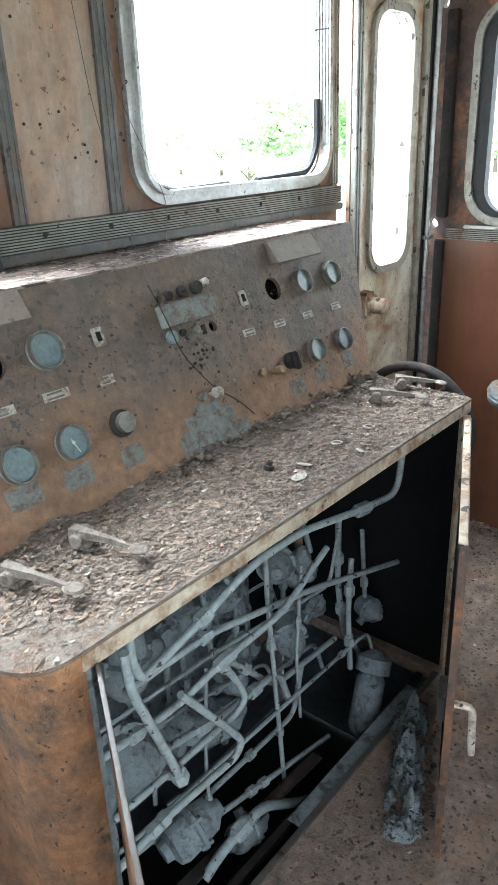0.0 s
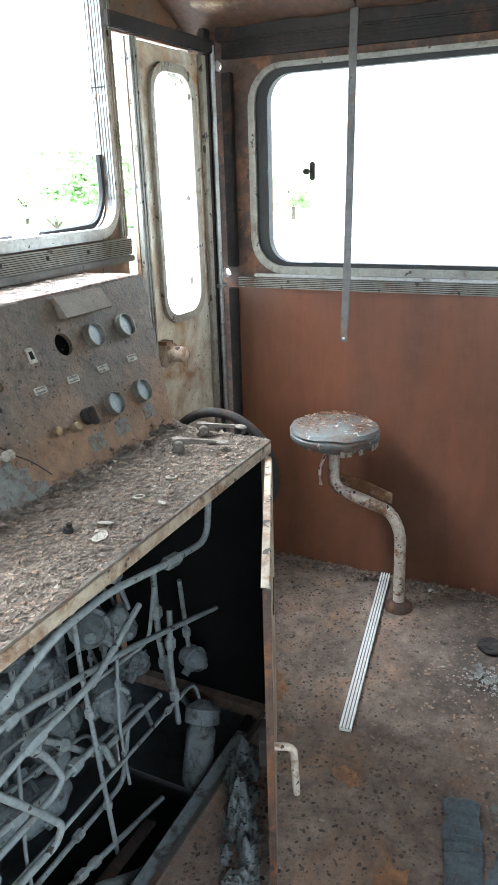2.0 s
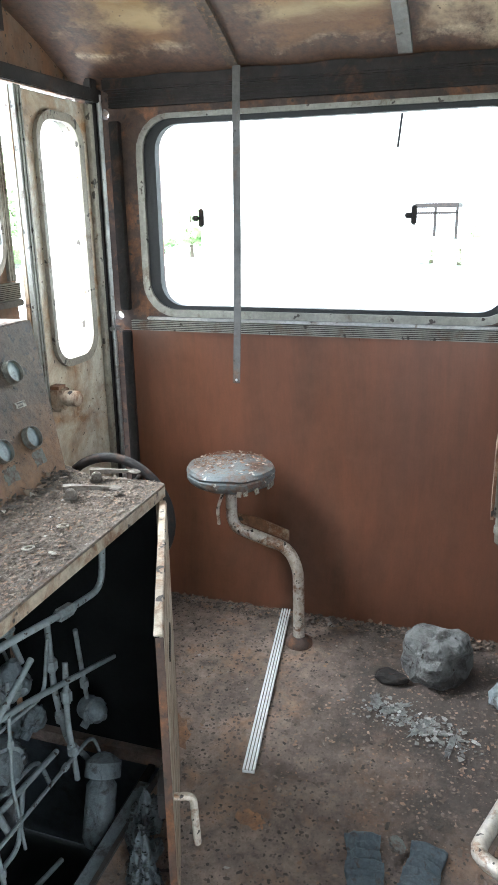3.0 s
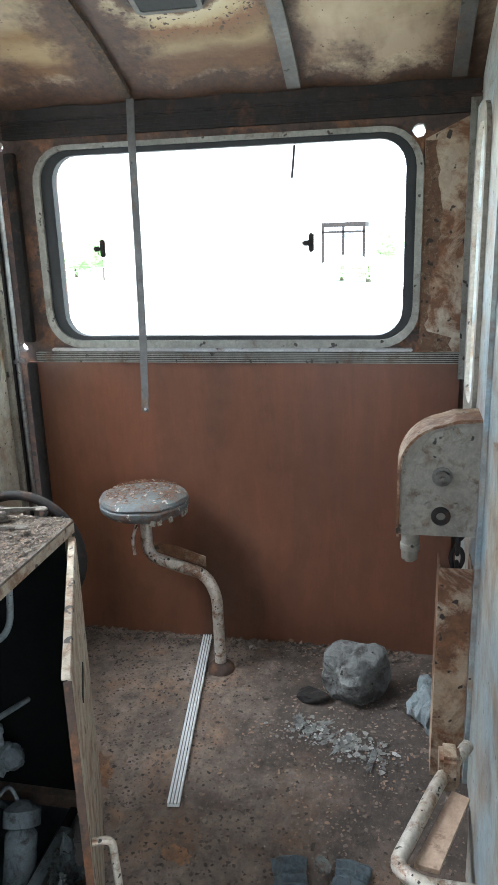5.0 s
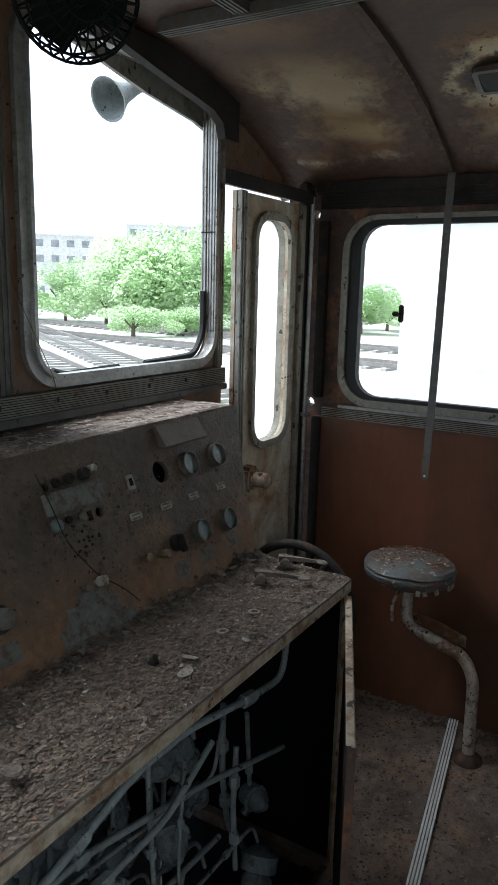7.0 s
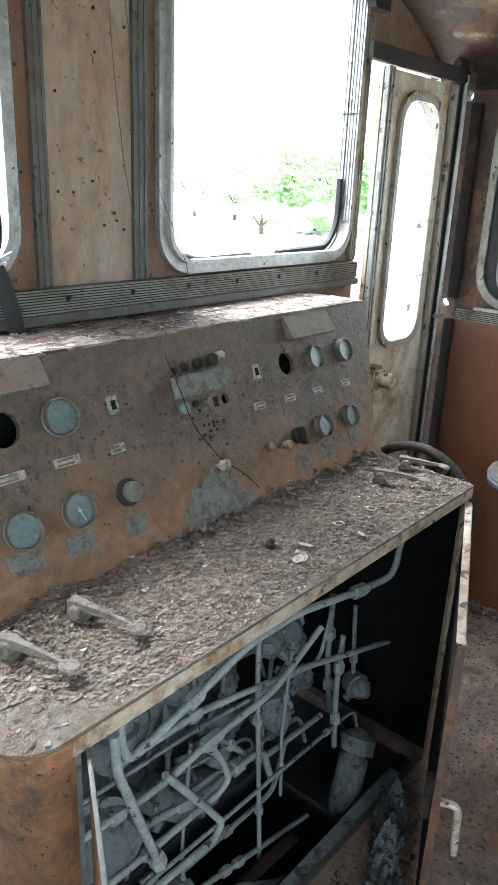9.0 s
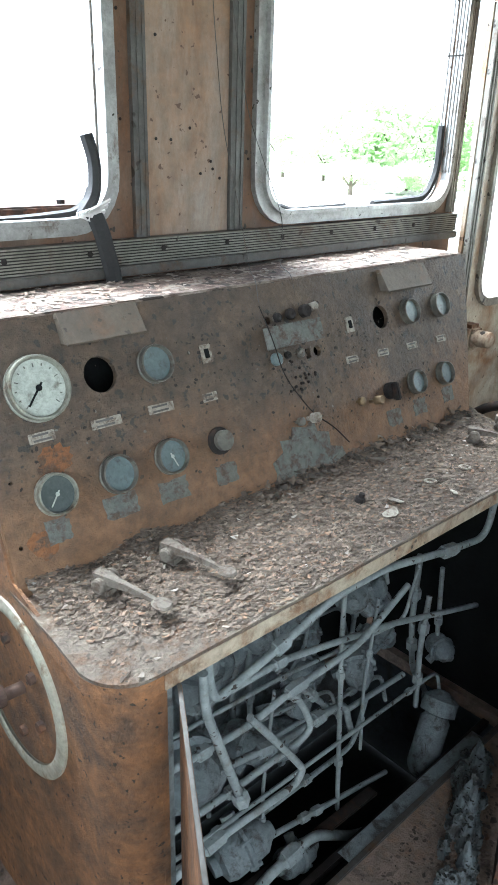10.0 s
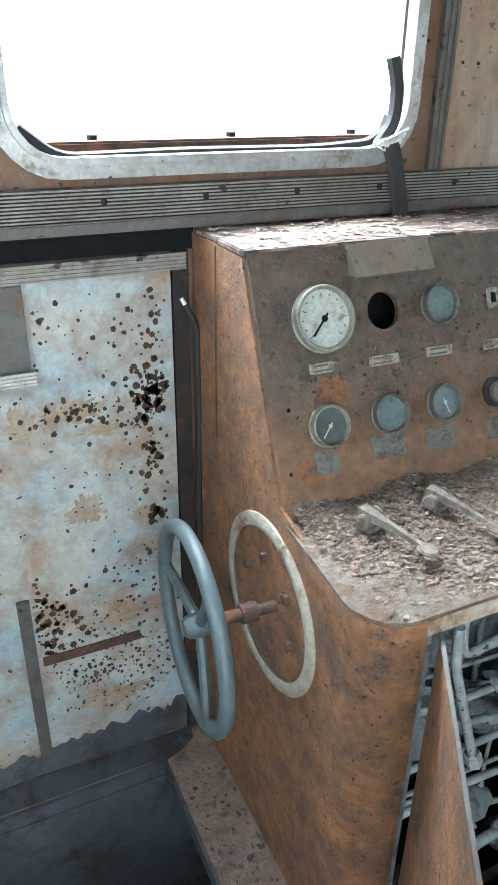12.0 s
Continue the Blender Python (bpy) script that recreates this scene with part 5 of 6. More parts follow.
pipe([(0.689, 0.95, 0.79), (0.690, 0.95, 0.70), (0.704, 0.95, 0.652), (0.862, 0.95, 0.689), (0.993, 0.95, 0.728), (1.146, 0.95, 0.726), (1.377, 0.95, 0.676), (1.545, 0.95, 0.650), (1.566, 0.95, 0.79)], 0.0095, 0.05, ((2, 0.95), (5, 0.97), (6, 0.1)))
pipe([(0.705, 1.0, 0.60), (0.764, 1.0, 0.597), (0.92, 1.0, 0.591), (1.268, 1.0, 0.505), (1.658, 1.0, 0.378)], 0.0085, 0.05, ((1, 0.9),))
pipe([(0.60, 0.97, 0.54), (0.669, 0.97, 0.534), (0.792, 0.97, 0.522), (0.915, 0.97, 0.540), (1.107, 0.97, 0.544), (1.30, 0.99, 0.60)], 0.0085, 0.05, ((1, 0.2), (2, 0.98), (3, 0.1)))
pipe([(0.661, 0.93, 0.745), (0.665, 0.93, 0.670), (0.751, 0.93, 0.410)], 0.010, 0.03, ((1, 0.97),))
pipe([(0.60, 0.98, 0.380), (0.683, 0.98, 0.378), (0.777, 0.98, 0.376), (0.961, 0.98, 0.377), (0.992, 0.98, 0.392), (0.963, 0.98, 0.463), (0.927, 0.98, 0.519)], 0.0085, 0.03, ((1, 0.95), (5, 0.95)))
pipe([(0.60, 0.96, 0.29), (0.685, 0.96, 0.303), (0.733, 0.96, 0.307), (0.929, 0.96, 0.295), (0.952, 0.96, 0.320), (0.915, 0.96, 0.379), (0.795, 0.96, 0.553)], 0.009, 0.03, ((1, 0.4), (1, 0.75)))
pipe([(1.201, 1.05, -0.06), (1.156, 1.05, 0.501), (1.15, 1.05, 0.70)], 0.007, 0.02, ((0, 0.3), (0, 0.8)))
pipe([(1.05, 1.08, 0.40), (1.108, 1.08, 0.338), (1.209, 1.08, 0.219), (1.475, 1.08, 0.197)], 0.009, 0.05, ((0, 0.9),))
pipe([(0.95, 1.05, 0.04), (1.103, 1.05, 0.001), (1.404, 1.05, -0.077)], 0.008, 0.03, ((0, 0.8), (1, 0.05)))
pipe([(1.669, 1.12, 0.43), (1.679, 1.12, 0.333), (1.695, 1.12, 0.19)], 0.008, 0.02, ((1, 0.6),))
pipe([(1.547, 1.12, 0.52), (1.547, 1.12, 0.320), (1.582, 1.12, 0.132), (1.678, 1.12, -0.004), (1.765, 1.12, -0.282)], 0.010, 0.05, ((0, 0.6), (1, 0.5), (3, 0.1)))
pipe([(0.85, 1.0, -0.02), (0.902, 1.0, 0.004), (1.047, 1.0, 0.018), (1.229, 1.0, -0.132), (1.646, 1.0, -0.288)], 0.014, 0.05, ((1, 0.5),))
rp = random.Random(21)
# the deeper layers: long runs along the console, risers and cross links
for y, z, sl in ((1.10, 0.46, -0.10), (1.16, 0.30, -0.09), (1.22, 0.62, -0.12), (1.20, 0.14, -0.06), (1.30, 0.52, -0.10), (1.32, 0.36, -0.08), (1.28, 0.20, -0.10), (1.12, 0.06, -0.05), (1.05, 0.20, -0.04), (1.06, 0.34, -0.06)):
    a = rp.uniform(0.56, 0.75)
    b = rp.uniform(1.2, 1.6)
    pipe([(a, y, z), (a + 0.1, y, z - 0.01), ((a + b) / 2, y + rp.uniform(-0.02, 0.02), z + sl * 0.4), (b, y, z + sl), (b + 0.04, y, z + sl + rp.choice((-0.12, 0.14)))], rp.choice((0.006, 0.008, 0.010)), 0.04, ((1, rp.random()), (2, rp.random())))
for i in range(16):
    x, y = 0.62 + 1.0 * i / 16 + rp.uniform(-0.03, 0.03), rp.uniform(1.05, 1.32)
    z0 = rp.uniform(-0.1, 0.3)
    pipe([(x, y, z0), (x + rp.uniform(-0.02, 0.02), y, z0 + 0.2), (x + rp.uniform(-0.05, 0.05), y + 0.02, z0 + rp.uniform(0.3, 0.5))], rp.choice((0.005, 0.007, 0.009)), 0.03, ((0, 0.5), (1, 0.4)))


def valve(c, r, l, d, label):
    d = Vector(d).normalized()
    c = Vector(c)
    v = part("valve", lathe(B(), [(0, -l), (r * 0.45, -l), (r * 0.5, -l * 0.8), (r * 0.9, -l * 0.7), (r, -l * 0.5), (r * 0.95, -l * 0.05), (r * 1.12, 0), (r * 1.12, l * 0.12), (r * 0.9, l * 0.16), (r * 0.8, l * 0.6), (r * 0.5, l * 0.8), (r * 0.3, l), (0, l)], c, d, 16), M_VALVE, pw, label, smooth=True)
    sd = d.orthogonal().normalized()
    for k in range(5):
        q = Matrix.Rotation(k * 2 * math.pi / 5, 4, d) @ (sd * r)
        part("bolt", lathe(B(), [(r * 0.13, -0.01), (r * 0.13, l * 0.25), (0, l * 0.27)], c + q, d, 6), M_VALVE, v)
    part("side_port", tube(B(), [c, c + sd * r * 1.5], r * 0.36, 8, 0), M_VALVE, v)


for i in range(16):
    valve((rp.uniform(0.62, 1.66), rp.uniform(1.2, 1.33), rp.uniform(0.0, 0.62)), rp.uniform(0.02, 0.042), rp.uniform(0.03, 0.06), (rp.uniform(-1, 1), -1, rp.uniform(-1, 1)), "small dust-grey fitting")
for c, r, l, d in (((0.80, 1.12, 0.55), 0.050, 0.085, (0.1, 0, 1)), ((0.76, 1.10, 0.33), 0.075, 0.06, (-0.4, -1, 0.3)), ((1.30, 1.14, 0.50), 0.045, 0.07, (-0.7, -0.6, 0.2)),
                   ((1.345, 1.14, 0.26), 0.045, 0.07, (-0.5, -0.7, -0.2)), ((1.69, 1.10, 0.16), 0.035, 0.05, (-0.4, -1, 0)), ((1.10, 1.2, 0.56), 0.04, 0.06, (0, -0.5, 1)),
                   ((0.98, 1.16, 0.22), 0.045, 0.07, (0.2, -1, 0.1)), ((1.15, 1.24, 0.06), 0.06, 0.09, (0.9, -0.4, 0.1)), ((1.50, 1.22, 0.36), 0.035, 0.07, (0, -0.3, 1)), ((0.70, 1.20, 0.12), 0.06, 0.08, (0, -0.6, 1)),
                   ((0.95, 1.26, 0.40), 0.05, 0.08, (0, -0.8, 0.6)), ((1.22, 1.28, 0.38), 0.045, 0.08, (0.3, -0.8, 0.4)), ((0.88, 1.06, 0.06), 0.05, 0.08, (1, -0.2, 0.2)), ((1.02, 1.02, -0.05), 0.035, 0.07, (1, 0, -0.2))):
    valve(c, r, l, d, "dust-grey cast valve body")
part("filter_bowl", lathe(B(), [(0, -0.14), (0.03, -0.125), (0.042, -0.10), (0.042, 0.03), (0.03, 0.045), (0.05, 0.05), (0.05, 0.09), (0.02, 0.11), (0, 0.115)], (1.565, 1.02, -0.01), (0.62, 0.15, 1), 18), M_VALVE, pw, "dusty bottle-shaped filter bowl", smooth=True)
part("mounting_plate", box(B(), (0.62, 1.36, 0.02), (1.45, 1.366, 0.66), 0.002), M_VALVE, pw, "dusty back plate")
part("long_bracket", box(B(), (0.62, 1.0, 0.045), (1.3, 1.03, 0.055), 0.002, Matrix.Translation((0, 0, 0.0)) @ Matrix.Rotation(radians(4), 4, "Y")), M_DARK, pw)
part("angle_iron", box(B(), (0.64, 0.94, -0.05), (1.74, 0.96, -0.03), 0.002), M_DARK, pw)
pp = thing("pit_pipe", (0.2, 1.2, -0.25), "pale pipe running through the dark floor pit", "pipe")
part("pipe", tube(B(), [(-0.4, 1.12, -0.18), (0.2, 1.17, -0.17), (0.45, 1.20, -0.17)], 0.010, 8, 0.1), M_PIPE, pp, smooth=True)

# ---- stool ----
st = thing("swing_stool", (2.43, 0.682, 0), "round grey vinyl stool on a bent worn tube", "stool")
SC = Vector((2.45, 0.94, 0.60))
bm = lathe(B(), [(0, -0.005), (0.12, -0.004), (0.146, 0.006), (0.155, 0.022), (0.156, 0.034), (0.150, 0.041), (0.157, 0.047), (0.150, 0.060), (0.12, 0.070), (0.06, 0.074), (0, 0.075)], SC, (0.04, 0, 1), 40)
for v in bm.verts:
    k = noise.noise(v.co * 14) * 0.006
    v.co += Vector((k, k, k * 0.8))
part("seat", bm, M_SEAT, st, "cracked grey vinyl cushion", smooth=True)
for i in (0, 1, 3, 6, 7, 8, 11):
    a = radians(-150 + 8 * i)
    bm = box(B(), (-0.008, -0.002, -0.014), (0.008, 0.002, 0.006), 0, Matrix.Translation(SC + Vector((0.152 * math.cos(a), 0.152 * math.sin(a), 0.012))) @ Matrix.Rotation(a + math.pi / 2, 4, "Z") @ Matrix.Rotation(rp.uniform(-0.3, 0.3), 4, "Y"))
    part("hem_shred", bm, M_PLATE, st, "pale torn shred hanging from the cushion")
part("seat_plate", lathe(B(), [(0, -0.02), (0.05, -0.02), (0.10, -0.006), (0, -0.006)], SC, (0, 0, 1), 24), M_DARK, st)
part("tube", tube(B(), [(2.43, 0.682, 0.0), (2.43, 0.686, 0.30), (2.435, 0.725, 0.375), (2.445, 0.92, 0.425), (2.45, 0.94, 0.46), (2.45, 0.94, 0.585)], 0.0205, 14, 0.05), M_CHROME, st, "worn chrome-and-rust bent tube", smooth=True)
part("gusset", sheet([[(0.93, 0.475), (0.93, 0.445), (0.73, 0.392), (0.73, 0.43), (0.84, 0.465)]], side(2.462), 0.005), M_COLUMN, st, "peeling gusset plate")
part("gusset", sheet([[(0.90, 0.40), (0.72, 0.355), (0.72, 0.33), (0.88, 0.375)]], side(2.462), 0.005), M_COLUMN, st, "peeling gusset plate")
part("lock_pin", tube(B(), [(2.43, 0.965, 0.56), (2.425, 0.985, 0.50), (2.425, 0.98, 0.44)], 0.006, 6, 0.02), M_CHROME, st)
part("base_collar", lathe(B(), [(0.05, 0), (0.048, 0.014), (0.03, 0.03), (0.022, 0.034)], (2.43, 0.682, 0), (0, 0, 1), 20), M_RUSTY, st, smooth=True)

# ---- floor things ----
# white base colour carries the window's reflection on the metal
strip = solid("floor_strip", ribbed(B(), (1.755, 0.639, 0.003), (2.63, 0.768, 0.003), Vector((-0.143, 0.99, 0)) * 0.034, (0, 0, 0.007), 3, 0.006), weathered("white_sheen_metal", (0.88, 0.88, 0.86), (0.78, 0.78, 0.76), (0.35, 0.30, 0.25), 0.2, 9, 0.4, metal=0.2, bump=0.1, mottle=0.15, grain=0.1), "ribbed aluminium strip lying on the floor, window sheen painted white", "metal strip")

# grey strips drawn as the shade in the floor strip's grooves
for i in (1, 3, 5):
    g_ = box(B(), (0.002, 0.034 * i / 7 + 0.0006, 0), (0.882, 0.034 * (i + 1) / 7 - 0.0006, 0.0012), 0, Matrix.Translation((1.755, 0.639, 0.0100)) @ Matrix.Rotation(math.atan2(0.129, 0.875), 4, "Z"))
    part("groove", g_, M_TRIM, strip, "darker strip that paints a groove's shade")


def lump(name, c, size, mat, label, category, seed, sub=4, rough=0.35, group=""):
    bm = B()
    bmesh.ops.create_icosphere(bm, subdivisions=sub, radius=1)
    off = Vector((seed * 3.1, seed * 1.7, seed))
    for v in bm.verts:
        p = v.co.copy()
        k = 1 + rough * noise.noise(p * 1.1 + off) + rough * 0.35 * noise.noise(p * 3.2 + off) + rough * 0.12 * noise.noise(p * 9 + off)
        cell = noise.cell(p * 1.6 + off)
        q = p * (k + 0.06 * cell)
        v.co = Vector((q.x * size[0], q.y * size[1], max(q.z, -0.75) * size[2])) + Vector(c)
    low = min(v.co.z for v in bm.verts)
    for v in bm.verts:
        v.co.z += -low + c[2]
    return solid(name, bm, mat, label, category, group=group)


lump("rock", (2.36, 0.195, 0.0), (0.105, 0.112, 0.108), M_STONE, "large pale rough rock on the floor", "rock", 2.3)
lump("rock", (2.30, 0.33, 0.0), (0.035, 0.05, 0.02), M_DARK, "flat dark stone beside the large rock", "rock", 5.1, 3)
for i, (x, y, sx) in enumerate(((2.27, -0.03, 0.055), (2.34, -0.06, 0.05), (2.20, -0.06, 0.04))):
    lump("plaster_lump", (x, y, 0.0), (sx, sx * 0.8, 0.06), M_VALVE, "crumbling grey plaster lump by the brake stand", "plaster", 7.0 + i, 3, 0.6, "plaster lumps")

def mat_scrap(x, y, ang, l, w, seed):
    bm = B()
    m = Matrix.Translation((x, y, 0)) @ Matrix.Rotation(radians(ang), 4, "Z")
    nx, ny = 36, 8
    g_ = []
    for i in range(nx + 1):
        row = []
        for j in range(ny + 1):
            u, v = i / nx - 0.5, j / ny - 0.5
            z = 0.018 + 0.006 * math.sin(i * 1.7) + 0.02 * (0.25 - v * v) * 2 + 0.010 * noise.noise((u * 6, v * 6, seed))
            row.append(bm.verts.new(m @ Vector((u * l, v * w * (1 + 0.2 * noise.noise((u * 5, seed, 0))), z))))
        g_.append(row)
    for i in range(nx):
        for j in range(ny):
            bm.faces.new((g_[i][j], g_[i + 1][j], g_[i + 1][j + 1], g_[i][j + 1]))
    e = bmesh.ops.extrude_face_region(bm, geom=bm.faces[:])
    for q in e["geom"]:
        if isinstance(q, bmesh.types.BMVert):
            q.co.z = 0.001
    solid("rubber_scrap", bm, M_RAG, "crumpled blue-grey ribbed rubber scrap on the floor", "rubber scrap", smooth=True, group="rubber scraps")


mat_scrap(1.50, 0.285, 12, 0.26, 0.085, 1.0)
mat_scrap(1.51, 0.165, -8, 0.26, 0.085, 4.0)
bm = sheet([ragged(-0.03, -0.02, 0.03, 0.02, 9, 0.3, rp)], level(0), 0.008)
bmesh.ops.transform(bm, matrix=pose(1.60, 0.225, 0.03, 12, -15, 40), verts=bm.verts[:])
solid("board_chip", bm, M_PATCH, "grey board chip lying on the rubber scraps", "chip")

for i, (x, y, w, h) in enumerate(((2.16, 0.30, 0.075, 0.022), (2.09, 0.21, 0.085, 0.020), (2.03, 0.12, 0.075, 0.012), (2.17, 0.36, 0.05, 0.025))):
    bm = sheet([ragged(-w, -h, w, h, 40, 0.45, rp)], level(0), 0.002)
    bmesh.ops.transform(bm, matrix=pose(x, y, 0.0006 + 0.0022 * i, 0, 0, -50 + 20 * i), verts=bm.verts[:])
    tagged(new("plaster_smear", mesh_of("plaster_smear", bm, M_STONE)), "pale trodden plaster dust on the floor by the rock", "plaster", "", "stuff")
for x, y, w, h, a in ((1.30, 0.40, 0.13, 0.05, 12), (1.85, 0.93, 0.10, 0.06, 30), (1.60, 0.60, 0.05, 0.03, 70)):
    bm = sheet([ragged(-w, -h, w, h, 24, 0.4, rp)], level(0), 0.0015)
    bmesh.ops.transform(bm, matrix=pose(x, y, 0.0006, 0, 0, a), verts=bm.verts[:])
    tagged(new("rust_patch", mesh_of("rust_patch", bm, M_CONSOLE)), "orange rust patch on the floor", "rust", "", "stuff")

# ---- brake stand by the rear door ----
bs = thing("brake_stand", (2.05, -0.09, 0), "cream-painted chain brake housing over a steel channel", "brake stand")
pr = [(0.060, 0.752)] + [(0.060, 0.92)] + [(0.060 - 0.125 * (1 - math.cos(radians(a))), 0.925 + 0.125 * math.sin(radians(a))) for a in range(10, 81, 10)] + [(-0.075, 1.058), (-0.136, 1.062), (-0.136, 0.752)]
part("housing", sheet([pr], side(2.0), 0.11), M_CREAM, bs, "rounded cream housing")
outer = sheet([[(0.068, 0.748), (0.068, 0.925)] + [(0.068 - 0.133 * (1 - math.cos(radians(a))), 0.925 + 0.133 * math.sin(radians(a))) for a in range(10, 81, 10)] + [(-0.075, 1.068), (-0.136, 1.071), (-0.136, 1.063), (-0.076, 1.059)] + [(0.061 - 0.125 * (1 - math.cos(radians(a))), 0.926 + 0.125 * math.sin(radians(a))) for a in range(80, 9, -10)] + [(0.061, 0.925), (0.061, 0.748)]], side(1.992), 0.126)
part("flange", outer, M_COLUMN, bs, "peeling white flange")
part("upper_plate", sheet([[(0.052, 0.93), (-0.02, 1.035), (-0.075, 1.05), (-0.130, 1.05), (-0.08, 0.995)]], side(1.996), 0.0035), M_CREAM, bs)
part("hex_bolt", lathe(B(), [(0.026, 0), (0.026, 0.006), (0.019, 0.007), (0.019, 0.02), (0.008, 0.022), (0.008, 0.034), (0, 0.035)], (2.0, -0.044, 0.917), (-1, 0, 0), 12), M_BEZEL, bs)
part("port", lathe(B(), [(0.012, 0.001), (0.012, 0.010), (0.022, 0.010), (0.025, 0.006), (0.025, 0)], (2.0, -0.045, 0.809), (-1, 0, 0), 20), M_DARK, bs, "dark bush")
for y in (-0.012, -0.082):
    part("small_bolt", lathe(B(), [(0.009, 0), (0.009, 0.007), (0, 0.010)], (2.0, y, 0.838), (-1, 0, 0), 6), M_CREAM, bs)
part("plunger", lathe(B(), [(0.024, 0.10), (0.024, 0.055), (0.027, 0.052), (0.027, 0.036), (0.024, 0.033), (0.022, 0.008), (0.014, 0), (0, 0)], (2.05, 0.030, 0.655), (0, 0, 1), 18), M_CREAM, bs, "cream plunger with a dark band", smooth=True)
bm = sheet([[(2.0, -0.135), (2.0, -0.047), (2.10, -0.047), (2.10, -0.051), (2.004, -0.051), (2.004, -0.131), (2.10, -0.131), (2.10, -0.135)]], level(0), 0.66)
part("channel", bm, M_COLUMN, bs, "peeling steel channel with pale edges")
for i in range(4):
    c = Vector((2.045, -0.095, 0.755 - 0.042 * i))
    ax = Vector((0, 1, 0)) if i % 2 == 0 else Vector((1, 0, 0))
    part("chain_link", tube(B(), [c + ax * 0.016 * math.cos(radians(a)) + Vector((0, 0, 0.030 * math.sin(radians(a)))) for a in range(0, 360, 20)], 0.0065, 7, 0, True), M_DARK, bs, "black chain link", smooth=True)
fr = thing("folded_seat_frame", (1.6, -0.05, 0.2), "bent cream tube frame with a peach-coloured board", "tube frame")
part("tube", tube(B(), [(1.86, -0.13, 0.22), (1.686, -0.051, 0.25), (1.415, 0.052, 0.25), (1.378, 0.0, 0.25), (1.376, -0.13, 0.25)], 0.017, 12, 0.05), M_CHROME, fr, smooth=True)
bm = sheet([[(1.68, -0.08), (1.45, 0.012), (1.44, -0.04), (1.66, -0.12)]], level(0.218), 0.012)
part("board", bm, weathered("peach_board", (0.50, 0.36, 0.26), (0.42, 0.29, 0.20), (0.2, 0.12, 0.08), 0.3, 8, 0.8), fr)
part("clamp", box(B(), (1.70, -0.10, 0.20), (1.77, -0.05, 0.30), 0.01), M_COLUMN, fr)

# ---- hanging strap, fan ----
sp_ = thing("hanging_strap", (2.46, 0.92, 0.96), "flat grey metal strap hanging before the side window", "metal strap")
bm = B()
pts = [(2.578, 0.935, 1.955), (2.56, 0.932, 1.86), (2.53, 0.926, 1.45), (2.50, 0.921, 1.15), (2.466, 0.917, 0.955)]
rows = [[bm.verts.new((x + a, y + b, z)) for a, b in ((-0.002, -0.0125), (0.002, -0.0125), (0.002, 0.0125), (-0.002, 0.0125))] for x, y, z in pts]
for a, c in zip(rows, rows[1:]):
    for k in range(4):
        bm.faces.new((a[k], a[(k + 1) % 4], c[(k + 1) % 4], c[k]))
bm.faces.new(rows[0])
bm.faces.new(rows[-1][::-1])
part("strap", bm, M_TRIMD, sp_)
part("rivet", lathe(B(), [(0.005, 0), (0.004, 0.003), (0, 0.004)], (2.466, 0.917, 0.966), (-1, 0, 0), 8), M_BRIGHT, sp_)

fan = thing("cab_fan", (1.40, 1.42, 2.2), "small black caged cab fan under the ceiling", "fan")
FC = Vector((1.225, 1.27, 2.105))
fax = Vector((-0.45, -0.82, -0.30)).normalized()
fm = Matrix.Translation(FC) @ axis_to(fax)
for r, h in ((0.120, 0.0), (0.120, 0.012), (0.107, 0.045), (0.076, 0.066), (0.045, 0.074), (0.107, -0.040), (0.076, -0.062)):
    part("cage_ring", tube(B(), [fm @ Vector((r * math.cos(radians(a)), r * math.sin(radians(a)), h)) for a in range(0, 360, 12)], 0.004 if r > 0.13 else 0.0028, 5, 0, True), M_BLACK, fan)
for a in range(0, 360, 12):
    c_, s_ = math.cos(radians(a)), math.sin(radians(a))
    part("cage_wire", tube(B(), [fm @ Vector((r * c_, r * s_, h)) for r, h in ((0.076, -0.062), (0.107, -0.040), (0.120, 0.0), (0.107, 0.045), (0.076, 0.066), (0.03, 0.074))], 0.0024, 4, 0), M_BLACK, fan)
for a in (0, 120, 240):
    bm = box(B(), (0.022, -0.045, -0.002), (0.098, 0.040, 0.002), 0.001, fm @ Matrix.Rotation(radians(a), 4, "Z") @ Matrix.Rotation(radians(25), 4, "X"))
    part("blade", bm, M_BLACK, fan)
part("motor", lathe(B(), [(0, -0.13), (0.05, -0.107), (0.070, -0.10), (0.070, -0.05), (0.03, -0.02), (0.022, 0.03), (0, 0.032)], FC, fax, 20), M_BLACK, fan, "black drum motor", smooth=True)
part("bracket", tube(B(), [FC - fax * 0.10, FC - fax * 0.10 + Vector((0, 0, 0.06)), FC - fax * 0.08 + Vector((0, 0, 0.10))], 0.014, 8, 0.03), M_BLACK, fan)

# ---- outside ----
M_GRAVEL = weathered("ballast", (0.42, 0.415, 0.40), (0.50, 0.49, 0.475), (0.27, 0.33, 0.16), 0.30, 0.12, 0.95, bump=0.4, fine=6, soft=0.15)
M_LEAF = weathered("leaves", (0.225, 0.310, 0.160), (0.305, 0.390, 0.215), None, 0, 0.8, 0.6, fine=3, grain=0.4)
_lt = M_LEAF.node_tree
_tl = _lt.nodes.new("ShaderNodeBsdfTranslucent")
_tl.inputs[0].default_value = (0.74, 0.92, 0.58, 1)
_ms = _lt.nodes.new("ShaderNodeMixShader")
_ms.inputs[0].default_value = 0.55
_lt.links.new(_lt.nodes["Principled BSDF"].outputs[0], _ms.inputs[1])
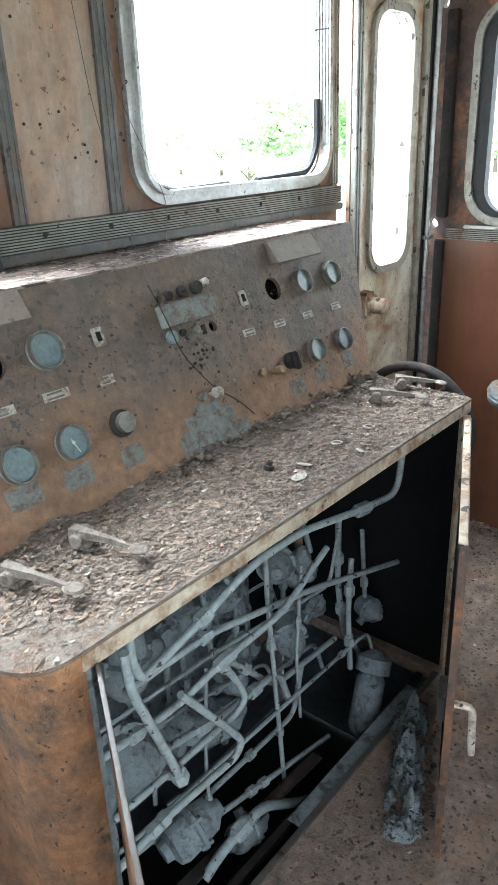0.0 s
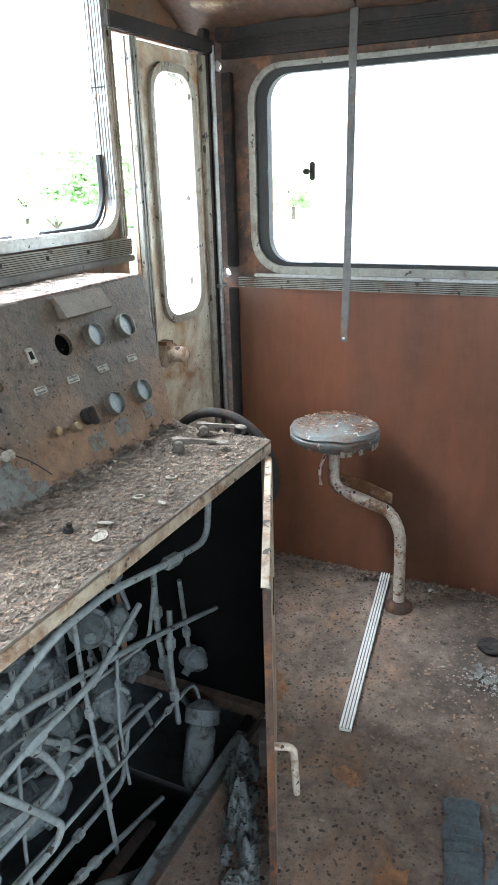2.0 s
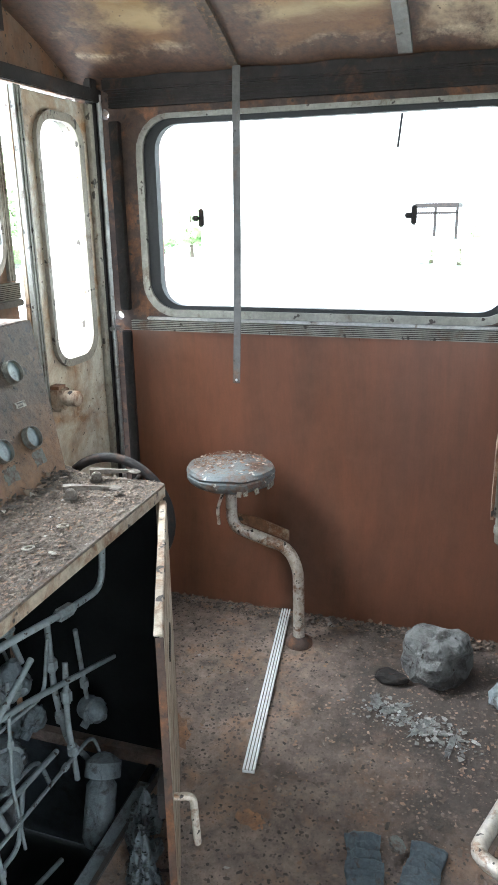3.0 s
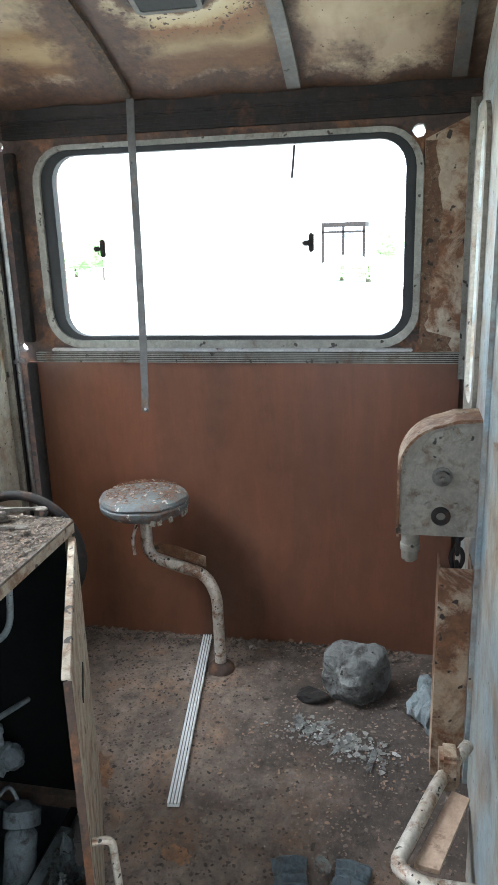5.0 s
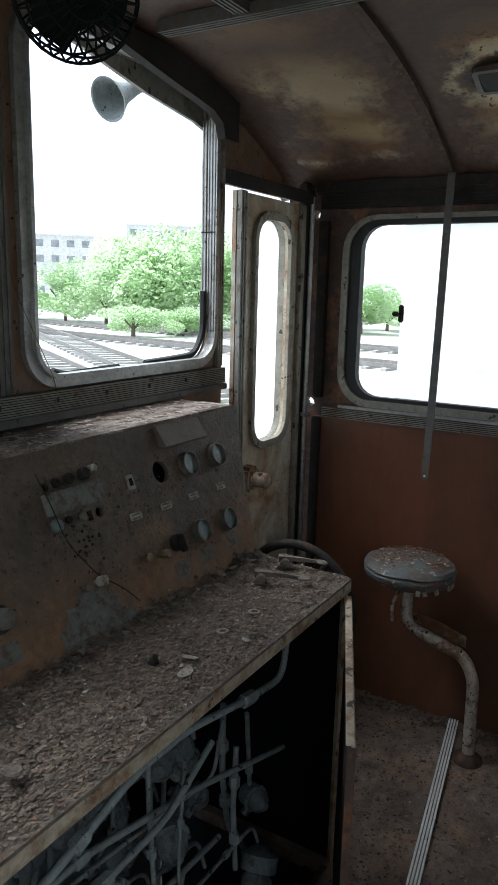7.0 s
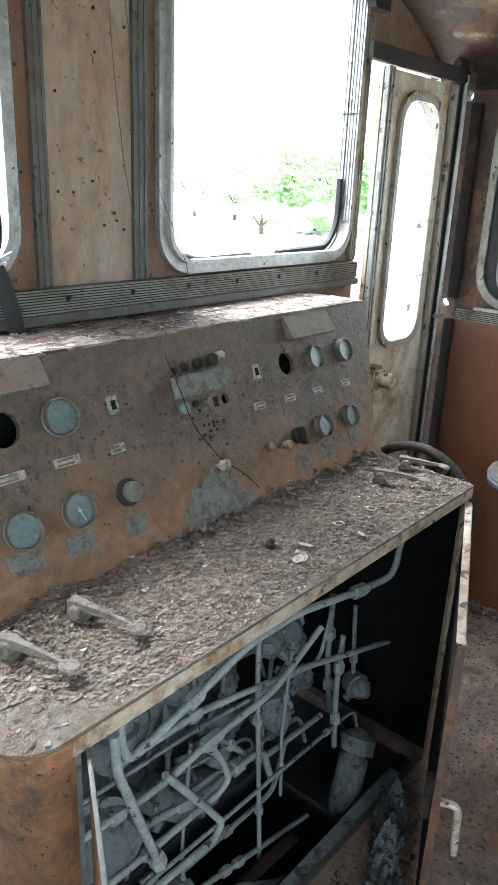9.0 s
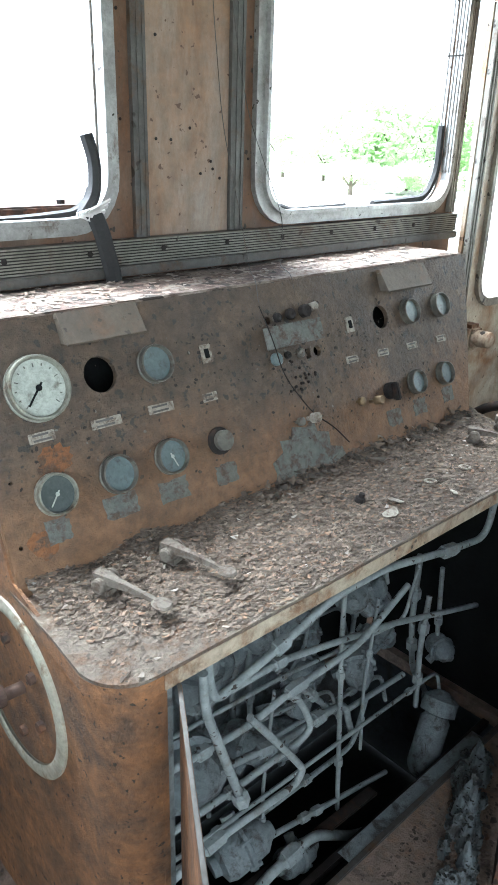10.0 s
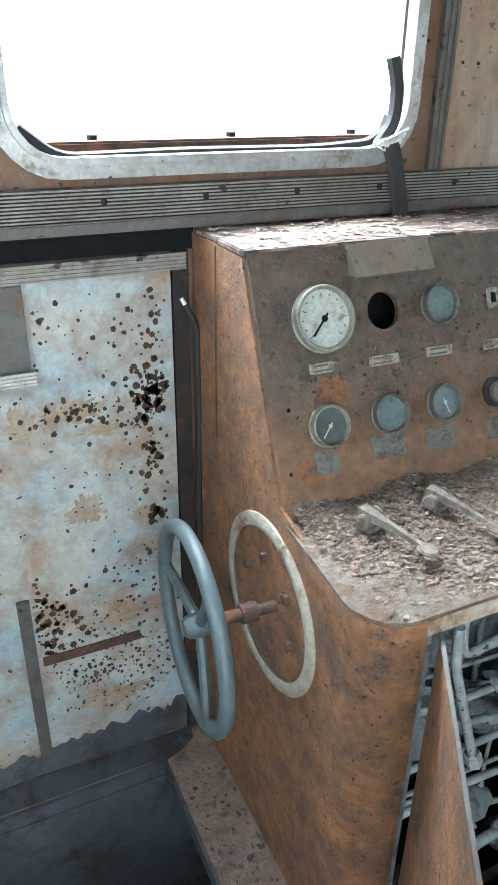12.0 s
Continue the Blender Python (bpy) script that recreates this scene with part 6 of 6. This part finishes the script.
_lt.links.new(_tl.outputs[0], _ms.inputs[2])
_lt.links.new(_ms.outputs[0], _lt.nodes["Material Output"].inputs[0])
M_BARK = weathered("bark", (0.10, 0.08, 0.06), (0.15, 0.12, 0.09), None, 0, 3, 0.9)
M_CONC = weathered("pale_concrete", (0.74, 0.74, 0.73), (0.66, 0.66, 0.65), None, 0, 0.3, 0.9, fine=2)
GZ = -1.7
bm = B()
bmesh.ops.create_circle(bm, cap_ends=True, segments=64, radius=900, matrix=Matrix.Translation((0, 0, GZ)))
solid("ground", bm, M_GRAVEL, "pale ballast and trodden earth of a railway yard", "ground", "structure")
M_RAILM = weathered("rail_steel", (0.24, 0.225, 0.21), (0.31, 0.29, 0.27), None, 0, 2, 0.5, metal=0.5, fine=10)
M_BALLD = weathered("old_sleepers", (0.38, 0.37, 0.35), (0.44, 0.43, 0.41), None, 0, 1.0, 0.9, fine=5)
for c, ang in (((20, 26), 57), ((27, 31), 57), ((36, 38), 55), ((30, 6), 80), ((38, 5), 80)):
    t = tagged(thing("railway_track", (*c, GZ), "rusty railway track on pale ballast", "railway track", "yard tracks"))
    m = Matrix.Translation((*c, GZ)) @ Matrix.Rotation(radians(ang), 4, "Z")
    for s_ in (-0.75, 0.75):
        part("rail", box(B(), (-60, s_ - 0.04, 0.12), (60, s_ + 0.04, 0.30), 0.01, m), M_RAILM, t)
    bm = B()
    for i in range(120):
        box(bm, (-60 + i, -1.2, 0.0), (-59.75 + i, 1.2, 0.119), 0, m)
    tagged(part("ballast_bed", bm, M_BALLD, t), kind="stuff")


def crown_mesh(seed, n=7000):
    r = random.Random(seed)
    blobs = [(Vector((r.gauss(0, 0.45), r.gauss(0, 0.45), r.uniform(-0.5, 0.75))), r.uniform(0.28, 0.5)) for _ in range(16)]
    vs, fs = [], []
    for i in range(n):
        c, rad = r.choice(blobs)
        d = Vector((r.gauss(0, 1), r.gauss(0, 1), r.gauss(0, 1))).normalized()
        p = c + d * rad * r.uniform(0.75, 1.08)
        u = Vector((r.gauss(0, 1), r.gauss(0, 1), r.gauss(0, 1))).normalized()
        w = u.orthogonal().normalized()
        s_ = r.uniform(0.025, 0.062)
        k = len(vs)
        vs += [p - u * s_, p + w * s_ * 0.6, p + u * s_, p - w * s_ * 0.6]
        fs.append((k, k + 1, k + 2, k + 3))
    me = bpy.data.meshes.new("crown")
    me.from_pydata(vs, [], fs)
    me.materials.append(M_LEAF)
    return me


crowns = [crown_mesh(40 + i) for i in range(4)]


def tree(x, y, h, w, k):
    t = thing("tree", (x, y, GZ), "leafy green tree behind the tracks" if h > 5 else "low green bush by the tracks", "tree" if h > 5 else "bush", "trees along the yard")
    bm = B()
    lathe(bm, [(0.16, 0), (0.12, h * 0.3), (0.07, h * 0.6), (0.02, h * 0.9)], (x, y, GZ), (0.05, 0.03, 1), 8)
    for a in range(4):
        tube(bm, [(x, y, GZ + h * 0.25), (x + w * 0.3 * math.cos(a * 1.6), y + w * 0.3 * math.sin(a * 1.6), GZ + h * 0.6)], 0.05, 5, 0)
    part("trunk", bm, M_BARK, t)
    c = new("crown", crowns[k % 4])
    c.matrix_basis = Matrix.LocRotScale((x, y, GZ + h * 0.52), Euler((0, 0, k * 1.3)), (w * 0.55, w * 0.55, h * 0.48))
    c.parent = t
    c.matrix_parent_inverse = world_of(t).inverted()


k = 0
for az, dist, h, w in ((45, 70, 5.5, 6), (42, 66, 6.2, 7), (39.5, 62, 8.6, 8), (37, 60, 8.8, 8), (34.5, 60, 7.6, 7), (32, 64, 6.4, 6), (29, 62, 7.6, 8), (26.5, 62, 3.6, 4), (24.6, 66, 4.2, 5),
                       (36, 52, 2.4, 3.5), (31, 52, 2.0, 3), (40, 50, 2.2, 3), (48, 75, 5, 6), (53, 80, 5, 7), (22.5, 60, 4.6, 5), (20.5, 66, 3.6, 5), (4.6, 50, 1.7, 3), (2.6, 48, 1.9, 3), (1.6, 66, 4.4, 3.5)):
    tree(dist * math.cos(radians(az)), dist * math.sin(radians(az)), h * 0.88, w, k)
    k += 1


# distance haze put into the panes' colour: a paler grey, less contrast
M_PANE = weathered("hazed_glass", (0.26, 0.28, 0.30), (0.34, 0.36, 0.37), None, 0, 0.5, 0.3, fine=2)


def building(x, y, w, d, h, fx, fy, label, ang=0):
    b_ = thing("distant_building", (x, y, GZ), label, "building")
    m = Matrix.Translation((x, y, GZ)) @ Matrix.Rotation(radians(ang), 4, "Z")
    part("wall", box(B(), (-w / 2, -d / 2, 0), (w / 2, d / 2, h), 0, m), M_CONC, b_)
    part("roof", box(B(), (-w / 2 - 0.3, -d / 2 - 0.3, h + 0.01), (w / 2 + 0.3, d / 2 + 0.3, h + 0.5), 0, m), M_CONC, b_)
    for i in range(fx):
        for j in range(fy):
            z = h * (j + 0.3) / fy
            y_ = -d / 2 + d * (i + 0.25) / fx
            part("window", box(B(), (-w / 2 - 0.06, y_, z), (-w / 2 - 0.01, y_ + d * 0.5 / fx, z + h * 0.45 / fy), 0, m), M_PANE, b_)


building(215, 165, 14, 26, 24, 6, 5, "pale flat-roofed block far off in the haze", 38)
building(150, 150, 10, 16, 16, 4, 4, "pale concrete block far off in the haze", 45)
building(150, 4, 14, 22, 26, 6, 6, "pale concrete frame building beyond the yard", 2)
cp = thing("yard_canopy", (58, 4.4, GZ), "dark flat-roofed canopy on posts beside the yard", "canopy")
part("roof", box(B(), (56, 2.8, 1.75), (62, 6.0, 2.05), 0.02), M_DARK, cp)
part("beam", box(B(), (56, 2.8, 1.30), (56.2, 6.0, 1.45), 0.01), M_DARK, cp)
for y in (2.9, 4.4, 5.9):
    part("post", box(B(), (56.0, y - 0.09, GZ), (56.2, y + 0.09, 1.749), 0.01), M_DARK, cp)
part("back_wall", box(B(), (61.5, 2.9, GZ), (61.7, 5.9, 1.2), 0.01), M_CONC, cp)
hut = thing("signal_cabinet", (52, 40, GZ), "white trackside cabinet before the bushes", "cabinet")
part("body", box(B(), (51.4, 39.5, GZ), (52.4, 40.5, GZ + 2.6), 0.03), M_CONC, hut)
part("roof", box(B(), (51.3, 39.4, GZ + 2.61), (52.5, 40.6, GZ + 2.75), 0.03), M_CONC, hut)

hood = thing("engine_hood", (0.4, 2.0, -0.3), "rust-brown engine hood before the front window", "engine hood")
part("casing", box(B(), (-0.35, 1.72, -0.4), (1.035, 2.03, 1.345), 0.004), M_RUSTY, hood)
part("lid", box(B(), (-0.37, 1.70, 1.3455), (1.045, 2.05, 1.368), 0.004), M_RUSTY, hood, "rust-brown lid")
for i in range(5):
    part("lid_bolt", lathe(B(), [(0.010, 0), (0.010, 0.008), (0, 0.010)], (-0.2 + 0.28 * i, 1.74, 1.368), (0, 0, 1), 6), M_DARK, hood)
horn = thing("air_horn", (2.1, 1.85, 2.2), "grey trumpet air horn above the front window", "air horn")
hd = Vector((-0.86, 0.05, -0.42)).normalized()
part("trumpet", lathe(B(), [(0.012, 0.0), (0.016, 0.08), (0.022, 0.16), (0.035, 0.23), (0.062, 0.29), (0.068, 0.292), (0.064, 0.288), (0.03, 0.22), (0.0, 0.1)], (2.22, 1.83, 2.262), hd, 24), M_PIPE, horn, smooth=True)
part("bracket", tube(B(), [(2.24, 1.85, 2.20), (2.26, 1.85, 2.245), (2.30, 1.70, 2.27), (2.30, 1.62, 2.23)], 0.010, 8, 0.03), M_DARK, horn)
part("clamp", tube(B(), [Vector((2.25 + 0.022 * math.cos(radians(a)), 1.84, 2.205 + 0.022 * math.sin(radians(a)))) for a in range(0, 360, 30)], 0.006, 6, 0, True), M_DARK, horn)
solid("roof_overhang", box(B(), (XL - 0.1, YF + 0.075, 2.20), (XR + 0.1, YF + 0.10, 2.30), 0.004), M_DARK, "dark drip edge of the cab roof", "roof edge", "structure")

# ---- litter ----
def heap(name, x0, x1, y0, y1, nx, ny, zf, mat, label, category):
    vs = [(x0 + (x1 - x0) * i / nx, y0 + (y1 - y0) * j / ny) for i in range(nx + 1) for j in range(ny + 1)]
    me = bpy.data.meshes.new(name)
    me.from_pydata([(x, y, zf(x, y)) for x, y in vs], [], [(i * (ny + 1) + j, (i + 1) * (ny + 1) + j, (i + 1) * (ny + 1) + j + 1, i * (ny + 1) + j + 1) for i in range(nx) for j in range(ny)])
    me.materials.append(mat)
    return tagged(new(name, me), label, category, "", "stuff")


def desk_z(x, y):
    t = max(0.0, (y - 1.07) / 0.13)
    e = min(1.0, max(0.0, (y - 0.90) / 0.03)) * min(1.0, max(0.0, (x - 0.50) / 0.10))
    n = noise.noise((x * 14, y * 14, 0)) * 0.004 + noise.noise((x * 60, y * 60, 3)) * 0.0040 + noise.noise((x * 150, y * 150, 7)) * 0.0012
    return DZ - 0.001 + e * (0.004 + n) + t * t * (0.026 + 0.020 * noise.noise((x * 9, 1.0, 2.0)))


heap("desk_litter", 0.50, 1.795, 0.895, 1.225, 430, 110, desk_z, M_DESK, "thick crust of flaked paint and dirt on the desk", "litter")


def flakes(name, n, where, smin, smax, mat, label, seed, tilt=0.6, category="litter", slim=0.7, lie=None):
    r = random.Random(seed)
    vs, fs = [], []
    for _ in range(n):
        x, y, z = where(r)
        s_ = smin + (smax - smin) * r.random() ** 2.2
        a = r.uniform(0, 6.28)
        ca = a if lie is None else r.gauss(0, lie)
        cx, cy = math.cos(ca), math.sin(ca)
        tx, ty = r.uniform(-tilt, tilt), r.uniform(-tilt, tilt)
        k = len(vs)
        m_ = r.choice((4, 5, 5, 6))
        for i in range(m_):
            q = a + 6.28 * i / m_
            rr_ = s_ * r.uniform(0.55, 1.0)
            e, f = rr_ * math.cos(q), rr_ * slim * math.sin(q)
            u, v = e * cx - f * cy, e * cy + f * cx
            vs.append((x + u, y + v, z + abs(u * tx + v * ty) + 0.0006))
        fs.append(tuple(range(k, k + m_)))
    me = bpy.data.meshes.new(name)
    me.from_pydata(vs, [], fs)
    me.materials.append(mat)
    return tagged(new(name, me), label, category, "", "stuff")


def flake_mat(name, stops, rough=0.9):
    m = bpy.data.materials.new(name)
    m.use_nodes = True
    nt = m.node_tree
    g_ = nt.nodes.new("ShaderNodeNewGeometry")
    c = ramp(nt, g_.outputs["Random Per Island"], stops)
    co = nt.nodes.new("ShaderNodeTexCoord").outputs["Object"]
    c = mix(nt, 0.4, c, ramp(nt, noise_tex(nt, co, 200, 3), [(0.3, grey(0.3)), (0.7, grey(1))]), "MULTIPLY")
    b = nt.nodes["Principled BSDF"]
    nt.links.new(c, b.inputs["Base Color"])
    b.inputs["Roughness"].default_value = rough
    return m


M_FL_DESK = flake_mat("desk_flakes", [(0.0, (0.060, 0.045, 0.034)), (0.3, (0.105, 0.081, 0.061)), (0.75, (0.178, 0.141, 0.109)), (0.93, (0.225, 0.145, 0.094)), (0.99, (0.235, 0.20, 0.165)), (1.0, (0.40, 0.37, 0.33))])
M_FL_FLOOR = flake_mat("floor_flakes", [(0.0, (0.050, 0.040, 0.032)), (0.4, (0.120, 0.092, 0.072)), (0.8, (0.20, 0.152, 0.119)), (0.97, (0.26, 0.16, 0.10)), (0.997, (0.25, 0.215, 0.18)), (1.0, (0.45, 0.42, 0.38))])


def on_desk(r):
    while True:
        x, y = r.uniform(0.50, 1.79), r.uniform(0.89, 1.195)
        if r.random() < min(1.0, max(0.06, (x - 0.50) / 0.16 + (y - 1.0) / 0.12)):
            return x, y, desk_z(x, y)


def on_floor(r):
    while True:
        x, y = r.uniform(0.3, 2.63), r.uniform(-0.13, 1.42)
        if (0.60 < x < 1.80 and y > 0.86) or (x < 0.37 and y > 0.79) or (0.48 < x < 0.62 and y > 0.88):
            continue
        return x, y, 0.0


def on_top(r):
    return r.uniform(0.50, 1.89), r.uniform(1.34, 1.555), CTOP + 0.003


flakes("desk_flakes", 36000, on_desk, 0.0020, 0.0108, M_FL_DESK, "flaked paint chips strewn over the desk", 1, 0.62, slim=0.5, lie=0.7)


def on_plate_face(r):
    """Places on the instrument panel, in its own plane, crowded round the fittings."""
    if r.random() < 0.6:
        u, v = r.choice(((-0.2, 0.09), (0.0, 0.03), (0.02, 0.10), (0.23, 0.10), (0.06, -0.10), (0.42, -0.08), (0.30, 0.03), (-0.45, 0.02)))
        return u + r.gauss(0, 0.055), max(-0.12, min(0.165, v + r.gauss(0, 0.03))), 0.0
    return r.uniform(-0.62, 0.68), r.uniform(-0.12, 0.165), 0.0


scabs = flakes("panel_scabs", 1100, on_plate_face, 0.0014, 0.0075, flake_mat("paint_scabs", [(0, (0.030, 0.026, 0.022)), (0.6, (0.062, 0.052, 0.042)), (0.9, (0.115, 0.090, 0.066)), (1, (0.20, 0.19, 0.165))]), "curled paint scabs on the instrument panel", 31, 0.45, slim=0.6)
scabs.data.transform(Matrix.Translation(on_panel(1.15, 1.03)) @ PANEL_M)


def on_desk_back(r):
    x, y = r.uniform(0.95, 1.76), 1.205 - abs(r.gauss(0, 0.035))
    return x, y, desk_z(x, y) + 0.001


flakes("back_scales", 650, on_desk_back, 0.006, 0.020, flake_mat("dark_scale", [(0, (0.05, 0.042, 0.034)), (0.6, (0.125, 0.10, 0.078)), (0.95, (0.20, 0.145, 0.10)), (1, (0.42, 0.38, 0.32))]), "large curled paint scales heaped at the foot of the panel", 9, 1.3, slim=0.6)
flakes("floor_scales", 420, on_floor, 0.008, 0.020, M_FL_FLOOR, "larger curled scales scattered on the floor", 12, 0.8, slim=0.5)
flakes("floor_flakes", 20000, on_floor, 0.0016, 0.010, M_FL_FLOOR, "chips of paint and grit strewn over the floor", 2, 0.5)
flakes("top_flakes", 1500, on_top, 0.003, 0.014, flake_mat("top_chips", [(0.0, (0.10, 0.06, 0.045)), (0.6, (0.24, 0.18, 0.14)), (1.0, (0.42, 0.37, 0.32))]), "curling paint scales on the console's top", 3, 0.35)


def on_wall_foot(r):
    return r.uniform(2.56, 2.635), r.uniform(0.0, 1.4), r.uniform(0, 0.008)


flakes("wall_foot_litter", 1500, on_wall_foot, 0.004, 0.018, M_FL_FLOOR, "litter swept against the foot of the brown wall", 4, 0.8)


def on_rubble(r):
    t = r.random()
    return 2.15 - 0.1 * t + r.gauss(0, 0.03), 0.36 - 0.28 * t + r.gauss(0, 0.035), r.uniform(0, 0.006)


flakes("plaster_crumbs", 420, on_rubble, 0.003, 0.017, flake_mat("plaster", [(0, (0.12, 0.115, 0.105)), (0.8, (0.22, 0.21, 0.195)), (1, (0.38, 0.37, 0.34))]), "pale plaster crumbs trailing from the rock", 5, 0.8)


def on_seat(r):
    a, q = r.uniform(0, 6.28), 0.13 * math.sqrt(r.random())
    return SC.x + q * math.cos(a), SC.y + q * math.sin(a), SC.z + 0.0755 - 0.2 * q * q


flakes("seat_chips", 650, on_seat, 0.003, 0.012, flake_mat("seat_scale", [(0, (0.10, 0.055, 0.035)), (0.7, (0.22, 0.125, 0.075)), (1, (0.42, 0.37, 0.32))]), "paint chips fallen on the stool's cushion", 6, 0.5)


def rubble_ridge(x, y):
    """The height of the dirt ridge that lies along the swung cabinet door."""
    u = ((x - 1.12) * 0.44 + (y - 0.675) * 0.20) / 0.483
    v = (-(x - 1.12) * 0.20 + (y - 0.675) * 0.44) / 0.483
    body = max(0.0, 1 - ((v - 0.004 - 0.02 * noise.noise((u * 14, 3, 1))) / 0.046) ** 2) * max(0.0, min(1.0, (u - 0.06) / 0.08, (0.52 - u) / 0.06))
    n = 0.40 + 1.4 * noise.noise((x * 19, y * 19, 2)) + 0.5 * noise.noise((x * 50, y * 50, 5)) + 0.2 * noise.noise((x * 120, y * 120, 8))
    return -0.002 + body * max(0.0, n) * 0.115


heap("dirt_ridge", 1.07, 1.64, 0.60, 0.94, 170, 110, rubble_ridge, M_VALVE, "grey crusted dirt heaped along the open cabinet door", "dirt")


def on_ridge(r):
    while True:
        x, y = r.uniform(1.08, 1.62), r.uniform(0.62, 0.93)
        z = rubble_ridge(x, y)
        if z > 0.004:
            return x, y, z


flakes("ridge_chips", 900, on_ridge, 0.002, 0.011, flake_mat("grey_chips", [(0, (0.05, 0.055, 0.052)), (0.6, (0.11, 0.12, 0.115)), (1, (0.22, 0.23, 0.22))]), "grey chips on the dirt by the cabinet door", 14, 0.8)
